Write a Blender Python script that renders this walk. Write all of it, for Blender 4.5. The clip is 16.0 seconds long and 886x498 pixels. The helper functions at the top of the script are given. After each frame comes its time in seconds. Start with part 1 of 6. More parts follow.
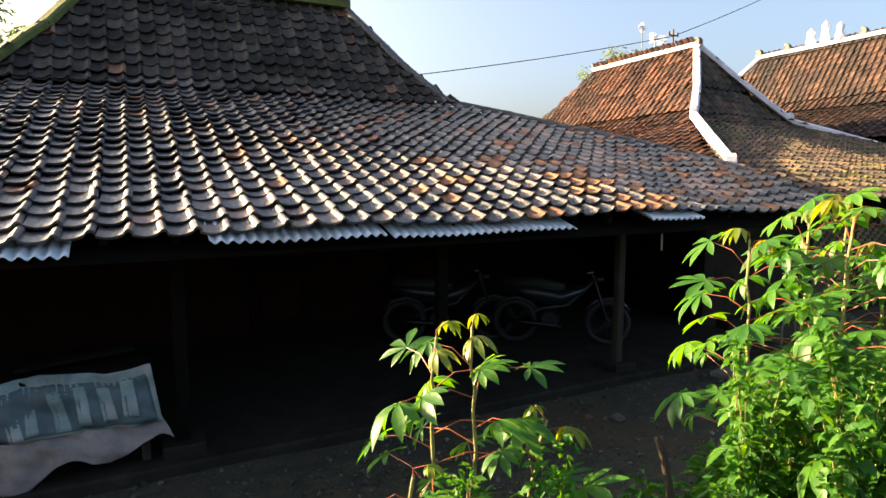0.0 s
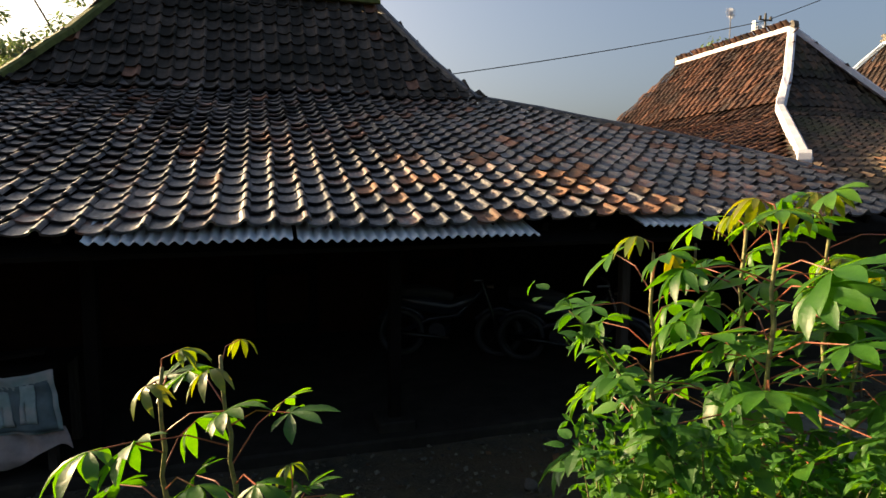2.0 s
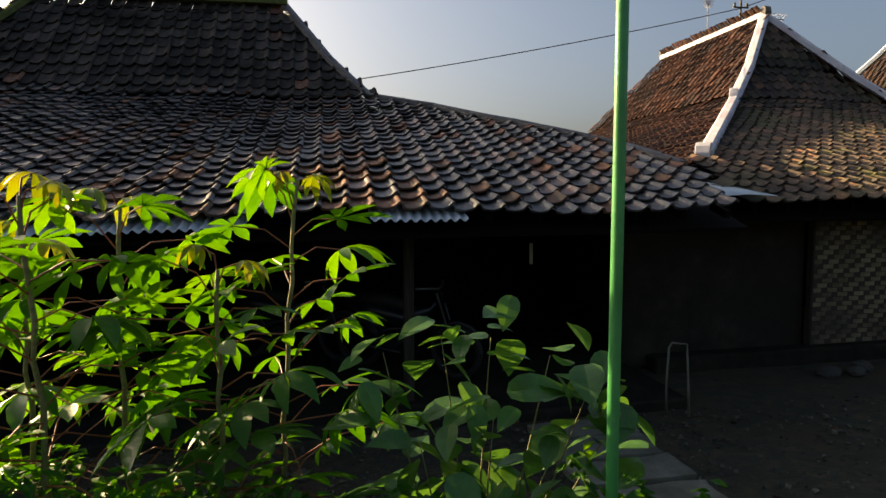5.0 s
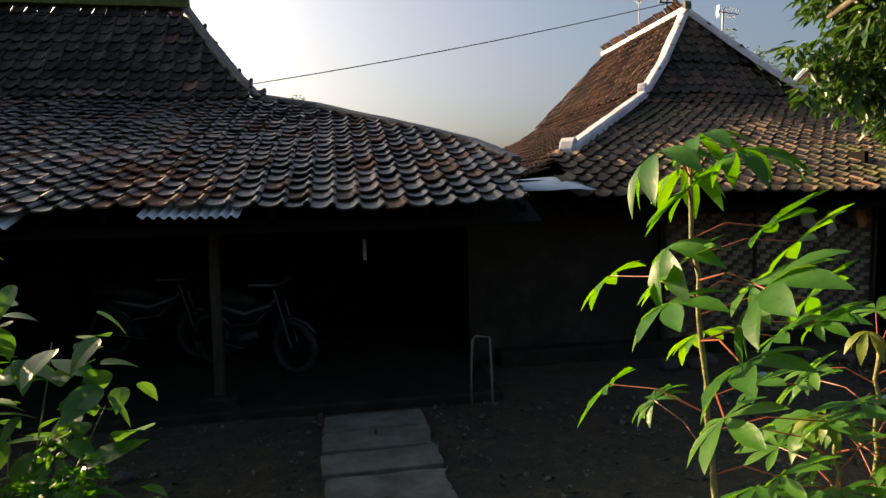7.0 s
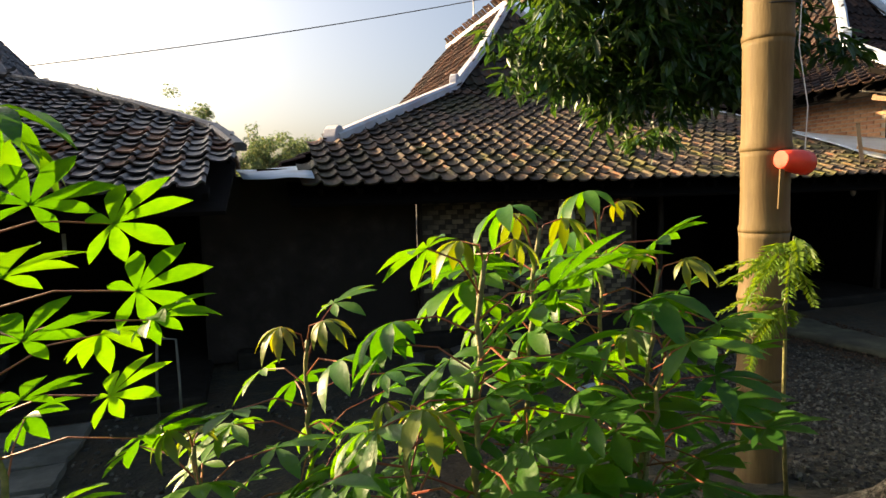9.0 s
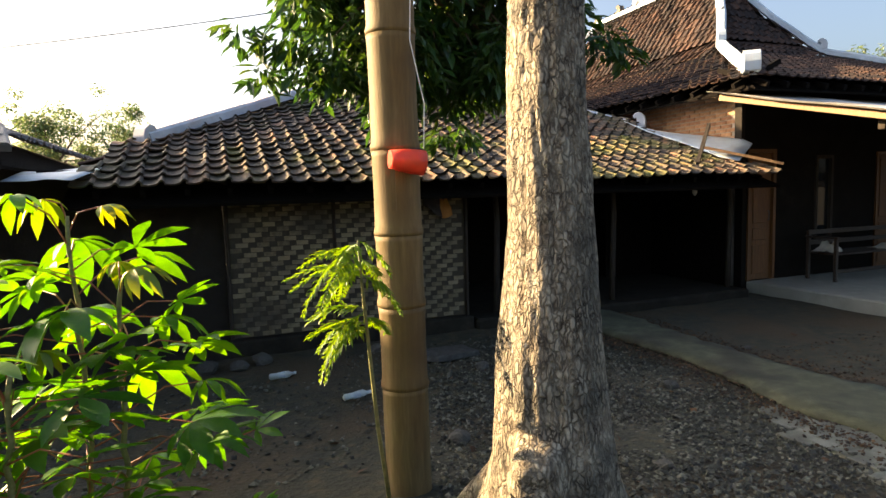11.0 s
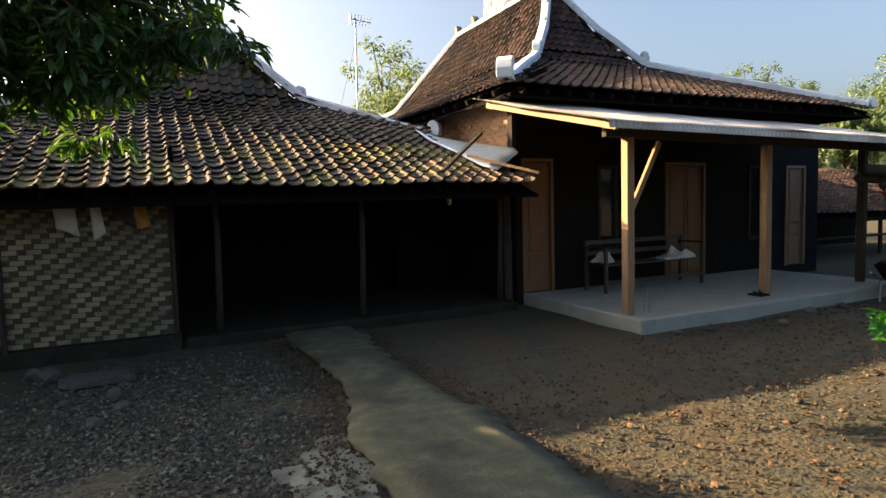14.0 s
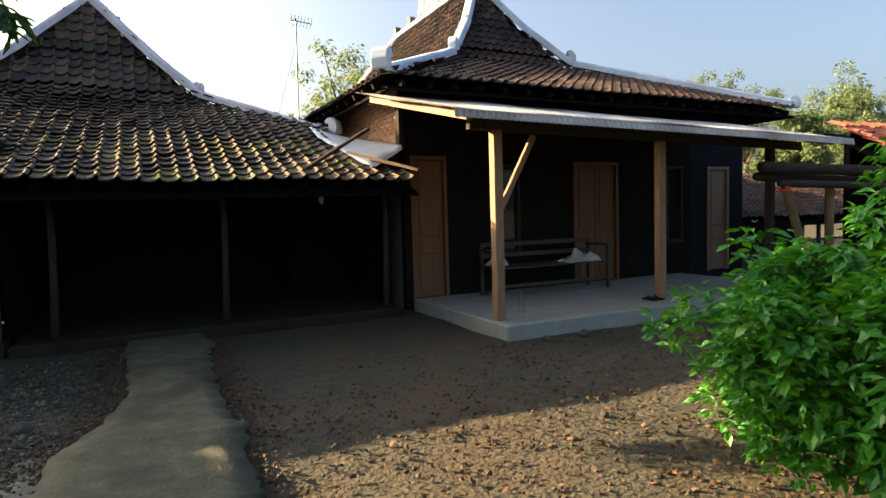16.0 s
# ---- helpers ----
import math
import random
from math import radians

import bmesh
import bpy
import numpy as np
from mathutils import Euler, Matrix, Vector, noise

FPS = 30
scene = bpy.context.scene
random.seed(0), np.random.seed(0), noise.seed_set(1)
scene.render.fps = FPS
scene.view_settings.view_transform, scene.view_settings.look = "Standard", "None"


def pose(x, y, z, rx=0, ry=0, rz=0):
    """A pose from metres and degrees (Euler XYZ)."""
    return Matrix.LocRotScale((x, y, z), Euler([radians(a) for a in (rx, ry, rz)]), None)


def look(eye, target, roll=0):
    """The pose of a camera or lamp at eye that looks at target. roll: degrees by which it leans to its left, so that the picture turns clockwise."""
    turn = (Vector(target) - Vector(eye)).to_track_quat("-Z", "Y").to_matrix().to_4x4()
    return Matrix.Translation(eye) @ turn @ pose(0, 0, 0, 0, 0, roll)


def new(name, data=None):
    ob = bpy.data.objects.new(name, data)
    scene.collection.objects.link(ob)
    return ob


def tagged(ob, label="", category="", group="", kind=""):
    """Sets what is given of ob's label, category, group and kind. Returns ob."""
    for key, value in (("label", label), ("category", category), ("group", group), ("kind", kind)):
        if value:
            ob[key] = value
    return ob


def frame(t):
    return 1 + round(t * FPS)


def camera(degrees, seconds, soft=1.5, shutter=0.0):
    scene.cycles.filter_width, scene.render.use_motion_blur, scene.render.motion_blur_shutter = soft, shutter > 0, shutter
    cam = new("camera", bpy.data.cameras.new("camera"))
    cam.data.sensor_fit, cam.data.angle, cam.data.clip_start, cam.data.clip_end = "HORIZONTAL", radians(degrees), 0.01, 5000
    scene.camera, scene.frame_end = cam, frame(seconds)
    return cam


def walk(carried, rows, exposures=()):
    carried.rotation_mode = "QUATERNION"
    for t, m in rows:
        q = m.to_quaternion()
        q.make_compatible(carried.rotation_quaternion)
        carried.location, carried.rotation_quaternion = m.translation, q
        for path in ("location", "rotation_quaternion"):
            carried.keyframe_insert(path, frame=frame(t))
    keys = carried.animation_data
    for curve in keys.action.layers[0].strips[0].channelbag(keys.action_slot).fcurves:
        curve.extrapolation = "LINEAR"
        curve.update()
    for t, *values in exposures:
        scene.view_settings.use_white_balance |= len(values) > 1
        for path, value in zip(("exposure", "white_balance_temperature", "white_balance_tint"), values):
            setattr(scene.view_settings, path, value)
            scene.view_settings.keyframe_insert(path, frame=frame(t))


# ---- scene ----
cam = camera(73.0, 16.0)
PATH = [
    (0, (0.035, 0.871, 2.161), (0.938, 2.643, 1.948), -0.3),
    (0.5, (0.429, 0.919, 2.133), (1.302, 2.705, 1.918), -0.2),
    (1, (0.815, 0.918, 2.109), (1.527, 2.775, 1.9), -0.4),
    (1.5, (1.152, 0.949, 2.106), (1.761, 2.844, 1.908), -0.3),
    (2, (1.526, 0.958, 2.106), (2.1, 2.864, 1.911), -0.2),
    (2.5, (1.892, 0.889, 2.093), (2.403, 2.814, 1.909), -0.3),
    (3, (2.294, 0.899, 2.072), (2.726, 2.844, 1.892), -0.3),
    (3.5, (2.693, 0.816, 2.078), (3.105, 2.764, 1.896), -0.3),
    (4, (3.187, 0.704, 2.062), (3.579, 2.657, 1.884), -0.4),
    (4.5, (3.68, 0.692, 2.011), (4.06, 2.648, 1.842), -0.5),
    (7, (5.966, 0.217, 1.919), (6.303, 2.181, 1.749), -1.3),
    (7.5, (6.423, 0.176, 1.871), (6.768, 2.139, 1.703), -1.4),
    (8, (6.931, 0.179, 1.828), (7.418, 2.11, 1.65), -1.4),
    (8.5, (7.438, 0.15, 1.79), (8.009, 2.057, 1.601), -0.9),
    (9, (7.908, 0.116, 1.808), (8.515, 2.012, 1.618), -1.4),
    (9.5, (8.39, 0.069, 1.794), (9.075, 1.94, 1.615), -1.5),
    (10, (8.837, -0.012, 1.777), (9.539, 1.852, 1.597), -1.8),
    (12.3, (10.863, -0.803, 1.743), (11.574, 1.055, 1.541), -1.5),
    (12.5, (11.081, -0.859, 1.726), (11.788, 1.002, 1.531), -1.6),
    (13, (11.57, -0.891, 1.703), (12.357, 0.939, 1.527), -1.4),
    (13.5, (12.076, -0.993, 1.687), (12.921, 0.813, 1.53), -1.5),
    (14, (12.518, -1.008, 1.632), (13.375, 0.792, 1.48), -1.6),
    (14.5, (12.951, -1.037, 1.608), (13.817, 0.76, 1.462), -1.6),
    (15, (13.326, -1.094, 1.58), (14.199, 0.701, 1.441), -1.6),
    (15.5, (13.777, -1.13, 1.516), (14.656, 0.662, 1.384), -1.6),
    (16, (14.135, -1.226, 1.449), (15.026, 0.56, 1.327), -1.6),
]
walk(cam, [(t, look(eye, target, roll)) for t, eye, target, roll in PATH], [(0, 2.8), (1.0, 2.3), (1.8, 1.82), (2.6, 1.55), (3.5, 1.48), (4.7, 1.48), (7.0, 1.62), (7.6, 1.7), (8.2, 1.82), (9.0, 2.0), (9.5, 1.78), (10.0, 2.0), (12.5, 3.0), (13.2, 2.89), (13.8, 2.49), (14.5, 2.52), (16, 2.58)])

# ---- light ----
SUN_EL, SUN_AZ = radians(18.5), radians(48.0)   # azimuth counted from +y towards -x
world = bpy.data.worlds.new("world")
scene.world = world
world.use_nodes = True
wt = world.node_tree
sky = wt.nodes.new("ShaderNodeTexSky")
sky.sky_type = "NISHITA"
sky.sun_disc = False
sky.sun_elevation, sky.sun_rotation = SUN_EL, -SUN_AZ
sky.air_density, sky.dust_density, sky.ozone_density = 0.85, 6.5, 1.0
wt.nodes["Background"].inputs["Strength"].default_value = 0.065
wt.links.new(sky.outputs[0], wt.nodes["Background"].inputs["Color"])
sun_data = bpy.data.lights.new("sun", "SUN")
sun_data.energy, sun_data.angle, sun_data.color = 5.0, radians(0.5), (1.0, 0.71, 0.39)
sun = new("sun", sun_data)
sun_dir = Vector((-math.sin(SUN_AZ) * math.cos(SUN_EL), math.cos(SUN_AZ) * math.cos(SUN_EL), math.sin(SUN_EL)))
sun.matrix_world = look(sun_dir * 60, (0, 0, 0))


# ---- materials ----
def material(name, stops, scale=6.0, rough=0.8, rough2=None, bump=0.3, bump_scale=40.0, metal=0.0, stretch=(1, 1, 1),
             per_object=0.0, per_island=0.0, detail=6.0, spec=0.5, transmit=0.0, bump_dist=0.01, stain=None, stain_scale=1.2, fleck=None, fleck_scale=30.0, fleck_at=0.6):
    """A surface whose colour runs through stops (position, colour) by noise, with stains at a larger scale, relief and
    a shift of brightness from piece to piece."""
    m = bpy.data.materials.new(name)
    m.use_nodes = True
    nt = m.node_tree
    n, l = nt.nodes, nt.links
    bsdf = n["Principled BSDF"]
    tc = n.new("ShaderNodeTexCoord")
    mp = n.new("ShaderNodeMapping")
    mp.inputs["Scale"].default_value = stretch
    geo = n.new("ShaderNodeNewGeometry")
    l.new(geo.outputs["Position"] if per_object == 0 else tc.outputs["Object"], mp.inputs["Vector"])
    no = n.new("ShaderNodeTexNoise")
    no.inputs["Scale"].default_value, no.inputs["Detail"].default_value = scale, detail
    no.inputs["Roughness"].default_value = 0.65
    ramp = n.new("ShaderNodeValToRGB")
    els = ramp.color_ramp.elements
    for i, (p, c) in enumerate(stops):
        e = els[i] if i < 2 else els.new(p)
        e.position, e.color = p, (*c, 1)
    l.new(mp.outputs[0], no.inputs["Vector"])
    fac = no.outputs["Fac"]
    if per_object or per_island:
        src = n.new("ShaderNodeObjectInfo").outputs["Random"] if per_object else geo.outputs["Random Per Island"]
        ma = n.new("ShaderNodeMath")
        ma.operation = "MULTIPLY_ADD"
        sub = n.new("ShaderNodeMath")
        sub.operation = "SUBTRACT"
        sub.inputs[1].default_value = 0.5
        l.new(src, sub.inputs[0])
        l.new(sub.outputs[0], ma.inputs[0])
        ma.inputs[1].default_value = per_object or per_island
        l.new(fac, ma.inputs[2])
        fac = ma.outputs[0]
    l.new(fac, ramp.inputs["Fac"])
    colour = ramp.outputs["Color"]
    if stain:
        n2 = n.new("ShaderNodeTexNoise")
        n2.inputs["Scale"].default_value, n2.inputs["Detail"].default_value = stain_scale, 4
        l.new(geo.outputs["Position"], n2.inputs["Vector"])
        r2 = n.new("ShaderNodeValToRGB")
        r2.color_ramp.elements[0].position, r2.color_ramp.elements[1].position = 0.48, 0.66
        l.new(n2.outputs["Fac"], r2.inputs["Fac"])
        mix = n.new("ShaderNodeMix")
        mix.data_type = "RGBA"
        l.new(r2.outputs["Color"], mix.inputs["Factor"])
        l.new(colour, mix.inputs["A"])
        mix.inputs["B"].default_value = (*stain, 1)
        colour = mix.outputs["Result"]
    if fleck:
        n3 = n.new("ShaderNodeTexNoise")
        n3.inputs["Scale"].default_value, n3.inputs["Detail"].default_value, n3.inputs["Roughness"].default_value = fleck_scale, 7, 0.7
        l.new(geo.outputs["Position"], n3.inputs["Vector"])
        r3 = n.new("ShaderNodeValToRGB")
        r3.color_ramp.elements[0].position, r3.color_ramp.elements[1].position = fleck_at, fleck_at + 0.09
        l.new(n3.outputs["Fac"], r3.inputs["Fac"])
        mf = n.new("ShaderNodeMix")
        mf.data_type = "RGBA"
        l.new(r3.outputs["Color"], mf.inputs["Factor"])
        l.new(colour, mf.inputs["A"])
        mf.inputs["B"].default_value = (*fleck, 1)
        colour = mf.outputs["Result"]
    l.new(colour, bsdf.inputs["Base Color"])
    if rough2 is None:
        bsdf.inputs["Roughness"].default_value = rough
    else:
        mr = n.new("ShaderNodeMapRange")
        mr.inputs["To Min"].default_value, mr.inputs["To Max"].default_value = rough, rough2
        l.new(no.outputs["Fac"], mr.inputs["Value"])
        l.new(mr.outputs[0], bsdf.inputs["Roughness"])
    bsdf.inputs["Metallic"].default_value = metal
    bsdf.inputs["Specular IOR Level"].default_value = spec
    if bump:
        nb = n.new("ShaderNodeTexNoise")
        nb.inputs["Scale"].default_value, nb.inputs["Detail"].default_value = bump_scale, 5
        l.new(mp.outputs[0], nb.inputs["Vector"])
        bp = n.new("ShaderNodeBump")
        bp.inputs["Strength"].default_value, bp.inputs["Distance"].default_value = bump, bump_dist
        l.new(nb.outputs["Fac"], bp.inputs["Height"])
        l.new(bp.outputs[0], bsdf.inputs["Normal"])
    if transmit:
        tr = n.new("ShaderNodeBsdfTranslucent")
        hs = n.new("ShaderNodeHueSaturation")
        hs.inputs["Hue"].default_value, hs.inputs["Saturation"].default_value, hs.inputs["Value"].default_value = 0.475, 1.15, 2.1
        l.new(colour, hs.inputs["Color"])
        l.new(hs.outputs[0], tr.inputs["Color"])
        ms = n.new("ShaderNodeMixShader")
        ms.inputs["Fac"].default_value = transmit
        l.new(bsdf.outputs[0], ms.inputs[1])
        l.new(tr.outputs[0], ms.inputs[2])
        l.new(ms.outputs[0], n["Material Output"].inputs["Surface"])
    return m


GREY_TILE = material("weathered_clay_grey", [(0.2, (0.02, 0.0206, 0.0225)), (0.5, (0.055, 0.0513, 0.05)), (0.7, (0.1187, 0.0925, 0.0775)), (0.9, (0.25, 0.1063, 0.06))],
                     9, 0.3, 0.62, 0.9, 45, per_object=0.62, spec=0.85, stain=(0.03, 0.03, 0.028), fleck=(0.17, 0.175, 0.18), fleck_scale=22, fleck_at=0.56)
GREY_TILES = material("weathered_clay_grey_joined", [(0.2, (0.02, 0.0206, 0.0225)), (0.5, (0.0525, 0.0488, 0.0475)), (0.72, (0.1125, 0.0875, 0.0725)), (0.92, (0.25, 0.1063, 0.0625))],
                      9, 0.3, 0.62, 0.9, 45, per_island=0.62, spec=0.85, stain=(0.03, 0.03, 0.028), fleck=(0.15, 0.155, 0.16), fleck_scale=22, fleck_at=0.57)
DULL_TILES = material("dull_matt_clay", [(0.2, (0.024, 0.021, 0.018)), (0.5, (0.054, 0.047, 0.04)), (0.8, (0.11, 0.088, 0.072))], 8, 0.75, 0.95, 0.8, 40, per_island=0.5, spec=0.15, stain=(0.02, 0.019, 0.015), stain_scale=1.6, fleck=(0.13, 0.105, 0.09), fleck_scale=7, fleck_at=0.64)
MOSS_TILE = material("mossy_clay", [(0.2, (0.035, 0.030, 0.024)), (0.5, (0.085, 0.066, 0.05)), (0.7, (0.15, 0.11, 0.07)), (0.9, (0.26, 0.12, 0.06))],
                     8, 0.6, 0.9, 0.5, 60, per_object=0.5, spec=0.3, stain=(0.13, 0.125, 0.03), stain_scale=1.4)
MOSS_TILES = material("mossy_clay_joined", [(0.2, (0.0255, 0.0213, 0.0179)), (0.5, (0.0638, 0.0493, 0.0382)), (0.72, (0.119, 0.0765, 0.051)), (0.9, (0.204, 0.0935, 0.051))],
                      8, 0.6, 0.9, 0.5, 60, per_island=0.5, spec=0.3, stain=(0.05, 0.05, 0.025), stain_scale=1.3)
BROWN_TILES = material("brown_clay", [(0.2, (0.03, 0.017, 0.013)), (0.5, (0.07, 0.035, 0.024)), (0.8, (0.14, 0.065, 0.04))], 8, 0.6, 0.85, 0.4, 60, per_island=0.5, spec=0.3, stain=(0.03, 0.02, 0.017))
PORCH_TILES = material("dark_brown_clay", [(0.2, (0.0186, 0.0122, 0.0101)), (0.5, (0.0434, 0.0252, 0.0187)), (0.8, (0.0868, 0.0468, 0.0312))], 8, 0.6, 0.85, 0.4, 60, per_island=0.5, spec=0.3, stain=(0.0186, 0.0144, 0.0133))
RED_TILES = material("red_clay", [(0.2, (0.16, 0.045, 0.028)), (0.6, (0.3, 0.09, 0.05)), (0.9, (0.38, 0.15, 0.09))], 8, 0.6, 0.85, 0.4, 60, per_island=0.5)
# Orange tile copy that paints warm sunlight on the grey roof, plus odd tiles.
WARM_TILE = material("sunlit_orange_clay", [(0.2, (0.06, 0.032, 0.02)), (0.5, (0.17, 0.078, 0.04)), (0.8, (0.3, 0.14, 0.065))], 11, 0.6, 0.8, 0.5, 60, per_object=0.5, spec=0.4, stain=(0.1, 0.07, 0.045), stain_scale=4)
WARM_TILES = material("sunlit_orange_clay_joined", [(0.2, (0.06, 0.032, 0.02)), (0.5, (0.16, 0.075, 0.045)), (0.8, (0.3, 0.15, 0.09))], 11, 0.6, 0.8, 0.5, 60, per_island=0.5, spec=0.4)
VALLEY_TIN = material("pale_blue_tin", [(0.25, (0.5, 0.58, 0.64)), (0.6, (0.64, 0.72, 0.78)), (0.85, (0.74, 0.8, 0.84))], 4, 0.4, 0.6, 0.2, 25, metal=0.15, stain=(0.5, 0.54, 0.56), stain_scale=3)
BENCHWOOD = material("dark_varnished_wood", [(0.3, (0.018, 0.012, 0.008)), (0.7, (0.05, 0.034, 0.022))], 6, 0.5, None, 0.3, 40, stretch=(1, 9, 9))
PALEDOOR = material("pale_tan_door_wood", [(0.3, (0.2, 0.13, 0.08)), (0.7, (0.3, 0.2, 0.13))], 5, 0.6, None, 0.25, 40, stretch=(7, 7, 0.6))
# Under-eave shade is put into this wood colour, far darker than real battens.
DECK = material("shade_dark_batten_wood", [(0.3, (0.00288, 0.00216, 0.00168)), (0.7, (0.0072, 0.00528, 0.00384))], 4, 0.9, None, 0.4, 30, stretch=(1, 8, 1), spec=0.1)
WHITE_CAP = material("lime_washed_cement", [(0.25, (0.42, 0.44, 0.5)), (0.55, (0.66, 0.66, 0.72)), (0.8, (0.8, 0.78, 0.82))], 4, 0.75, 0.9, 0.3, 35, stain=(0.5, 0.45, 0.5), stain_scale=2.0)
BLUE_CAP = material("blue_washed_cement", [(0.25, (0.36, 0.46, 0.58)), (0.6, (0.56, 0.66, 0.76)), (0.85, (0.72, 0.78, 0.84))], 4, 0.75, 0.9, 0.3, 35, stain=(0.42, 0.48, 0.55), stain_scale=2.0)
# Floor and footing colour, darkened to hold the shade under the eaves.
SHADE_FLOOR = material("trodden_shade_dark_floor", [(0.25, (0.0126, 0.0112, 0.0092)), (0.6, (0.028, 0.0249, 0.0196)), (0.85, (0.0588, 0.0504, 0.0364))], 4, 0.9, None, 0.5, 40, detail=9, spec=0.1)
GREY_CAP = material("old_cement", [(0.25, (0.06, 0.055, 0.05)), (0.6, (0.14, 0.13, 0.11)), (0.85, (0.26, 0.23, 0.2))], 7, 0.85, None, 0.6, 40)
MOSS_CAP = material("mossy_cement", [(0.25, (0.04, 0.05, 0.012)), (0.6, (0.11, 0.13, 0.03)), (0.85, (0.2, 0.19, 0.08))], 7, 0.9, None, 0.6, 40)
SOIL = material("dark_volcanic_soil", [(0.25, (0.0145, 0.0151, 0.0096)), (0.5, (0.036, 0.0348, 0.0202)), (0.75, (0.092, 0.07, 0.033))], 7, 0.85, 1.0, 1.0, 26, bump_dist=0.03, detail=10, stain=(0.058, 0.041, 0.019), stain_scale=0.9)
CONCRETE = material("worn_concrete", [(0.25, (0.033, 0.0354, 0.0198)), (0.5, (0.066, 0.0696, 0.0396)), (0.75, (0.1265, 0.1311, 0.0764))], 6.0, 0.85, 0.95, 0.8, 45, detail=12, stain=(0.028, 0.026, 0.018), stain_scale=1.7)
SLAB = material("pale_worn_slab", [(0.25, (0.078, 0.078, 0.0598)), (0.55, (0.1625, 0.1625, 0.13)), (0.8, (0.26, 0.26, 0.2145))], 5.0, 0.85, None, 0.6, 45, detail=10, stain=(0.08, 0.08, 0.056), stain_scale=3)
PORCH = material("pale_cement_floor", [(0.25, (0.18, 0.185, 0.16)), (0.55, (0.27, 0.275, 0.24)), (0.8, (0.36, 0.36, 0.315))], 3.5, 0.55, 0.85, 0.2, 40, detail=9, stain=(0.25, 0.245, 0.21), stain_scale=1.0)
STONE = material("grey_andesite", [(0.25, (0.035, 0.034, 0.03)), (0.6, (0.08, 0.076, 0.066)), (0.85, (0.15, 0.14, 0.12))], 18, 0.85, None, 0.6, 60, per_object=0.4)
GRAVEL = material("dark_gravel", [(0.2, (0.022, 0.0222, 0.017)), (0.6, (0.058, 0.057, 0.0426)), (0.92, (0.16, 0.1584, 0.1187))], 25, 0.85, None, 0.4, 80, per_island=0.7)
GRIT = material("brown_grit", [(0.2, (0.0198, 0.0112, 0.0048)), (0.6, (0.0544, 0.0303, 0.0115)), (0.92, (0.1188, 0.0693, 0.0271))], 25, 0.85, None, 0.4, 80, per_island=0.7)
BRICK = material("orange_brick", [(0.25, (0.275, 0.13, 0.0688)), (0.6, (0.45, 0.247, 0.125)), (0.85, (0.55, 0.377, 0.225))], 20, 0.9, None, 0.5, 70, per_object=0.4)
MORTAR = material("sand_mortar", [(0.3, (0.26, 0.23, 0.19)), (0.7, (0.38, 0.34, 0.29))], 12, 0.95, None, 0.6, 60)
PLASTER = material("stained_dark_plaster", [(0.25, (0.0168, 0.0141, 0.0118)), (0.55, (0.0338, 0.0282, 0.0231)), (0.8, (0.062, 0.0529, 0.0433))], 3.0, 0.9, None, 0.5, 30, detail=9, stain=(0.0282, 0.0237, 0.0192), stain_scale=1.0, spec=0.1)
# Porch shade is put into this plaster's colour.
DARKPLASTER = material("shade_dark_brown_plaster", [(0.25, (0.0072, 0.006, 0.0048)), (0.55, (0.0128, 0.0108, 0.0088)), (0.8, (0.022, 0.0188, 0.0152))], 3.0, 0.9, None, 0.5, 30, detail=9, stain=(0.012, 0.01, 0.008), spec=0.1)
# Near-black walls: the interior's deep shade is put into the base colour.
DARKWALL = material("shade_dark_planks", [(0.3, (0.0032, 0.0024, 0.002)), (0.7, (0.0088, 0.0064, 0.0048))], 5, 0.85, None, 0.4, 30, stretch=(6, 6, 0.6), spec=0.1)
# Blue-grey plaster, darkened likewise with painted-in porch shade.
BLUEWALL = material("shade_dark_blue_grey_plaster", [(0.3, (0.008, 0.01, 0.014)), (0.7, (0.018, 0.021, 0.026))], 3, 0.85, None, 0.4, 40, spec=0.1)
# Brown-red wall, darkened the same way to carry the veranda's shade.
REDWALL = material("shade_dark_brown_red_wall", [(0.3, (0.012, 0.0044, 0.0024)), (0.7, (0.024, 0.0096, 0.0052))], 4, 0.9, None, 0.4, 40, spec=0.1)
TEAK = material("orange_teak", [(0.25, (0.085, 0.036, 0.0095)), (0.55, (0.15, 0.065, 0.018)), (0.8, (0.22, 0.105, 0.032))], 5, 0.5, 0.7, 0.25, 40, stretch=(7, 7, 0.6))
POSTWOOD = material("raw_planed_wood", [(0.25, (0.1624, 0.0896, 0.042)), (0.55, (0.24, 0.144, 0.072)), (0.8, (0.312, 0.204, 0.12))], 5, 0.65, 0.8, 0.3, 40, stretch=(8, 8, 0.7))
OLDWOOD = material("grey_weathered_wood", [(0.25, (0.021, 0.0168, 0.0132)), (0.55, (0.048, 0.0396, 0.0318)), (0.8, (0.084, 0.0708, 0.0576))], 6, 0.85, None, 0.5, 40, stretch=(9, 9, 0.8), spec=0.1)
BAMBOO = material("dried_bamboo", [(0.25, (0.0925, 0.0611, 0.0249)), (0.55, (0.1527, 0.1091, 0.048)), (0.85, (0.2313, 0.1712, 0.0888))], 4, 0.55, 0.75, 0.2, 30, stretch=(6, 6, 0.6), stain=(0.09, 0.058, 0.026), stain_scale=1.6, spec=0.2)
GREENPOLE = material("green_painted_pipe", [(0.3, (0.04, 0.22, 0.05)), (0.7, (0.07, 0.34, 0.09))], 6, 0.35, 0.5, 0.1, 40)
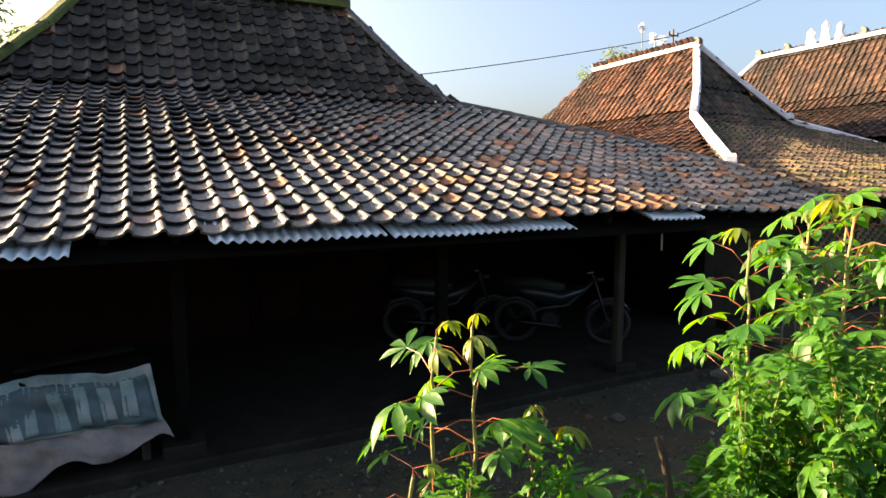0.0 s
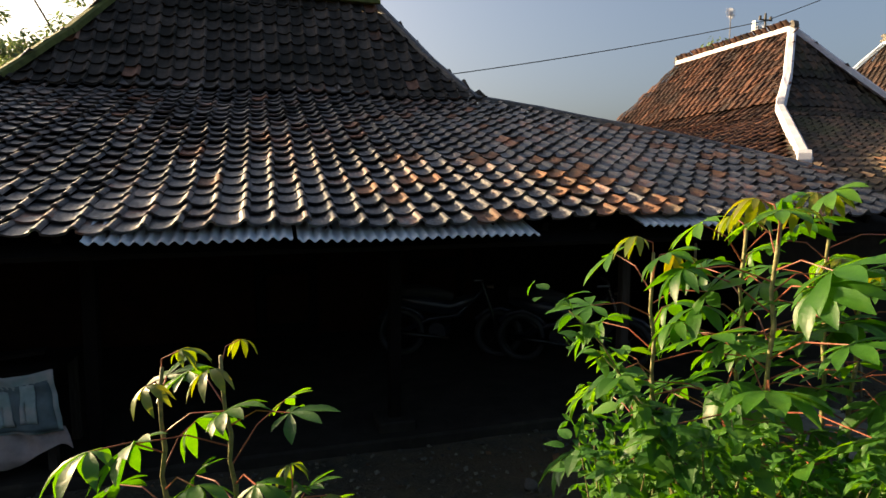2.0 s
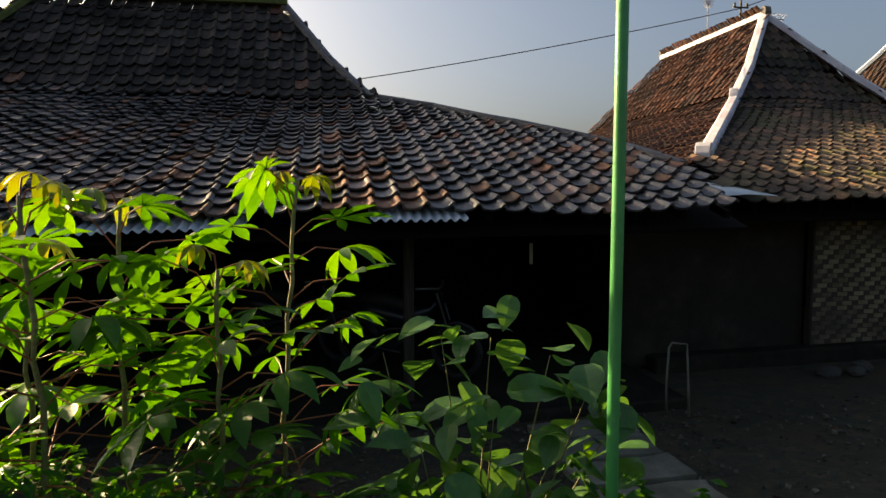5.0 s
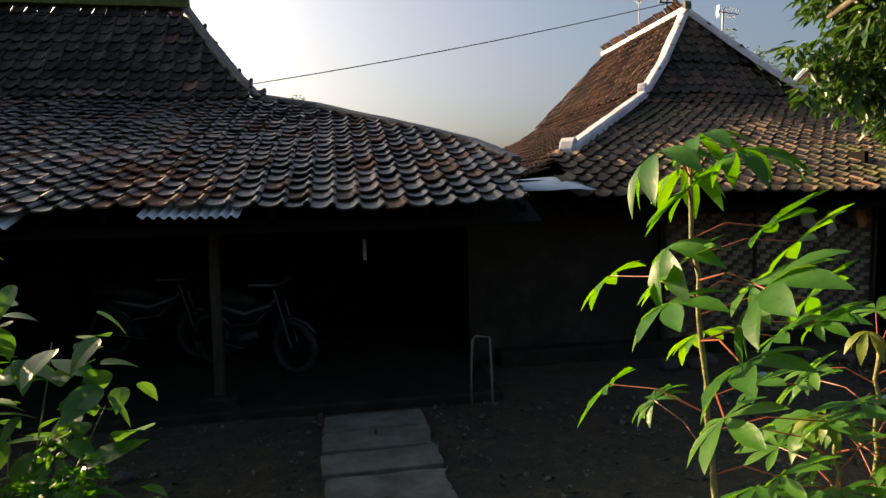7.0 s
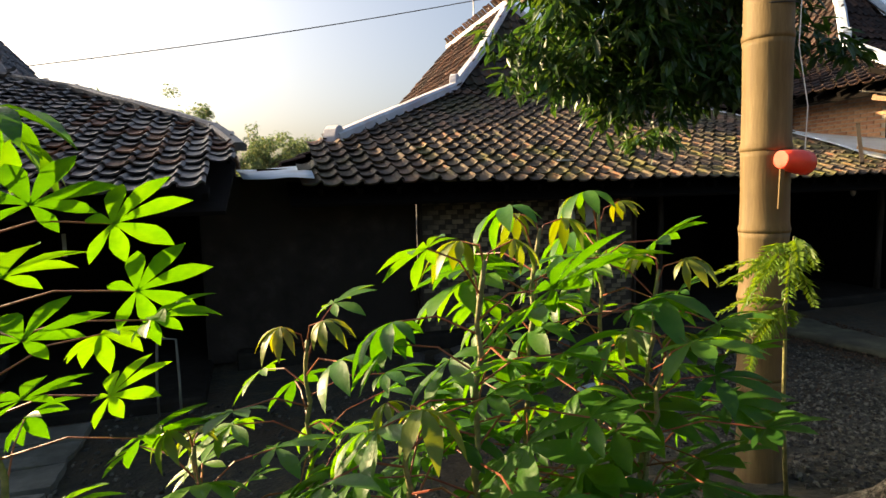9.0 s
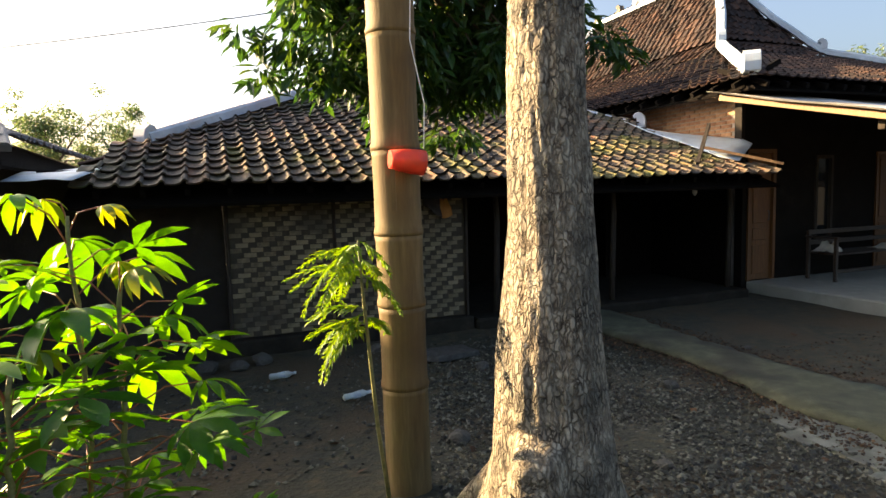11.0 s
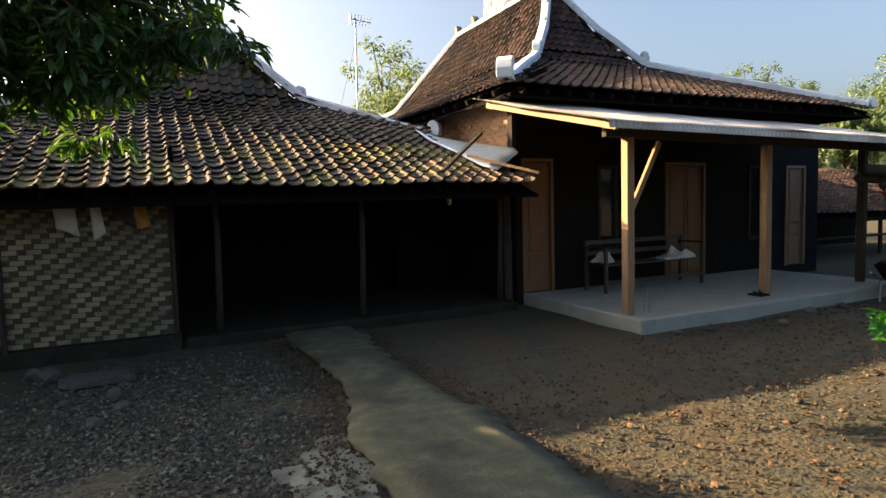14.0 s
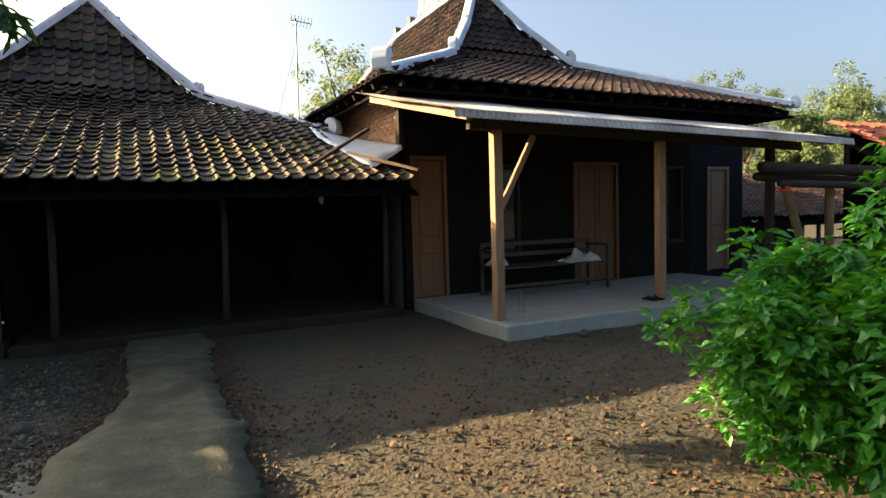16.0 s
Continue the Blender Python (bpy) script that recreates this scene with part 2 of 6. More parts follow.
STRIP_A = material("pale_bamboo_strip", [(0.25, (0.1344, 0.11, 0.0627)), (0.7, (0.2688, 0.22, 0.133))], 20, 0.75, None, 0.3, 50, per_object=0.5, stain=(0.0825, 0.0675, 0.045), stain_scale=1.6)
STRIP_J = material("pale_bamboo_strip_joined", [(0.25, (0.1, 0.0781, 0.0462)), (0.7, (0.2375, 0.1891, 0.1103))], 20, 0.75, None, 0.3, 50, per_island=0.5, stain=(0.064, 0.052, 0.036), stain_scale=1.6)
STRIP_B = material("dark_bamboo_skin", [(0.25, (0.0264, 0.0205, 0.0126)), (0.7, (0.0594, 0.0462, 0.0276))], 12, 0.8, None, 0.3, 50)
EAVE_TIN = material("bright_zinc_strip", [(0.25, (0.45, 0.5, 0.54)), (0.6, (0.64, 0.69, 0.73)), (0.85, (0.75, 0.78, 0.8))], 5, 0.4, 0.6, 0.15, 30, metal=0.2, stain=(0.42, 0.42, 0.42), stain_scale=2.5)
PALETIN = material("dull_white_corrugated_sheet", [(0.25, (0.4, 0.4, 0.384)), (0.6, (0.528, 0.528, 0.512)), (0.85, (0.6, 0.6, 0.584))], 5, 0.5, 0.7, 0.15, 30, metal=0.25, stain=(0.336, 0.304, 0.264), stain_scale=1.5)


def bark(name):
    """Pale bark in small upright plates, parted by dark cracks, with mossy dark stains."""
    m = material(name, [(0.34, (0.12, 0.09, 0.06)), (0.5, (0.29, 0.24, 0.17)), (0.66, (0.48, 0.42, 0.31))], 26, 0.9, None, 0, stretch=(1, 1, 0.5), detail=8, stain=(0.13, 0.115, 0.085), stain_scale=4)
    n, l = m.node_tree.nodes, m.node_tree.links
    bsdf = n["Principled BSDF"]
    geo = n.new("ShaderNodeNewGeometry")
    mp = n.new("ShaderNodeMapping")
    mp.inputs["Scale"].default_value = (1, 1, 0.36)
    wob = n.new("ShaderNodeTexNoise")
    wob.inputs["Scale"].default_value, wob.inputs["Detail"].default_value = 34, 5
    add = n.new("ShaderNodeVectorMath")
    add.operation = "MULTIPLY_ADD"
    add.inputs[1].default_value = (0.032, 0.032, 0.06)
    l.new(geo.outputs["Position"], wob.inputs["Vector"])
    l.new(wob.outputs["Color"], add.inputs[0])
    l.new(geo.outputs["Position"], add.inputs[2])
    l.new(add.outputs[0], mp.inputs["Vector"])
    vo = n.new("ShaderNodeTexVoronoi")
    vo.feature = "DISTANCE_TO_EDGE"
    vo.inputs["Scale"].default_value = 58
    l.new(mp.outputs[0], vo.inputs["Vector"])
    crack = n.new("ShaderNodeValToRGB")
    crack.color_ramp.elements[0].position, crack.color_ramp.elements[0].color = 0.0, (0.12, 0.1, 0.085, 1)
    crack.color_ramp.elements[1].position, crack.color_ramp.elements[1].color = 0.2, (1, 1, 1, 1)
    l.new(vo.outputs["Distance"], crack.inputs["Fac"])
    mix = n.new("ShaderNodeMix")
    mix.data_type, mix.blend_type = "RGBA", "MULTIPLY"
    patch = n.new("ShaderNodeTexNoise")
    patch.inputs["Scale"].default_value, patch.inputs["Detail"].default_value = 14, 5
    l.new(geo.outputs["Position"], patch.inputs["Vector"])
    share = n.new("ShaderNodeMapRange")
    share.inputs["From Min"].default_value, share.inputs["From Max"].default_value, share.inputs["To Min"].default_value, share.inputs["To Max"].default_value = 0.34, 0.64, 0.15, 1.0
    l.new(patch.outputs["Fac"], share.inputs["Value"])
    l.new(share.outputs[0], mix.inputs["Factor"])
    l.new(bsdf.inputs["Base Color"].links[0].from_socket, mix.inputs["A"])
    l.new(crack.outputs["Color"], mix.inputs["B"])
    l.new(mix.outputs["Result"], bsdf.inputs["Base Color"])
    grain = n.new("ShaderNodeTexNoise")
    grain.inputs["Scale"].default_value, grain.inputs["Detail"].default_value = 70, 6
    l.new(geo.outputs["Position"], grain.inputs["Vector"])
    hgt = n.new("ShaderNodeMath")
    hgt.operation = "MULTIPLY_ADD"
    hgt.inputs[1].default_value = 0.35
    l.new(grain.outputs["Fac"], hgt.inputs[0])
    l.new(crack.outputs["Color"], hgt.inputs[2])
    bp = n.new("ShaderNodeBump")
    bp.inputs["Strength"].default_value, bp.inputs["Distance"].default_value = 0.9, 0.012
    l.new(hgt.outputs[0], bp.inputs["Height"])
    l.new(bp.outputs[0], bsdf.inputs["Normal"])
    return m


BARK = bark("scaly_pale_bark")
LIMB = material("brown_bark", [(0.3, (0.06, 0.045, 0.03)), (0.7, (0.15, 0.12, 0.085))], 9, 0.9, None, 0.6, 30)
CASSAVA_STEM = material("knobbly_cassava_stem", [(0.3, (0.09, 0.1, 0.03)), (0.6, (0.22, 0.2, 0.07)), (0.85, (0.36, 0.27, 0.12))], 18, 0.6, None, 0.6, 50, stretch=(1, 1, 2))
PETIOLE = material("red_petiole", [(0.3, (0.17, 0.03, 0.018)), (0.7, (0.26, 0.08, 0.03))], 8, 0.5, None, 0.1, 40)
CASSAVA_LEAF = material("cassava_leaf", [(0.15, (0.0212, 0.0876, 0.0109)), (0.5, (0.0437, 0.1444, 0.014)), (0.85, (0.0842, 0.2028, 0.0172))], 10, 0.36, 0.5, 0.25, 45, per_object=0.45, transmit=0.5)
YOUNG_LEAF = material("young_bronze_leaf", [(0.2, (0.078, 0.1482, 0.0156)), (0.6, (0.1326, 0.1716, 0.0195)), (0.9, (0.1716, 0.1326, 0.0234))], 10, 0.36, 0.5, 0.2, 45, per_object=0.4, transmit=0.42)
WEED_LEAF = material("weed_leaf", [(0.15, (0.0169, 0.0721, 0.009)), (0.5, (0.0339, 0.1258, 0.015)), (0.85, (0.0751, 0.1839, 0.0224))], 4, 0.5, 0.7, 0.2, 40, per_island=0.5, spec=0.3, transmit=0.42)
BROAD_LEAF = material("broad_dark_leaf", [(0.2, (0.035, 0.1, 0.022)), (0.55, (0.06, 0.16, 0.03)), (0.9, (0.1, 0.21, 0.045))], 14, 0.35, 0.5, 0.35, 30, per_island=0.4, transmit=0.3)
BUSH_LEAF = material("hedge_leaf", [(0.15, (0.018, 0.1087, 0.0097)), (0.5, (0.0352, 0.1817, 0.0135)), (0.85, (0.0803, 0.2671, 0.0213))], 4, 0.34, 0.5, 0.2, 40, per_island=0.5, transmit=0.3)
MANGO_LEAF = material("mango_leaf", [(0.15, (0.0153, 0.0467, 0.0119)), (0.5, (0.0298, 0.0808, 0.0153)), (0.88, (0.068, 0.119, 0.0213))], 4, 0.3, 0.45, 0.15, 40, per_island=0.6, transmit=0.3)
# Lightened leaf colour: distance haze is painted into it.
FAR_LEAF = material("hazy_tree_leaf", [(0.2, (0.063, 0.106, 0.0525)), (0.6, (0.105, 0.162, 0.0675)), (0.9, (0.189, 0.196, 0.075))], 2, 0.6, None, 0, per_island=0.6, transmit=0.3)
TARP_A = material("faded_printed_tarp", [(0.3, (0.09, 0.14, 0.14)), (0.52, (0.2, 0.27, 0.26)), (0.75, (0.4, 0.45, 0.43))], 3, 0.55, 0.7, 0.3, 20, stain=(0.34, 0.3, 0.28), stain_scale=4)
TARP_INK = material("dark_tarp_print", [(0.3, (0.04, 0.062, 0.07)), (0.7, (0.1, 0.14, 0.15))], 6, 0.6, None, 0.2, 30)
TARP_B = material("dirty_pink_tarp", [(0.3, (0.16, 0.125, 0.115)), (0.7, (0.32, 0.26, 0.24))], 5, 0.7, None, 0.3, 25)
BLACK = material("black_rubber", [(0.3, (0.006, 0.006, 0.006)), (0.7, (0.015, 0.015, 0.015))], 10, 0.7, None, 0.2, 60)
# Near-black chrome: the veranda's shade is put into its base colour.
CHROME = material("shade_dark_chrome", [(0.3, (0.021, 0.021, 0.021)), (0.7, (0.0357, 0.0357, 0.0357))], 10, 0.3, None, 0.05, 60, metal=0.9)
BIKE = material("dark_blue_enamel", [(0.3, (0.008, 0.01, 0.016)), (0.7, (0.016, 0.018, 0.028))], 6, 0.3, None, 0.05, 60)
REDPLASTIC = material("red_plastic", [(0.3, (0.62, 0.06, 0.025)), (0.7, (0.75, 0.1, 0.05))], 6, 0.35, None, 0.05, 40, transmit=0.25)
WHITECLOTH = material("grey_white_cloth", [(0.3, (0.34, 0.33, 0.28)), (0.7, (0.52, 0.5, 0.44))], 6, 0.9, None, 0.3, 50)
DARKCLOTH = material("dark_cloth", [(0.3, (0.02, 0.018, 0.018)), (0.7, (0.05, 0.04, 0.04))], 6, 0.9, None, 0.3, 50)
ORANGECLOTH = material("orange_cloth", [(0.3, (0.3, 0.13, 0.03)), (0.7, (0.42, 0.2, 0.05))], 6, 0.9, None, 0.3, 50)
WHITE = material("white_paint", [(0.3, (0.7, 0.7, 0.7)), (0.7, (0.82, 0.82, 0.82))], 6, 0.6, None, 0.1, 40)
GLASS = material("dark_window_glass", [(0.3, (0.012, 0.014, 0.016)), (0.7, (0.02, 0.022, 0.024))], 2, 0.08, None, 0)
WIRE = material("black_cable", [(0.3, (0.02, 0.02, 0.02)), (0.7, (0.04, 0.04, 0.04))], 6, 0.6, None, 0)
METAL = material("grey_steel", [(0.3, (0.125, 0.125, 0.13)), (0.7, (0.2, 0.2, 0.205))], 8, 0.45, None, 0.1, 60, metal=0.7)
DRYLEAF = material("dry_leaf", [(0.3, (0.0504, 0.0252, 0.01)), (0.7, (0.1197, 0.0616, 0.025))], 5, 0.85, None, 0, per_island=0.7)


# ---- building blocks ----
class Geo:
    def __init__(self):
        self.v, self.f = [], []

    def add(self, verts, faces):
        k = len(self.v)
        self.v += [tuple(p) for p in verts]
        self.f += [tuple(i + k for i in f) for f in faces]
        return self

    def box(self, x0, x1, y0, y1, z0, z1):
        return self.add([(x0, y0, z0), (x1, y0, z0), (x1, y1, z0), (x0, y1, z0), (x0, y0, z1), (x1, y0, z1), (x1, y1, z1), (x0, y1, z1)],
                        [(0, 3, 2, 1), (4, 5, 6, 7), (0, 1, 5, 4), (1, 2, 6, 5), (2, 3, 7, 6), (3, 0, 4, 7)])

    def beam(self, p, q, w, h, up=(0, 0, 1)):
        p, q = Vector(p), Vector(q)
        d = (q - p).normalized()
        s = d.cross(Vector(up))
        s = s.normalized() if s.length > 1e-4 else Vector((1, 0, 0))
        u = s.cross(d)
        vs = [a + s * (i * w / 2) + u * (j * h / 2) for a in (p, q) for i, j in ((-1, -1), (1, -1), (1, 1), (-1, 1))]
        return self.add(vs, [(0, 1, 2, 3), (7, 6, 5, 4), (0, 4, 5, 1), (1, 5, 6, 2), (2, 6, 7, 3), (3, 7, 4, 0)])

    def tube(self, pts, radii, n=10, cap=True, wob=0.0):
        pts = [Vector(p) for p in pts]
        k = len(self.v)
        for i, p in enumerate(pts):
            d = (pts[min(i + 1, len(pts) - 1)] - pts[max(i - 1, 0)]).normalized()
            s = d.cross(Vector((0.13, 0.97, 0.2))).normalized()
            u = d.cross(s)
            r = radii[i] if isinstance(radii, (list, tuple)) else radii
            for j in range(n):
                a = 2 * math.pi * j / n
                rr = r * (1 + (wob * noise.noise(p * 2.3 + Vector((math.cos(a), math.sin(a), 0)) * 1.7) if wob else 0))
                self.v.append(tuple(p + s * (math.cos(a) * rr) + u * (math.sin(a) * rr)))
        for i in range(len(pts) - 1):
            for j in range(n):
                self.f.append((k + i * n + j, k + i * n + (j + 1) % n, k + (i + 1) * n + (j + 1) % n, k + (i + 1) * n + j))
        if cap:
            self.f.append(tuple(k + j for j in range(n))[::-1])
            self.f.append(tuple(k + (len(pts) - 1) * n + j for j in range(n)))
        return self


def shape(name, geo, mat, parent=None, label="", smooth=False, bevel=0.0):
    me = bpy.data.meshes.new(name)
    me.from_pydata(geo.v, [], geo.f)
    bm = bmesh.new()
    bm.from_mesh(me)
    bmesh.ops.recalc_face_normals(bm, faces=bm.faces)
    if bevel:
        bmesh.ops.bevel(bm, geom=list(bm.edges), offset=bevel, segments=1, affect="EDGES")
    bm.to_mesh(me)
    bm.free()
    me.materials.append(mat)
    if smooth:
        me.polygons.foreach_set("use_smooth", [True] * len(me.polygons))
    ob = new(name, me)
    if parent:
        ob.parent = parent
    if label:
        ob["label"] = label
    return ob


def raw(name, geo, mat, parent=None, label="", smooth=False):
    """As shape(), for large meshes: no clean-up."""
    me = bpy.data.meshes.new(name)
    me.from_pydata(geo.v, [], geo.f)
    me.materials.append(mat)
    if smooth:
        me.polygons.foreach_set("use_smooth", [True] * len(me.polygons))
    ob = new(name, me)
    if parent:
        ob.parent = parent
    if label:
        ob["label"] = label
    return ob


def thing(name, label, category, group="", at=(0, 0, 0)):
    ob = new(name)
    ob.location = at
    ob.empty_display_size = 0.1
    return tagged(ob, label, category, group)


def lerp(table, d):
    for (a, x), (b, y) in zip(table, table[1:]):
        if d <= b:
            return x + (y - x) * max(0, d - a) / (b - a)
    return table[-1][1]


def smooth01(t):
    t = max(0.0, min(1.0, t))
    return t * t * (3 - 2 * t)


def ground_z(x, y):
    rise = lerp([(-30, 0.75), (0, 0.75), (7, 0.52), (11, 0.46), (14.2, 0.1), (18, 0.02), (60, 0.0)], x)
    return rise * (1 - smooth01((y - 0.6) / 3.6))


# ---- ground ----
def ground():
    xs = [-900, -300, -100, -40, -15] + [-7 + 0.3 * i for i in range(104)] + [26, 30, 40, 80, 200, 500, 900]
    ys = [-900, -300, -100, -30, -10] + [-5 + 0.25 * i for i in range(56)] + [10, 12, 16, 25, 50, 120, 300, 900]
    g = Geo()
    for y in ys:
        for x in xs:
            near = -7 <= x <= 24 and -5 <= y <= 9
            z = ground_z(x, y) + (0.03 * noise.noise(Vector((x * 0.9, y * 0.9, 0))) + 0.015 * noise.noise(Vector((x * 3, y * 3, 4))) if near else 0)
            if y > 5.3:
                z = min(z, 0.02)
            g.v.append((x, y, z - 0.02))
    n = len(xs)
    g.f = [(j * n + i, j * n + i + 1, (j + 1) * n + i + 1, (j + 1) * n + i) for j in range(len(ys) - 1) for i in range(n - 1)]
    return tagged(raw("ground", g, SOIL, smooth=True), "bare dark volcanic soil yard with fine grit", "ground", kind="structure")


ground()


# ---- tiled roofs ----
TW, TE = 0.205, 0.235


def tile_mesh(width, length):
    """A pantile: a wide shallow pan and a narrow roll, with a thick lower edge."""
    ts = [0.0, 0.14, 0.3, 0.46, 0.6, 0.7, 0.79, 0.87, 0.94, 1.0]

    def rise(t):
        return -0.012 * math.sin(math.pi * t / 0.68) + 0.004 if t < 0.68 else 0.036 * math.sin(math.pi * (t - 0.68) / 0.36) + 0.004
    n = len(ts) - 1
    v, f = [], []
    for y, lift in ((0, 0.036), (length, 0.0)):
        v += [(width * (t - 0.5) * 1.05, y - (0.012 * math.sin(math.pi * t / 0.68) if y == 0 and t < 0.68 else 0), lift + rise(t)) for t in ts]
    v += [(width * (t - 0.5) * 1.05, 0.004, 0.014 + rise(t)) for t in ts]
    for i in range(n):
        f.append((i, i + 1, n + 2 + i, n + 1 + i))
        f.append((2 * n + 2 + i, 2 * n + 3 + i, i + 1, i))
    return v, f


TILE_V, TILE_F = tile_mesh(TW, TE + 0.06)


def tile_data(mat):
    me = bpy.data.meshes.new("roof_tile")
    me.from_pydata(TILE_V, [], TILE_F)
    me.materials.append(mat)
    return me


def roof_rows(profile, step):
    """Places along a profile of (depth, height), one each step of slope: depth, height, cosine and sine of the slope."""
    out, rest = [], 0.0
    for (d0, z0), (d1, z1) in zip(profile, profile[1:]):
        ln = math.hypot(d1 - d0, z1 - z0)
        s = rest
        while s < ln:
            out.append((d0 + (d1 - d0) * s / ln, z0 + (z1 - z0) * s / ln, (d1 - d0) / ln, (z1 - z0) / ln))
            s += step
        rest = s - ln
    return out


def tile_face(roof, origin, u, profile, lo, hi, mat_one, mat_many, near=(0, 0), near_rows=0, seed=1, wave=0.0, warm=None, droop=0.0):
    """Pantiles on one face: origin in plan, u along the eave, inwards to its left. The first near_rows rows between
    near[0] and near[1] along the eave are objects of their own, the rest is one mesh."""
    rnd = random.Random(seed)
    u2 = Vector((u[0], u[1], 0)).normalized()
    inw = Vector((-u2.y, u2.x, 0))
    data = tile_data(mat_one) if near_rows else None
    g, single, warm_g, odd = Geo(), [], Geo(), random.Random(seed + 50)
    warm_data = tile_data(WARM_TILE) if warm and near_rows else None
    for row, (d, z, c, s) in enumerate(roof_rows(profile, TE)):
        a, b = lerp(lo, d), lerp(hi, d)
        for col in range(math.ceil(a / TW - 0.3), math.floor(b / TW + 0.3)):
            x = (col + 0.5) * TW
            sag = wave * noise.noise(Vector((x * 0.55, d * 0.4, seed * 3.1))) - droop * max(0.0, 1 - x / 1.6) * max(0.0, 1 - d / 3)
            up = inw * c + Vector((0, 0, s))
            nrm = u2.cross(up)
            p = Vector((origin[0], origin[1], 0)) + u2 * (x + rnd.uniform(-0.008, 0.008)) + inw * d + Vector((0, 0, z + sag + 0.02))
            m = Matrix((u2, up, nrm)).transposed().to_4x4()
            m.translation = p + up * rnd.uniform(-0.016, 0.016)
            m = m @ pose(0, 0, 0, rnd.uniform(-3.2, 2.2), rnd.uniform(-3.4, 3.4), rnd.uniform(-3.2, 3.2))
            hot = warm is not None and odd.random() < warm(x, d)
            if row < near_rows and near[0] <= x <= near[1]:
                single.append((m, warm_data if hot else data))
            elif hot:
                warm_g.add([m @ Vector(q) for q in TILE_V], TILE_F)
            else:
                g.add([m @ Vector(q) for q in TILE_V], TILE_F)
    for m, me in single:
        ob = new("roof_tile", me)
        ob.parent = roof
        ob.matrix_basis = m
    for geo, mat in ((g, mat_many), (warm_g, WARM_TILES)):
        if geo.v:
            tagged(raw("roof_tiles", geo, mat, roof), kind="stuff")


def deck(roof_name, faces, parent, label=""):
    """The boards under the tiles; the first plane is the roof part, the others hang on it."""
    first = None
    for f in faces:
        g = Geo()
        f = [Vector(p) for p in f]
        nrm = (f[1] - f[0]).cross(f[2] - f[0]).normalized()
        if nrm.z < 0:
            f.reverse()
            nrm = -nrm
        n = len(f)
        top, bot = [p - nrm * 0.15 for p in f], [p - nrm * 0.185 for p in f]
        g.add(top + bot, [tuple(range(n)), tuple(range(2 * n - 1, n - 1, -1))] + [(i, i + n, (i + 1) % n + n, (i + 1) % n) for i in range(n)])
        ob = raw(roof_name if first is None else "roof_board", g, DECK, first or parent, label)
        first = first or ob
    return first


def cap_run(pts, w, h, mat, parent, name="ridge_cap", label=""):
    """Ridge caps of rounded box section along a line of points, one mesh a stretch."""
    for p, q in zip(pts, pts[1:]):
        p, q = Vector(p), Vector(q)
        d = (q - p).normalized()
        s = d.cross(Vector((0, 0, 1))).normalized()
        u = s.cross(d)
        ring = [(-0.5, -0.35), (-0.5, 0.35), (-0.3, 0.62), (0.3, 0.62), (0.5, 0.35), (0.5, -0.35)]
        g, k = Geo(), max(2, int((q - p).length / 0.35))
        for i in range(k + 1):
            c = p.lerp(q, i / k) + u * (0.012 * noise.noise(p.lerp(q, i / k) * 2.1))
            for a, b in ring:
                g.v.append(tuple(c + s * (a * w * (1 + 0.08 * noise.noise(c * 3))) + u * (b * h)))
        m = len(ring)
        for i in range(k):
            for j in range(m):
                g.f.append((i * m + j, i * m + (j + 1) % m, (i + 1) * m + (j + 1) % m, (i + 1) * m + j))
        g.f += [tuple(range(m))[::-1], tuple(range(k * m, k * m + m))]
        shape(name, g, mat, parent, label, bevel=0.0)


def finial(at, turn, size, mat, parent):
    """A curled end piece: a thick upturned scroll."""
    g = Geo()
    prof = [(-0.5, -0.3), (-0.55, 0.2), (-0.42, 0.62), (-0.1, 0.85), (0.22, 0.8), (0.4, 0.58), (0.36, 0.4), (0.2, 0.45), (0.1, 0.38), (0.16, 0.1), (0.5, 0.0), (0.5, -0.3)]
    m = pose(at[0], at[1], at[2], 0, 0, turn)
    n = len(prof)
    for y in (-0.42, 0.42):
        g.v += [tuple(m @ Vector((x * size, y * size, z * size))) for x, z in prof]
    g.f = [tuple(range(n)), tuple(range(2 * n - 1, n - 1, -1))] + [(i, i + n, (i + 1) % n + n, (i + 1) % n) for i in range(n)]
    shape("finial", g, mat, parent, bevel=0.008)


def corrugated(name, o, u, v, width, length, mat, parent=None, label="", pitch=0.076, amp=0.009, sag=0.0):
    """Corrugated sheet: waves along u, ribs along v."""
    o, u, v = Vector(o), Vector(u).normalized(), Vector(v).normalized()
    nrm = u.cross(v)
    nx, ny, g = int(width / pitch * 6), 8, Geo()
    for layer in (0, 0.003):
        for j in range(ny + 1):
            for i in range(nx + 1):
                a, b = width * i / nx, length * j / ny
                hgt = amp * math.cos(2 * math.pi * a / pitch) + sag * noise.noise(Vector((a * 0.8, b * 0.8, 7))) - layer
                g.v.append(tuple(o + u * a + v * b + nrm * hgt))
    k = (nx + 1) * (ny + 1)
    for j in range(ny):
        for i in range(nx):
            q = (j * (nx + 1) + i, j * (nx + 1) + i + 1, (j + 1) * (nx + 1) + i + 1, (j + 1) * (nx + 1) + i)
            g.f += [q, tuple(a + k for a in reversed(q))]
    for i in range(nx):
        g.f += [(i, i + k, i + 1 + k, i + 1), (k - 2 - i, 2 * k - 2 - i, 2 * k - 1 - i, k - 1 - i)]
    return raw(name, g, mat, parent, label, smooth=True)


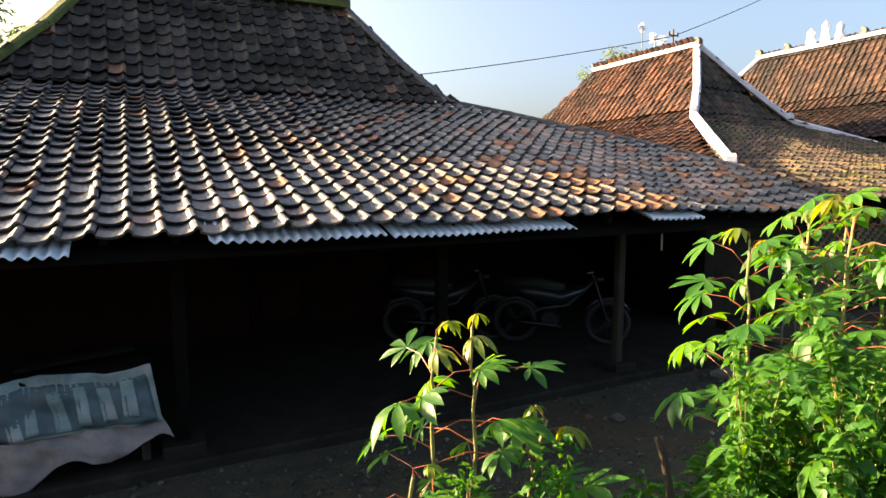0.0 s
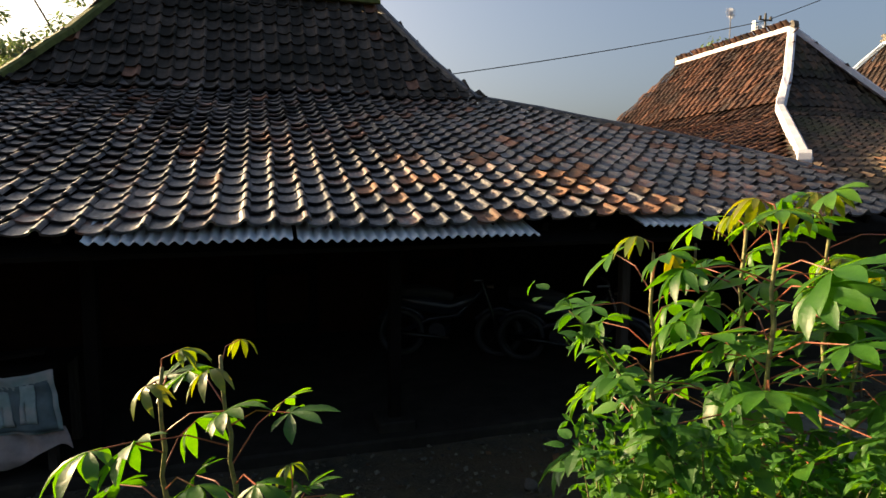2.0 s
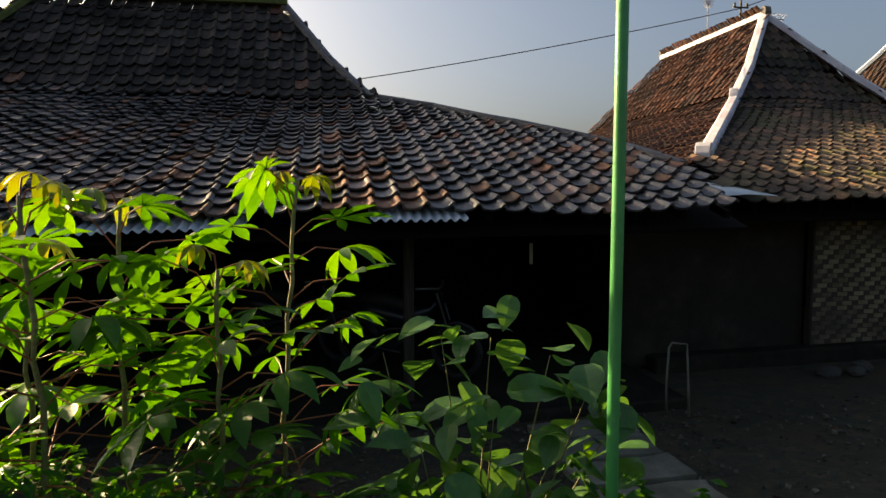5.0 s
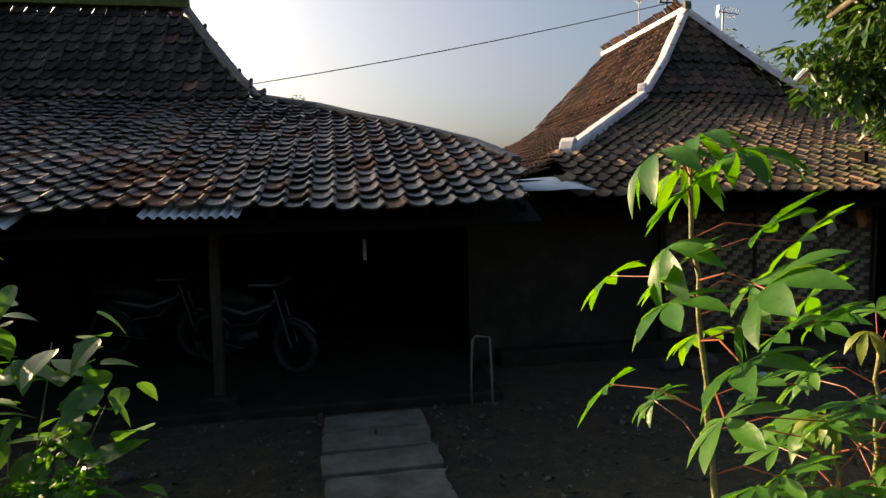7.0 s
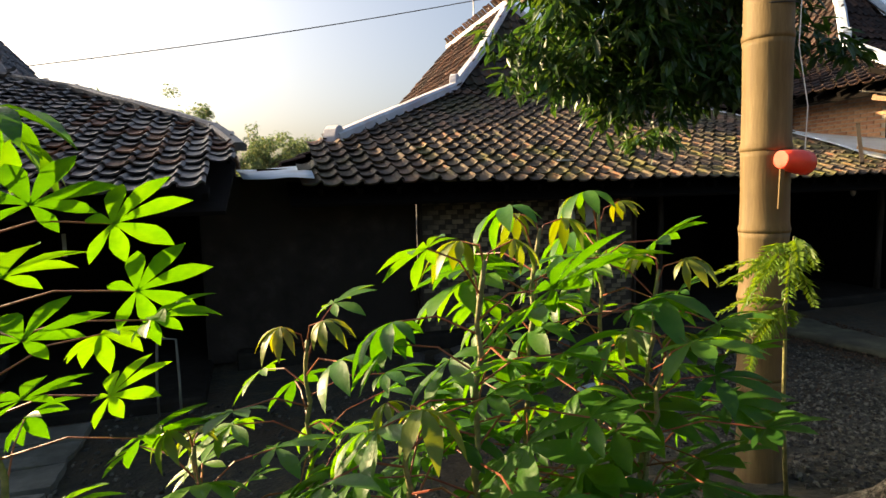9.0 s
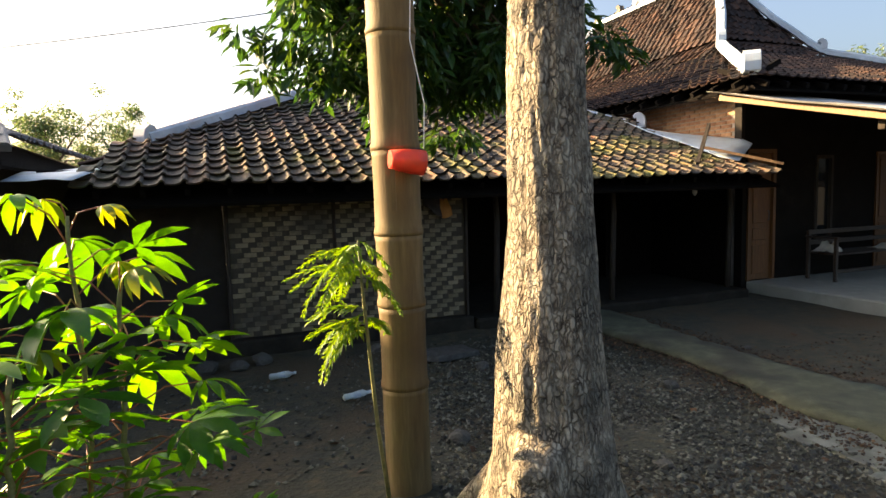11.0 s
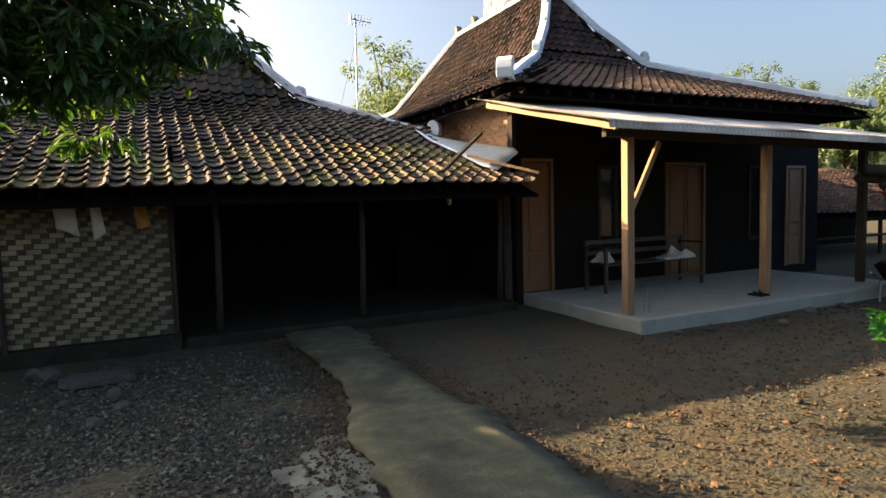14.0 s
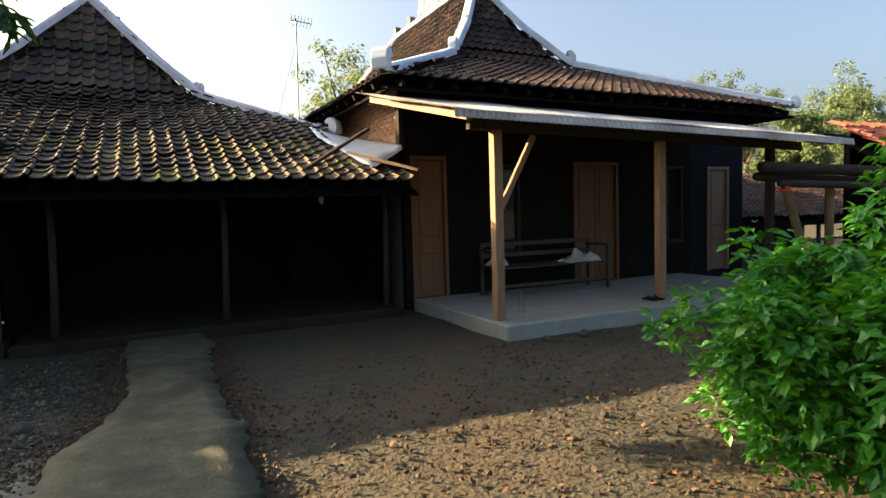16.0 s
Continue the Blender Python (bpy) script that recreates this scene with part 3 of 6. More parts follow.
def wall_slab(name, x0, x1, y0, y1, z0, z1, mat, parent, holes=(), label=""):
    """A wall along x, one closed mesh, with openings (x0, x1, z0, z1) through it."""
    xs = sorted({x0, x1, *[h[0] for h in holes], *[h[1] for h in holes]})
    zs = sorted({z0, z1, *[h[2] for h in holes], *[h[3] for h in holes]})
    nx, nz = len(xs) - 1, len(zs) - 1

    def solid(i, j):
        return 0 <= i < nx and 0 <= j < nz and not any(h[0] <= xs[i] < h[1] and h[2] <= zs[j] < h[3] for h in holes)
    g = Geo()
    g.v = [(x, y, z) for y in (y0, y1) for z in zs for x in xs]
    w, k = nx + 1, (nx + 1) * (nz + 1)
    for i in range(nx):
        for j in range(nz):
            if not solid(i, j):
                continue
            a, b, c, d = j * w + i, j * w + i + 1, (j + 1) * w + i + 1, (j + 1) * w + i
            g.f += [(a, b, c, d), (a + k, d + k, c + k, b + k)]
            for (p, q), (di, dj) in (((a, b), (0, -1)), ((b, c), (1, 0)), ((c, d), (0, 1)), ((d, a), (-1, 0))):
                if not solid(i + di, j + dj):
                    g.f.append((p, p + k, q + k, q))
    used = sorted({i for f in g.f for i in f})
    new_of = {o: n for n, o in enumerate(used)}
    g.v, g.f = [g.v[i] for i in used], [tuple(new_of[i] for i in f) for f in g.f]
    return shape(name, g, mat, parent, label)


# ---- the old house with the open veranda ----
def old_house():
    h = thing("joglo_house", "old village house with steep dark pantile roof and open veranda", "house", at=(1.5, 8.0, 0))
    h.location = (0, 0, 0)
    ez, kz, rz = 1.84, 3.46, 5.2
    FR, FL, BR, BL = (7.72, 5.2, ez), (-5.2, 5.2, ez), (7.72, 17.6, ez), (-5.2, 17.6, ez)
    KFR, KFL, KBR, KBL = (4.8, 9.92, kz), (-1.58, 9.92, kz), (4.8, 12.9, kz), (-1.58, 12.9, kz)
    RR, RL = (3.5, 11.4, rz), (-0.32, 11.4, rz)
    H = [(7.8, 6.5, 2.29), (7.55, 7.35, 2.58), (6.85, 8.15, 2.85), (5.72, 9.5, 3.31)]
    roof = deck("roof", [(FL, FR, *H, KFR, KFL), (H[0], (7.8, 17.6, 2.3), KBR, KFR, H[3], H[2], H[1]), (BL, FL, KFL, KBL), (BR, BL, KBL, KBR),
                         (KFL, KFR, RR, RL), (KFR, KBR, RR), (KBL, KFL, RL), (KBR, KBL, RL, RR)], h)
    prof = [(0.0, ez), (4.1, ez + 1.37), (4.5, 3.37), (4.68, 3.48)]
    steep = [(4.66, 3.47), (4.8, 3.57), (5.05, 3.83), (5.45, 4.3), (6.2, rz)]
    lo = [(0, -5.2), (4.72, -1.58), (6.2, -0.32)]
    hi = [(0, 7.68), (1.3, 7.82), (2.15, 7.55), (2.95, 6.85), (4.3, 5.7), (4.75, 4.8), (5.3, 4.22), (6.2, 3.5)]
    # Orange share grows right and towards the eave: sunlight put into tile colour.
    tile_face(roof, (0, 5.2), (1, 0), prof, lo, hi, GREY_TILE, GREY_TILES, (0.6, 7.6), 8, seed=2, wave=0.06, droop=0.04,
              warm=lambda x, d: 0.03 + 0.3 * max(0.0, min(1.0, (x - 2.0) / 3.5)) * max(0.0, 1 - d / 4.0))
    tile_face(roof, (0, 5.2), (1, 0), steep, lo, hi, DULL_TILES, DULL_TILES, seed=12, wave=0.05, warm=lambda x, d: 0.02)
    tile_face(roof, (7.72, 0), (0, 1), [(0, 2.44), (0.87, 2.8), (2.0, 3.26), (2.92, kz), (4.22, rz)], [(0, 7.3), (0.17, 7.5), (0.87, 8.3), (2.0, 9.65), (2.92, 10.05), (4.22, 11.45)], [(0, 17), (2.92, 12.9), (4.22, 11.5)], GREY_TILE, GREY_TILES, seed=3)
    tile_face(roof, (-5.2, 0), (0, -1), [(0, ez), (3.62, kz), (4.88, rz)], [(0, -17), (3.62, -12.9), (4.88, -11.5)], [(0, -5.2), (3.62, -9.92), (4.88, -11.4)], GREY_TILE, GREY_TILES, seed=4)
    cap_run([(7.84, 6.45, 2.29), (7.56, 7.34, 2.59), (6.86, 8.14, 2.87), (5.72, 9.48, 3.32), (4.8, 9.96, 3.53), (4.2, 10.55, 4.22), (3.5, 11.4, 5.26)], 0.16, 0.09, GREY_TILES, roof)
    cap_run([(-0.32, 11.4, 5.26), (-0.94, 10.55, 4.3), (-1.58, 9.92, 3.56), (-5.1, 5.4, 1.98)], 0.2, 0.1, MOSS_CAP, roof, label="mossy green ridge cap")
    cap_run([(-0.36, 11.4, 5.3), (3.55, 11.4, 5.3)], 0.24, 0.14, MOSS_CAP, roof)
    g = Geo()
    g.box(3.0, 3.55, 11.27, 11.52, 5.34, 5.44)
    shape("ridge_block", g, GREY_CAP, roof, bevel=0.02)
    # tin strips under the last row of tiles
    for a, b in ((-0.75, -0.35), (0.45, 1.72), (1.75, 3.55), (4.45, 5.2)):
        z = ez + 0.01 + 0.06 * noise.noise(Vector(((a + b) / 2 * 0.55, 0, 6.2))) - 0.04 * max(0.0, 1 - (a + b) / 3.2)
        corrugated("tin_strip", (a, 5.1, z - 0.05), (1, 0, 0), (0, 0.95, 0.3), b - a, 0.5, EAVE_TIN, roof, "crinkled galvanised eave strip", sag=0.03, amp=0.014)
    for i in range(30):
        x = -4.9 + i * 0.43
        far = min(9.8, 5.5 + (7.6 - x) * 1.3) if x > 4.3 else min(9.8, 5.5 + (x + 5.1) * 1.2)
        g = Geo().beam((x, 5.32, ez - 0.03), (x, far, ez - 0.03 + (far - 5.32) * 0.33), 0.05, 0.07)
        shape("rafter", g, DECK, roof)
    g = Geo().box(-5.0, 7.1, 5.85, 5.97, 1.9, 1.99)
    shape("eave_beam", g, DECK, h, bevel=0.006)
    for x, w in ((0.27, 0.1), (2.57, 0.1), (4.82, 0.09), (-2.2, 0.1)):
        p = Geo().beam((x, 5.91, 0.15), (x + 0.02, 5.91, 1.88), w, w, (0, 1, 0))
        # Left posts take the shade-dark wood; the right one keeps weathered grey.
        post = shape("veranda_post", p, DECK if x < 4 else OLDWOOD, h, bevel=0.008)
        shape("post_base", Geo().box(x - 0.16, x + 0.16, 5.75, 6.07, 0.06, 0.16), SHADE_FLOOR, post, bevel=0.015)
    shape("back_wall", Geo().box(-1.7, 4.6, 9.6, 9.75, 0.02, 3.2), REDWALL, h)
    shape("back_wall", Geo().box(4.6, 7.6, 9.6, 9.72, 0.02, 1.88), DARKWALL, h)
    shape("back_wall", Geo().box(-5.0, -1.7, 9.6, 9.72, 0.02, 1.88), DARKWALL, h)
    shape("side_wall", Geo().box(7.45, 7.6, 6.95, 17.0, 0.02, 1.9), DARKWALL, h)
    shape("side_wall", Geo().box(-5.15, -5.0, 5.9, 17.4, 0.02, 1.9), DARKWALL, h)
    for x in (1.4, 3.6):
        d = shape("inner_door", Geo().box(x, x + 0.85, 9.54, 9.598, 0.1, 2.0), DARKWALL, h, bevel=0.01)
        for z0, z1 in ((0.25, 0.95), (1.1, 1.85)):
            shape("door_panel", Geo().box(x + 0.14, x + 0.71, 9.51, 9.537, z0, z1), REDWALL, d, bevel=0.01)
    shape("veranda_floor", Geo().box(-5.0, 7.45, 5.62, 9.55, -0.1, 0.075), SHADE_FLOOR, h, bevel=0.02)
    return h


old_house()


# ---- the middle house with the bamboo wall ----
def middle_house():
    h = thing("limasan_house", "middle village house with mossy pantiles and white washed ridges", "house")
    ez, kz, rz = 1.86, 3.66, 5.74
    EL, ER = 8.3, 17.5
    K = [(11.61, 10.8, kz), (15.21, 10.8, kz), (15.21, 17.9, kz), (11.61, 17.9, kz)]
    A, B = (13.41, 12.31, rz), (13.41, 16.3, rz)
    P = [(EL, 6.15, ez), (ER, 6.15, ez), (17.4, 8.9, 2.86), (17.4, 21.5, 2.86), (EL, 21.5, 2.06), (EL, 7.2, 2.22)]
    roof = deck("roof", [(P[0], (16.9, 6.15, ez), (16.9, 9.0, 2.9), K[1], K[0], P[5]), (P[5], K[0], K[3], P[4]), ((17.0, 8.98, 2.86), (17.0, 21.5, 2.86), K[2], K[1]),
                         (P[4], K[3], K[2], (17.0, 21.5, 2.86)), (K[0], K[1], A), (K[0], A, B, K[3]), (K[1], K[2], B, A), (K[2], K[3], B),
                         ((16.9, 6.15, ez), (17.5, 6.15, ez), (17.5, 6.6, ez + 0.17), (16.9, 6.6, ez + 0.17))], h)
    prof = [(0, ez), (4.3, ez + 1.62), (4.75, kz + 0.06), (5.3, 4.35), (6.16, rz)]
    lo = [(0, 8.35), (1.4, 8.6), (4.65, 11.61), (5.3, 12.3), (6.16, 13.4)]
    hi = [(0, 17.5), (0.4, 17.45), (0.62, 16.95), (2.6, 16.95), (2.85, 17.05), (4.65, 15.21), (5.3, 14.5), (6.16, 13.42)]
    tile_face(roof, (0, 6.15), (1, 0), prof, lo, hi, MOSS_TILE, MOSS_TILES, (9.8, 17.5), 8, seed=5, wave=0.06)
    tile_face(roof, (8.3, 0), (0, -1), [(0, 2.1), (3.1, 3.5), (3.4, kz + 0.06), (5.11, rz)], [(0, -21), (3.31, -17.9), (5.11, -16.3)],
              [(0, -7.3), (3.31, -10.8), (5.11, -12.31)], BROWN_TILES, BROWN_TILES, seed=6, wave=0.03)
    tile_face(roof, (17.0, 0), (0, 1), [(0, 2.86), (1.6, kz - 0.05), (1.9, kz + 0.1), (3.59, rz)], [(0, 9.1), (1.79, 10.8), (3.59, 12.31)], [(0, 21), (1.79, 17.9), (3.59, 16.3)], BROWN_TILES, BROWN_TILES, seed=7)
    cap_run([(8.95, 7.7, 2.5), (11.61, 10.78, kz + 0.07)], 0.18, 0.13, WHITE_CAP, roof)
    cap_run([(11.61, 10.78, kz + 0.07), (12.35, 11.35, 4.5), (13.41, 12.31, rz + 0.05)], 0.18, 0.13, WHITE_CAP, roof)
    cap_run([(17.1, 9.0, 2.88), (15.21, 10.78, kz + 0.07)], 0.18, 0.13, WHITE_CAP, roof)
    cap_run([(15.21, 10.78, kz + 0.07), (14.47, 11.35, 4.5), (13.41, 12.31, rz + 0.05)], 0.18, 0.13, WHITE_CAP, roof)
    cap_run([(13.41, 12.31, rz + 0.06), (13.41, 16.3, rz + 0.06)], 0.18, 0.13, WHITE_CAP, roof)
    finial((8.96, 7.74, 2.48), 48, 0.22, WHITE_CAP, roof)
    finial((17.14, 8.93, 2.92), 134, 0.24, WHITE_CAP, roof)
    finial((11.64, 10.82, 3.83), 48, 0.17, WHITE_CAP, roof)
    finial((15.18, 10.82, 3.83), 134, 0.17, WHITE_CAP, roof)
    finial((13.41, 12.27, 5.84), 90, 0.17, GREY_CAP, roof)
    for i, y in enumerate((13.3, 14.3, 15.3, 16.35)):
        finial((13.41, y, 5.88), 90, 0.14, GREY_CAP if i % 2 else WHITE_CAP, roof)
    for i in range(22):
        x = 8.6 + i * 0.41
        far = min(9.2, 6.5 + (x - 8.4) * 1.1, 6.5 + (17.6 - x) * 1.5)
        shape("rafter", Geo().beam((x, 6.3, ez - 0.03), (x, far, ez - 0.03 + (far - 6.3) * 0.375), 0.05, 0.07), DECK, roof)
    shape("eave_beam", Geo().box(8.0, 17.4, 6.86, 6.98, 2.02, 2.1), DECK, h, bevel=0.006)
    # closed part: plaster, then woven bamboo
    shape("plaster_wall", Geo().box(7.4, 9.75, 6.88, 7.0, 0.02, 2.02), PLASTER, h, "dark stained plaster wall")
    shape("foundation", Geo().box(7.7, 12.72, 6.66, 7.05, -0.1, 0.16), SHADE_FLOOR, h, bevel=0.02)
    # Assumed inner walls, shade-dark; they also close gaps where sunlight leaked through.
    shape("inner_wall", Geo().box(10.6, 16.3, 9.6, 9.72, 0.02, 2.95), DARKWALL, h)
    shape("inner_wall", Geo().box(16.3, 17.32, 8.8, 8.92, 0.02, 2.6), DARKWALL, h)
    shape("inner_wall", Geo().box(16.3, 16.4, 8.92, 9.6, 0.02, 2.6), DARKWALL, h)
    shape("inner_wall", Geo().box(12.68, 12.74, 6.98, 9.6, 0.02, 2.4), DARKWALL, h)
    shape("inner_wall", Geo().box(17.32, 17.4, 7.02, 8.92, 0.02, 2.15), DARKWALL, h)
    shape("earth_floor", Geo().box(12.74, 17.4, 6.62, 9.6, -0.1, 0.12), SHADE_FLOOR, h, bevel=0.03)
    for x, top in ((13.19, 2.0), (15.07, 2.0), (17.28, 1.95)):
        g = Geo().tube([(x - 0.03, 6.92, 0.12), (x - 0.01, 6.93, 0.8), (x, 6.92, 1.4), (x - 0.04, 6.92, top)], [0.045, 0.042, 0.04, 0.038], 10, wob=0.15)
        shape("veranda_post", g, OLDWOOD, h, "thin crooked grey wooden post", smooth=True)
    # folded tin over the valley to the next house
    def tin_sheet(pts, name="valley_sheet"):
        g = Geo()
        rows = len(pts)
        cols = 8
        for a, b in pts:
            a, b = Vector(a), Vector(b)
            for i in range(cols + 1):
                q = a.lerp(b, i / cols)
                g.v.append(tuple(q + Vector((0, 0, 0.035 * noise.noise(q * 2.7)))))
        for j in range(rows - 1):
            for i in range(cols):
                g.f.append((j * (cols + 1) + i, j * (cols + 1) + i + 1, (j + 1) * (cols + 1) + i + 1, (j + 1) * (cols + 1) + i))
        ob = raw(name, g, VALLEY_TIN, roof, "creased bluish tin valley sheet", smooth=True)
        so = ob.modifiers.new("thick", "SOLIDIFY")
        so.thickness = 0.006
    tin_sheet([((16.7, 8.8, 2.94), (17.6, 8.8, 2.72)), ((16.65, 8.1, 2.68), (17.6, 8.1, 2.63)), ((16.75, 7.4, 2.42), (17.6, 7.4, 2.53)), ((16.9, 6.8, 2.19), (17.6, 7.02, 2.46)), ((17.0, 6.5, 2.09), (17.5, 6.72, 2.36))])
    tin_sheet([((7.78, 7.3, 2.1), (8.6, 7.1, 2.12)), ((7.82, 6.8, 2.05), (8.55, 6.6, 2.06)), ((7.86, 6.25, 1.99), (8.5, 5.85, 1.97))])
    shape("roof_stick", Geo().beam((16.02, 6.3, 2.06), (17.2, 7.3, 2.72), 0.05, 0.04), OLDWOOD, roof)
    shape("roof_stick", Geo().beam((16.75, 6.95, 2.33), (17.48, 6.15, 2.03), 0.06, 0.04), POSTWOOD, roof)
    g = Geo().box(11.56, 11.72, 6.72, 6.86, 2.15, 2.17)
    shape("white_patch", g, WHITE, roof, "bright broken white tile")
    shape("hanging_bag", Geo().tube([(16.26, 6.6, 1.86), (16.25, 6.6, 1.78), (16.26, 6.6, 1.64), (16.26, 6.6, 1.6)], [0.012, 0.03, 0.034, 0.012], 10), WHITECLOTH, h, smooth=True)
    return h, roof


mid_house, mid_roof = middle_house()


# ---- the far house with the porch ----
def porch_house():
    h = thing("joglo_house", "tall village house with brown tiles, blue-white ridges and a cement porch", "house")
    ez, kz, rz = 3.3, 4.64, 6.85
    XL, XR = 17.1, 25.9
    K = [(19.97, 9.78, kz), (23.03, 9.78, kz), (23.03, 18.0, kz), (19.97, 18.0, kz)]
    A, B = (21.5, 11.45, rz), (21.5, 16.3, rz)
    P = [(XL, 6.4, ez), (XR, 6.4, ez), (XR, 21.4, ez), (XL, 21.4, ez)]
    roof = deck("roof", [(P[0], P[1], K[1], K[0]), (P[1], P[2], K[2], K[1]), (P[2], P[3], K[3], K[2]), (P[3], P[0], K[0], K[3]),
                         (K[0], K[1], A), (K[1], K[2], B, A), (K[2], K[3], B), (K[3], K[0], A, B)], h)
    prof = [(0, ez), (3.2, ez + 1.2), (3.5, kz + 0.08), (4.2, 5.5), (5.05, rz)]
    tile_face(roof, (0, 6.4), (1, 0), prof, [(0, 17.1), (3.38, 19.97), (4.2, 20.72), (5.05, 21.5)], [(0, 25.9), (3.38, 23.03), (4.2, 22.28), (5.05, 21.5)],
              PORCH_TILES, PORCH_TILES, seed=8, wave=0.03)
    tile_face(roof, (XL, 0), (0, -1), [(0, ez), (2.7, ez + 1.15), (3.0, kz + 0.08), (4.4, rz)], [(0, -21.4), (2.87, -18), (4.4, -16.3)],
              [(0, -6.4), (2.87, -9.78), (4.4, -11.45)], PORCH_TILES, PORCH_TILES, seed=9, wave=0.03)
    up = kz + 0.07
    cap_run([(17.2, 6.5, ez + 0.1), (19.97, 9.78, up)], 0.2, 0.14, BLUE_CAP, roof)
    cap_run([(19.97, 9.78, up), (20.7, 10.5, 5.6), (21.5, 11.45, rz + 0.05)], 0.2, 0.14, BLUE_CAP, roof)
    cap_run([(23.03, 9.78, up), (25.85, 6.48, ez + 0.1)], 0.2, 0.14, BLUE_CAP, roof)
    cap_run([(23.03, 9.78, up), (22.3, 10.5, 5.6), (21.5, 11.45, rz + 0.05)], 0.2, 0.14, BLUE_CAP, roof)
    cap_run([(21.5, 11.45, rz + 0.06), (21.5, 16.3, rz + 0.06)], 0.2, 0.14, BLUE_CAP, roof)
    cap_run([(21.5, 16.3, rz + 0.05), (19.97, 18.0, up), (17.2, 21.3, ez + 0.1)], 0.2, 0.14, BLUE_CAP, roof)
    finial((17.12, 6.42, 3.46), 48, 0.27, BLUE_CAP, roof)
    finial((25.9, 6.45, 3.4), 132, 0.2, BLUE_CAP, roof)
    finial((20.0, 9.8, 4.86), 48, 0.2, BLUE_CAP, roof)
    finial((23.0, 9.8, 4.84), 132, 0.22, BLUE_CAP, roof)
    for y in (12.6, 15.2, 16.3):
        finial((21.5, y, 7.03), 90, 0.22, GREY_CAP, roof)
    for y, hgt in ((13.35, 0.5), (13.85, 0.66), (14.35, 0.5)):
        g = Geo().tube([(21.5, y, 6.95), (21.5, y, 7.1), (21.5, y + 0.03, 7.1 + hgt * 0.3), (21.5, y, 7.1 + hgt * 0.65), (21.5, y, 7.05 + hgt)], [0.15, 0.16, 0.1, 0.13, 0.02], 10)
        shape("crown_ornament", g, WHITE, roof, "white crown shaped ridge ornament", smooth=True)
    for i in range(26):
        y = 6.7 + i * 0.42
        shape("rafter", Geo().beam((XL - 0.03, y, ez - 0.09), (XL + 0.9, y, ez + 0.33), 0.06, 0.08), DECK, roof)
    for i in range(21):
        x = XL + 0.3 + i * 0.41
        shape("rafter", Geo().beam((x, 6.37, ez - 0.09), (x, 7.3, ez + 0.28), 0.06, 0.08), DECK, roof)
    # walls; doors and windows stand in real openings
    holes = [(17.72, 18.32, 0.16, 2.3), (19.24, 19.66, 0.75, 2.2), (20.76, 21.76, 0.16, 2.25), (22.95, 23.37, 0.75, 2.2), (24.05, 24.66, 0.16, 2.2)]
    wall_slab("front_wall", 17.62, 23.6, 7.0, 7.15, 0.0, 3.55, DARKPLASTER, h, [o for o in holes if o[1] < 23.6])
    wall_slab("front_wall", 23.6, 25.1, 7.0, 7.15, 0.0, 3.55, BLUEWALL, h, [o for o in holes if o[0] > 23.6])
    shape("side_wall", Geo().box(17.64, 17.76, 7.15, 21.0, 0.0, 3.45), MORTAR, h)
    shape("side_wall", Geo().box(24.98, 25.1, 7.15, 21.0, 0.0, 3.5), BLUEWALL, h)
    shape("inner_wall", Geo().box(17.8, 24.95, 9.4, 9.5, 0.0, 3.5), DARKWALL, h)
    shape("corner_strip", Geo().box(17.56, 17.635, 6.985, 7.12, 2.4, 3.2), PLASTER, h)
    # brickwork on the side wall
    me = bpy.data.meshes.new("brick")
    gb = Geo().box(-0.012, 0.012, -0.108, 0.108, -0.026, 0.026)
    me.from_pydata(gb.v, [], gb.f)
    me.materials.append(BRICK)
    rnd = random.Random(5)
    wall = [c for c in h.children if c.name.startswith("side_wall")][0]
    for r in range(13):
        for c in range(22):
            b = new("brick", me)
            b.parent = wall
            b.matrix_basis = pose(17.637 + rnd.uniform(-0.003, 0.003), 7.24 + c * 0.232 + (r % 2) * 0.116, 2.5 + r * 0.066, 0, rnd.uniform(-1, 1), rnd.uniform(-1, 1))
    # doors
    def door(x0, x1, z0, z1, leaves, wood=TEAK):
        f = shape("door_frame", Geo().box(x0, x0 + 0.055, 6.97, 7.1, z0, z1).box(x1 - 0.055, x1, 6.97, 7.1, z0, z1).box(x0 + 0.055, x1 - 0.055, 6.97, 7.1, z1 - 0.055, z1), wood, h)
        w = (x1 - x0 - 0.11) / leaves
        for i in range(leaves):
            a = x0 + 0.055 + i * w
            d = shape("door", Geo().box(a + 0.004, a + w - 0.004, 7.02, 7.06, z0 + 0.01, z1 - 0.06), wood, h, "panelled orange teak door leaf", bevel=0.006)
            s = 0.085
            for p0, p1 in ((0.05, 0.27), (0.31, 0.4), (0.44, 0.95)):
                q0, q1 = z0 + (z1 - z0) * p0, z0 + (z1 - z0) * p1
                shape("door_panel", Geo().box(a + s, a + w - s, 7.004, 7.018, q0, q1), wood, d, bevel=0.006)
            shape("door_handle", Geo().tube([(a + w * 0.85, 7.01, z0 + 0.98), (a + w * 0.85, 6.985, z0 + 1.0), (a + w * 0.85, 6.985, z0 + 1.12), (a + w * 0.85, 7.01, z0 + 1.14)], 0.008, 8), METAL, d)
    door(17.72, 18.32, 0.16, 2.3, 1)
    door(20.76, 21.76, 0.16, 2.25, 2)
    door(24.05, 24.66, 0.16, 2.2, 1, PALEDOOR)
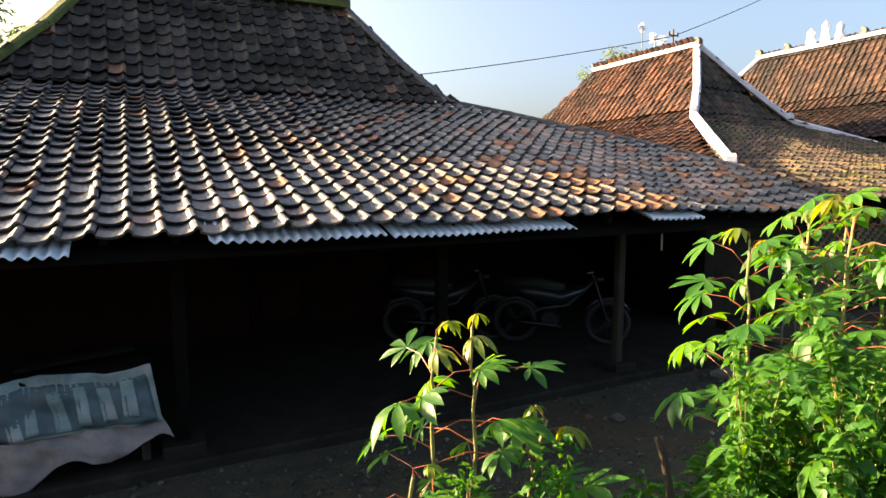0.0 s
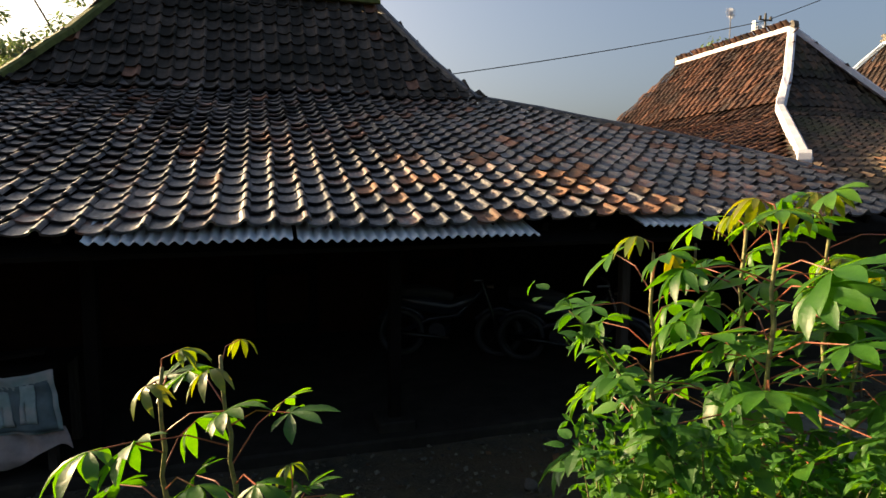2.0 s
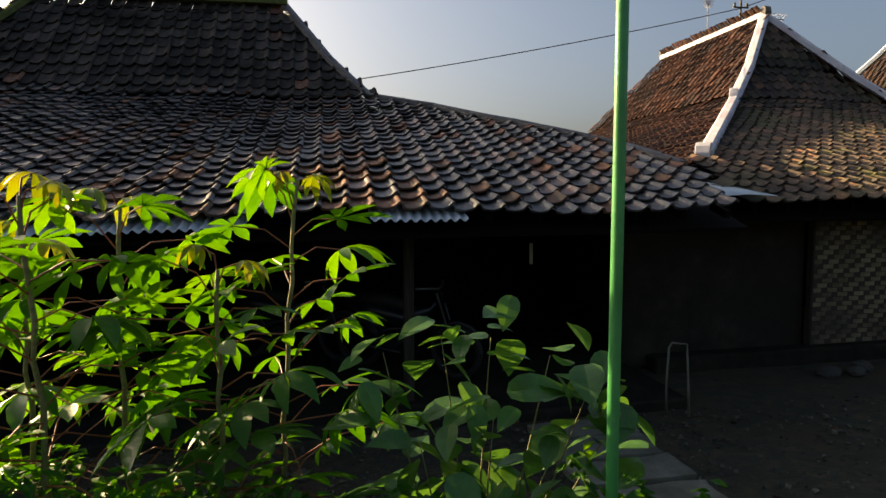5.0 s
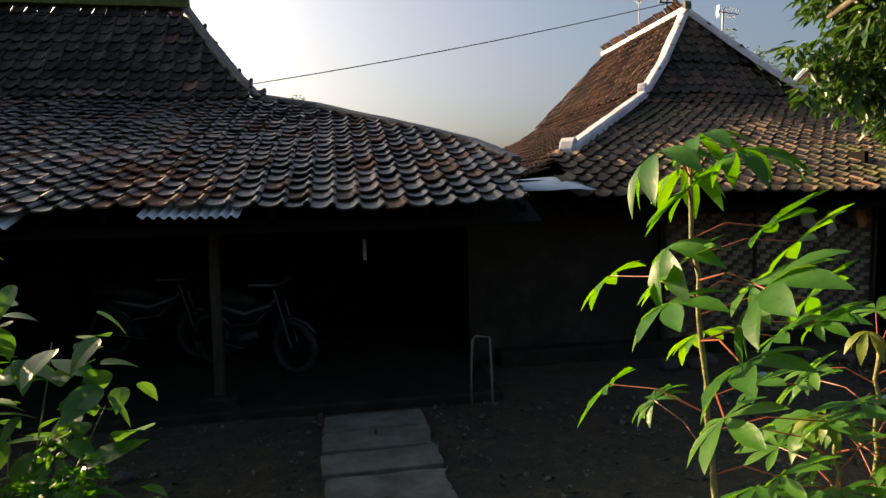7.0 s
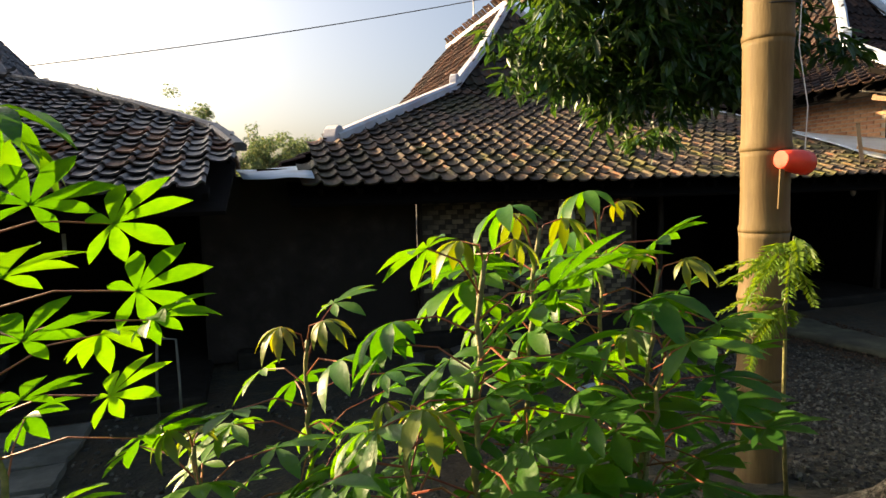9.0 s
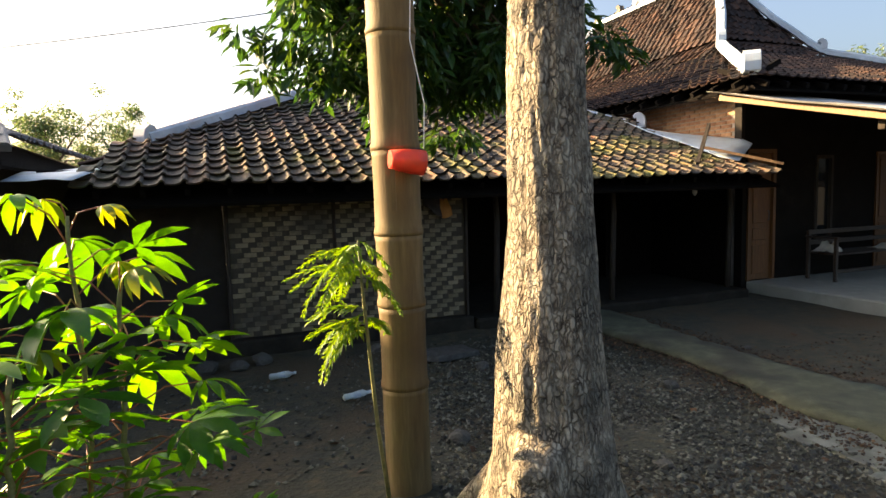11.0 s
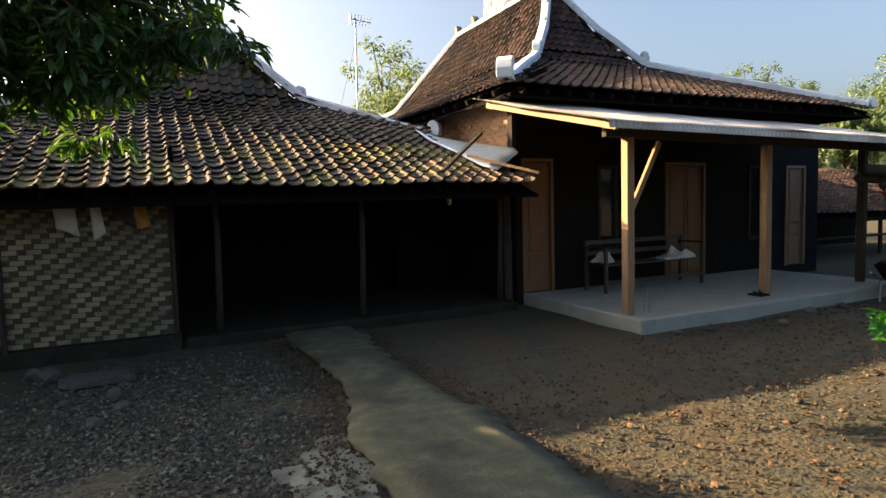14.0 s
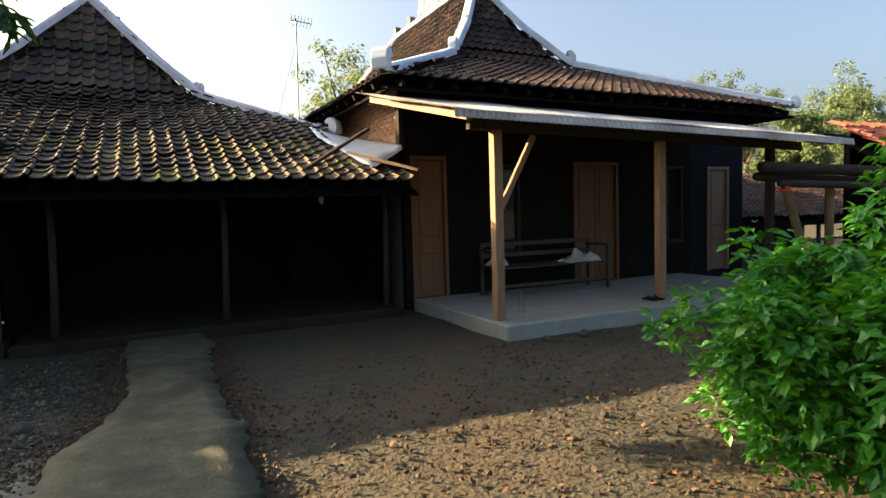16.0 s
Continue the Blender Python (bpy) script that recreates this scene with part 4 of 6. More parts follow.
    for x0, x1 in ((19.24, 19.66), (22.95, 23.37)):
        w = shape("window", Geo().box(x0, x0 + 0.05, 6.97, 7.1, 0.75, 2.2).box(x1 - 0.05, x1, 6.97, 7.1, 0.75, 2.2).box(x0 + 0.05, x1 - 0.05, 6.97, 7.1, 2.14, 2.2).box(x0 + 0.05, x1 - 0.05, 6.97, 7.1, 0.75, 0.82), OLDWOOD, h, "tall narrow wooden window")
        shape("pane", Geo().box(x0 + 0.05, x1 - 0.05, 7.03, 7.036, 0.82, 2.14), GLASS, w)
    # porch
    shape("porch_floor", Geo().box(17.72, 23.3, 4.4, 6.998, -0.1, 0.165), PORCH, h, "pale smooth cement porch floor", bevel=0.02)
    corrugated("porch_roof", (16.95, 4.08, 2.48), (1, 0, -0.016), (0, 3.03, 0.72), 6.75, 3.12, PALETIN, h, "dull white corrugated porch roof", sag=0.03)
    corrugated("roof_edge_sheet", (16.95, 4.075, 2.395), (1, 0, -0.016), (0, 0.2, 1), 6.75, 0.085, PALETIN, h, "turned-down corrugated sheet edge", amp=0.012)
    shape("porch_beam", Geo().beam((17.5, 4.8, 2.45), (23.6, 4.86, 2.35), 0.09, 0.13), OLDWOOD, h, bevel=0.006)
    for i, x in enumerate((17.18, 18.7, 20.3, 21.9, 23.4)):
        shape("porch_rafter", Geo().beam((x, 4.2, 2.44 - 0.016 * (x - 16.95)), (x, 7.05, 3.11 - 0.016 * (x - 16.95)), 0.06, 0.09), POSTWOOD if i == 0 else OLDWOOD, h, bevel=0.005)
    for x, y, w, z0, mt in ((17.84, 4.76, 0.115, 0.165, POSTWOOD), (20.55, 4.86, 0.115, 0.165, POSTWOOD), (22.88, 4.86, 0.11, 0.165, OLDWOOD)):
        post = shape("porch_post", Geo().beam((x, y, z0), (x, y, 2.38 - 0.016 * (x - 17.8)), w, w, (0, 1, 0)), mt, h, "square raw wooden porch post", bevel=0.006)
    shape("porch_brace", Geo().beam((17.89, 4.77, 1.46), (18.4, 4.8, 2.34), 0.05, 0.07), POSTWOOD, h, bevel=0.005)
    return h


porch_house()


# ---- leaves and plants ----
def leaf_pts(length, width, fold=0.18, droop=0.15):
    """A folded, drooping leaf along +y: points and faces."""
    if width > 0.6 * length:
        v, f = [(0, 0, 0)], []
        for k, (t, w) in enumerate(((0.06, 0.27), (0.22, 0.45), (0.42, 0.5), (0.62, 0.42), (0.82, 0.22))):
            z = -droop * length * t * t
            v += [(-w * width, t * length - 0.03 * length * w, z + fold * width * w), (0, t * length, z), (w * width, t * length - 0.03 * length * w, z + fold * width * w)]
            c = 1 + 3 * k
            f += [(0, c + 1, c), (0, c + 2, c + 1)] if k == 0 else [(c - 3, c - 2, c + 1, c), (c - 2, c - 1, c + 2, c + 1)]
        v.append((0, length, -droop * length))
        return v, f + [(13, 14, 16), (14, 15, 16)]
    v = [(0, 0, 0), (-0.24 * width, 0.28 * length, fold * width), (0, 0.3 * length, -0.01), (0.24 * width, 0.28 * length, fold * width),
         (-0.48 * width, 0.6 * length, fold * width - droop * 0.4 * length), (0, 0.63 * length, -droop * 0.42 * length), (0.48 * width, 0.6 * length, fold * width - droop * 0.4 * length),
         (0, length, -droop * length)]
    f = [(0, 2, 1), (0, 3, 2), (1, 2, 5, 4), (2, 3, 6, 5), (4, 5, 7), (5, 6, 7)]
    return v, f


def palm_leaf(lobes, radius, droop, seed):
    """A cassava leaf: lance-shaped lobes, folded at the midrib and curved down, spread round the end of the stalk."""
    rnd = random.Random(seed)
    g = Geo()
    stations = ((0.0, 0.022), (0.16, 0.055), (0.36, 0.108), (0.58, 0.15), (0.76, 0.126), (0.9, 0.058), (1.0, 0.0))
    for i in range(lobes):
        t = (i - (lobes - 1) / 2) / ((lobes - 1) / 2)
        ln = radius * (1 - 0.42 * abs(t) ** 1.6) * rnd.uniform(0.92, 1.06)
        bend = droop * rnd.uniform(0.7, 1.3)
        v, f = [], []
        for k, (a, w) in enumerate(stations):
            y, z = ln * a * (1 - 0.3 * bend * a), -ln * bend * a * a
            v += [(-w * ln, y, z + 0.32 * w * ln), (0, y, z), (w * ln, y, z + 0.32 * w * ln)]
            if k:
                c = 3 * k
                f += [(c - 3, c - 2, c + 1, c), (c - 2, c - 1, c + 2, c + 1)]
        m = pose(0, 0, 0, rnd.uniform(-8, 2), 0, -t * 122 + rnd.uniform(-5, 5))
        g.add([m @ Vector(p) for p in v], f)
    me = bpy.data.meshes.new("leaf")
    me.from_pydata(g.v, [], g.f)
    me.polygons.foreach_set("use_smooth", [True] * len(me.polygons))
    return me


LEAVES, YOUNG = [], []
for k in range(5):
    me = palm_leaf((7, 7, 9, 6, 7)[k], 0.235, (0.12, 0.25, 0.35, 0.18, 0.5)[k], 20 + k)
    me.materials.append(CASSAVA_LEAF)
    LEAVES.append(me)
for k in range(2):
    me = palm_leaf(7, 0.18, 0.75, 40 + k)
    me.materials.append(YOUNG_LEAF)
    YOUNG.append(me)
PET = bpy.data.meshes.new("petiole")
gp = Geo().tube([(0, 0, 0), (0, 0.5, 0.035), (0, 1, 0)], [0.0036, 0.003, 0.0026], 5)
PET.from_pydata(gp.v, [], gp.f)
PET.materials.append(PETIOLE)


def facing(point, az, lean, rnd, size):
    """A leaf's place: the blade runs out along az and turns its upper face towards the light."""
    light = Vector((sun_dir.x, sun_dir.y, 0)).normalized()
    nrm = (Vector((0, 0, 1)) + light * lean + Vector((rnd.gauss(0, 0.2), rnd.gauss(0, 0.2), 0))).normalized()
    a = math.radians(az)
    run = Vector((-math.sin(a), math.cos(a), 0))
    run = (run - nrm * run.dot(nrm)).normalized()
    m = Matrix((run.cross(nrm), run, nrm)).transposed().to_4x4()
    m.translation = point
    return m @ Matrix.Scale(size, 4)


def cassava(base, top, n, seed, size=1.0, low=0.35, label="tall cassava plant with palmate sunlit leaves", bronze=2, hubs=(), lean=0.5):
    rnd = random.Random(seed)
    base, top = Vector(base), Vector(top)
    t = thing("cassava_plant", label, "plant", "cassavas in the yard")
    mid = base.lerp(top, 0.5) + Vector((rnd.uniform(-0.05, 0.05), rnd.uniform(-0.04, 0.04), 0))
    pts = []
    for i in range(15):
        s = i / 14
        pts.append((base.lerp(mid, s)).lerp(mid.lerp(top, s), s) + Vector((0.008 * math.sin(i * 2.4), 0.008 * math.cos(i * 2.1), 0)))
    shape("stem", Geo().tube(pts, [0.012 - 0.0004 * i + (0.0016 if i % 2 else 0) for i in range(15)], 7), CASSAVA_STEM, t, smooth=True)

    def at(s):
        k = min(13, int(s * 14))
        return Vector(pts[k]).lerp(Vector(pts[k + 1]), s * 14 - k)
    for x, y, z, sc in hubs:
        hub = Vector((x, y, z))
        p = at(max(0.05, min(0.985, (z - 0.04 - base.z) / (top.z - base.z))))
        d = hub - p
        az = math.degrees(math.atan2(-d.x, d.y))
        po = new("petiole", PET)
        po.parent = t
        po.matrix_basis = Matrix.Translation(p) @ pose(0, 0, 0, 0, 0, az) @ pose(0, 0, 0, math.degrees(math.asin(d.z / d.length))) @ Matrix.Diagonal((1, d.length, 1, 1))
        lo = new("leaf", LEAVES[4] if z > top.z else rnd.choice(LEAVES))
        lo.parent = t
        lo.matrix_basis = facing(hub, az + rnd.uniform(-20, 20), 0.3 if z > top.z else lean, rnd, sc * 1.1)
    n = round(n * 1.25)
    for i in range(n):
        s = low + (1 - low) * (i + 0.5) / n
        p = at(min(s, 0.999))
        az = i * 137.5 + rnd.uniform(-25, 25)
        young = i >= n - bronze
        ln = (0.5 - 0.3 * (s - low) / (1 - low)) * rnd.uniform(0.75, 1.2) * size * (0.6 if young else 1)
        el = rnd.uniform(-8, 14) + 16 * s + (25 if s > 0.9 else 0)
        m = Matrix.Translation(p) @ pose(0, 0, 0, 0, 0, az) @ pose(0, 0, 0, el)
        po = new("petiole", PET)
        po.parent = t
        po.matrix_basis = m @ Matrix.Diagonal((1, ln, 1, 1)) if ln < 1 else m
        end = m @ Vector((0, ln, 0))
        sc = size * rnd.uniform(0.75, 1.15) * (0.8 if s > 0.92 else 1)
        lo = new("leaf", rnd.choice(YOUNG) if young else rnd.choice(LEAVES))
        lo.parent = t
        lo.matrix_basis = facing(end, az + rnd.uniform(-25, 25), 0.15 if young else lean, rnd, sc)
    return t


def foliage(centres, per, length, width, seed, hang=0.3, spread=1.0, along=None):
    """Leaves in bunches round given points, each turned outwards."""
    rnd = random.Random(seed)
    g = Geo()
    for c, r in centres:
        c = Vector(c)
        for i in range(per):
            d = Vector((rnd.gauss(0, 1), rnd.gauss(0, 1), rnd.gauss(0, 0.8))).normalized()
            p = c + d * r * rnd.uniform(0.35, 1.0)
            ln = length * rnd.uniform(0.6, 1.25)
            v, f = leaf_pts(ln, width * ln / length, 0.15, rnd.uniform(0.1, 0.4))
            az = math.degrees(math.atan2(d.y, d.x)) - 90 + rnd.uniform(-50, 50) * spread
            m = Matrix.Translation(p) @ pose(0, 0, 0, 0, 0, az) @ pose(0, 0, 0, -90 * hang + rnd.uniform(-35, 45), rnd.uniform(-35, 35))
            g.add([m @ Vector(q) for q in v], f)
    return g


def shrub(base, tips, leaf, width, n, mat, label, seed, name="shrub", hang=0.15, stem_mat=None, arch=0.0):
    """A leafy shrub: stems from the base to the tips, leaves set along the upper part of each stem."""
    rnd = random.Random(seed)
    t = thing(name, label, "plant")
    base = Vector(base)
    g = Geo()
    for tip in tips:
        tip = Vector(tip)
        mid = base.lerp(tip, 0.5) + Vector((rnd.uniform(-0.06, 0.06), rnd.uniform(-0.06, 0.06), 0.06))
        if arch:
            mid = Vector((base.x, base.y, tip.z - arch * (tip - base).xy.length))
        pts = [base.lerp(mid, s / 6).lerp(mid.lerp(tip, s / 6), s / 6) for s in range(7)]
        shape("stem", Geo().tube(pts[:6] + [pts[5].lerp(pts[6], 0.6)], [0.007 - 0.0009 * i for i in range(7)], 5), stem_mat or CASSAVA_STEM, t, smooth=True)
        for i in range(n + 5):
            s = 0.18 + 0.82 * (i + rnd.random()) / n if i < n else rnd.uniform(0.9, 1.0)
            k = min(5, int(s * 6))
            p = pts[k].lerp(pts[k + 1], s * 6 - k)
            ln = leaf * rnd.uniform(0.6, 1.2) * (0.75 if s > 0.9 else 1)
            v, f = leaf_pts(ln, width * ln / leaf, 0.16, rnd.uniform(0.1, 0.4))
            off = Vector((rnd.gauss(0, 1), rnd.gauss(0, 1), rnd.gauss(0, 0.5))) * leaf * 0.35
            m = Matrix.Translation(p + off) @ pose(0, 0, 0, 0, 0, i * 137.5 + rnd.uniform(-30, 30)) @ pose(0, 0, 0, rnd.uniform(-40, 40) - 60 * hang, rnd.uniform(-25, 25))
            g.add([m @ Vector(q) for q in v], f)
    tagged(raw("foliage", g, mat, t), kind="stuff")
    return t


def gz(x, y):
    return ground_z(x, y) - 0.03


def tip_ring(c, n, r, z0, z1, seed):
    rnd = random.Random(seed)
    return [(c[0] + r * rnd.uniform(0.2, 1) * math.cos(a), c[1] + r * rnd.uniform(0.2, 0.9) * math.sin(a), rnd.uniform(z0, z1)) for a in [2 * math.pi * i / n + rnd.uniform(0, 0.6) for i in range(n)]]


# the cassavas, from the first to the last passed
for base, top, n, seed, size, low in (
        ((1.2, 3.2), (1.17, 3.18, 1.5), 9, 1, 0.85, 0.45), ((1.4, 3.22), (1.36, 3.2, 1.52), 9, 2, 0.85, 0.4), ((1.45, 3.0), (1.6, 2.95, 1.12), 7, 3, 0.85, 0.3),
        ((0.95, 3.0), (0.95, 2.95, 1.02), 6, 4, 0.8, 0.3),
        ((3.25, 2.66), (3.25, 2.62, 2.0), 24, 6, 1.0, 0.32), ((3.4, 2.95), (3.42, 2.95, 1.96), 22, 7, 0.95, 0.3),
        ((3.92, 2.9), (4.03, 3.08, 2.06), 20, 8, 0.95, 0.34), ((3.08, 3.0), (3.05, 3.05, 1.85), 20, 9, 0.95, 0.3), ((3.75, 2.75), (3.78, 2.72, 1.75), 20, 10, 0.95, 0.3),
        ((8.07, 2.2), (8.07, 2.24, 1.3), 17, 12, 0.95, 0.25), ((8.52, 1.75), (8.5, 1.62, 1.62), 20, 13, 1.0, 0.25), ((8.78, 1.95), (8.82, 1.92, 1.68), 20, 14, 1.0, 0.25),
        ((9.15, 2.15), (9.17, 2.12, 1.72), 20, 15, 1.0, 0.25), ((9.3, 2.05), (9.34, 1.98, 1.5), 18, 16, 1.0, 0.25), ((9.0, 1.7), (9.1, 1.62, 1.3), 16, 17, 1.0, 0.25),
        ((8.3, 1.6), (8.25, 1.5, 1.25), 14, 18, 1.0, 0.25), ((7.75, 2.0), (7.7, 2.05, 1.05), 12, 19, 0.9, 0.3)):
    cassava((*base, gz(*base)), top, n, seed, size, low)
cassava((7.26, 2.0, gz(7.26, 2.0)), (7.13, 2.08, 1.99), 2, 11, 1.0, 0.2, "tall single cassava with large backlit yellow-green leaves", 0, (
    (6.99, 2.02, 2.05, 1.0), (7.12, 2.0, 2.09, 0.85), (7.26, 2.02, 2.05, 1.0), (7.22, 2.25, 2.0, 0.9), (7.02, 1.92, 1.92, 0.95), (6.95, 1.9, 1.75, 0.9), (7.35, 1.98, 1.8, 0.95),
    (7.53, 2.05, 1.74, 1.0), (7.28, 1.95, 1.61, 1.0), (7.58, 2.05, 1.54, 0.95), (7.33, 1.9, 1.45, 0.9), (7.62, 2.05, 1.45, 0.8), (7.5, 2.0, 1.25, 0.8), (7.3, 1.95, 1.28, 0.8), (7.58, 1.95, 1.13, 0.95),
    (7.36, 1.9, 0.98, 0.8), (7.07, 1.62, 1.66, 1.05), (7.03, 1.65, 1.45, 1.0), (7.0, 1.68, 1.29, 0.9), (6.9, 1.8, 1.6, 0.9), (7.0, 2.4, 1.6, 0.9), (7.4, 2.4, 1.35, 0.9), (6.95, 2.3, 1.2, 0.9)), 0.75)

# shrubs and weeds along the bed
shrub((2.7, 2.28, gz(2.7, 2.28)), [(2.18, 2.26, 1.87), (2.26, 2.24, 1.76), (2.36, 2.2, 1.64), (2.28, 2.3, 1.46), (2.45, 2.28, 1.56), (2.55, 2.15, 1.5), (2.42, 2.1, 1.34), (2.66, 2.2, 1.48), (2.8, 2.15, 1.5)], 0.066, 0.04, 72, WEED_LEAF,
      "leafy garden shrub with one long arching shoot", 31, arch=0.75)
for c, n, r, z0, z1, lf, wd, sd in (((2.95, 2.3), 11, 0.35, 1.25, 1.5, 0.09, 0.05, 32), ((3.35, 2.2), 11, 0.35, 1.15, 1.4, 0.09, 0.05, 33), ((2.75, 2.75), 9, 0.28, 1.15, 1.45, 0.085, 0.045, 34),
                                    ((3.9, 2.3), 10, 0.35, 0.95, 1.22, 0.1, 0.055, 35), ((5.0, 2.25), 9, 0.28, 0.9, 1.15, 0.09, 0.05, 37), ((2.5, 2.6), 8, 0.2, 0.6, 0.85, 0.085, 0.045, 38),
                                    ((5.2, 2.0), 8, 0.25, 0.95, 1.2, 0.1, 0.055, 39), ((3.1, 2.75), 9, 0.35, 0.95, 1.2, 0.09, 0.05, 40), ((3.7, 2.65), 9, 0.35, 0.9, 1.15, 0.09, 0.05, 41), ((4.45, 2.35), 9, 0.3, 0.9, 1.15, 0.09, 0.05, 42),
                                    ((1.15, 2.85), 8, 0.3, 0.75, 1.02, 0.08, 0.045, 43), ((1.55, 2.8), 8, 0.3, 0.75, 1.05, 0.08, 0.045, 44), ((0.7, 2.85), 7, 0.28, 0.65, 0.95, 0.08, 0.045, 45)):
    shrub((*c, gz(*c)), tip_ring(c, n, r, z0, z1, sd), lf, wd, 46, WEED_LEAF, "low leafy green garden shrub", sd)
shrub((4.6, 2.6, gz(4.6, 2.6)), [(4.3, 2.6, 1.55), (4.5, 2.6, 1.6), (4.7, 2.62, 1.58), (4.92, 2.6, 1.5), (5.05, 2.55, 1.37), (5.14, 2.5, 1.26), (4.66, 2.45, 1.34), (4.4, 2.45, 1.28), (4.85, 2.4, 1.2)], 0.2, 0.13, 10, BROAD_LEAF,
      "broad-leaved plant with large ovate leaves", 36, hang=0.25)
WD = random.Random(77)
bunch = []
for i in range(150):
    x, y = WD.uniform(-0.3, 5.4), WD.uniform(1.95, 3.25)
    if x < 1.9 and (y < 2.45 or WD.random() < 0.25):
        continue
    z = gz(x, y) + 0.05
    if 1.65 < x < 2.5 and WD.random() < 0.85:
        continue
    bunch += [((x, y, z + 0.08), 0.13), ((x + 0.04, y, z + 0.26), 0.12)]
    if x > 0.7:
        bunch.append(((x, y, z + 0.42 * WD.uniform(0.6, 1.15)), 0.1))
for i in range(70):
    x, y = WD.uniform(0.5, 1.95), WD.uniform(2.35, 2.7)
    bunch.append(((x, y, gz(x, y) + WD.uniform(0.1, 0.5)), 0.12))
for i in range(60):
    x, y = WD.uniform(4.2, 5.35), WD.uniform(1.95, 2.6)
    bunch.append(((x, y, gz(x, y) + WD.uniform(0.1, 0.45)), 0.13))
for i in range(40):
    x, y = WD.uniform(7.6, 9.8), WD.uniform(1.4, 2.4)
    bunch.append(((x, y, gz(x, y) + 0.12), 0.13))
tagged(raw("weeds", foliage(bunch, 22, 0.1, 0.045, 78, 0.1), WEED_LEAF), "dense low green weeds under the cassavas", "weeds", kind="stuff")


# dry fallen stick and a moringa-like sapling
t = thing("garden_stake", "thin broken wooden stake standing in the bed", "stake")
shape("stick", Geo().tube([(2.05, 2.62, gz(2.05, 2.62)), (2.0, 2.6, 0.85), (1.95, 2.6, 1.03), (1.91, 2.6, 1.11)], [0.02, 0.019, 0.018, 0.014], 8, wob=0.2), OLDWOOD, t, smooth=True)


def sapling():
    t = thing("sapling", "slender sapling with feathery yellow-green drooping leaves", "plant")
    rnd = random.Random(3)
    pts = [Vector((10.36, 2.3, gz(10.36, 2.3))), Vector((10.3, 2.28, 0.7)), Vector((10.25, 2.24, 1.28)), Vector((10.22, 2.18, 1.57))]
    shape("stem", Geo().tube(pts, [0.012, 0.01, 0.008, 0.004], 7), CASSAVA_STEM, t, smooth=True)
    for i in range(20):
        p = pts[2].lerp(pts[3], i / 19) if i > 7 else pts[1].lerp(pts[2], 0.8 + 0.2 * i / 8)
        az, ln = 70 + rnd.uniform(-75, 75) + (180 if i % 5 == 4 else 0), rnd.uniform(0.22, 0.38) * (0.7 if i % 5 == 4 else 1)
        m = Matrix.Translation(p) @ pose(0, 0, 0, 0, 0, az) @ pose(0, 0, 0, rnd.uniform(-25, 35))
        g, k = Geo(), 20

        def rib(u):
            return Vector((0, ln * u * (1 - 0.15 * u), -0.55 * ln * u * u))
        for j in range(2, k):
            for side in (-1, 1):
                v, f = leaf_pts(0.085 * (1.1 - 0.7 * j / k), 0.013, 0.1, 0.3)
                mm = m @ Matrix.Translation(rib(j / k)) @ pose(0, 0, 0, 0, 0, -side * 58) @ pose(0, 0, 0, rnd.uniform(-35, 5))
                g.add([mm @ Vector(a) for a in v], f)
        w = Geo().tube([m @ rib(j / 5) for j in range(6)], 0.0022, 4)
        g.add(w.v, w.f)
        raw("leaf", g, YOUNG_BRIGHT, t)


YOUNG_BRIGHT = material("feathery_leaf", [(0.2, (0.07, 0.15, 0.015)), (0.8, (0.15, 0.24, 0.03))], 8, 0.45, None, 0, transmit=0.45)
sapling()


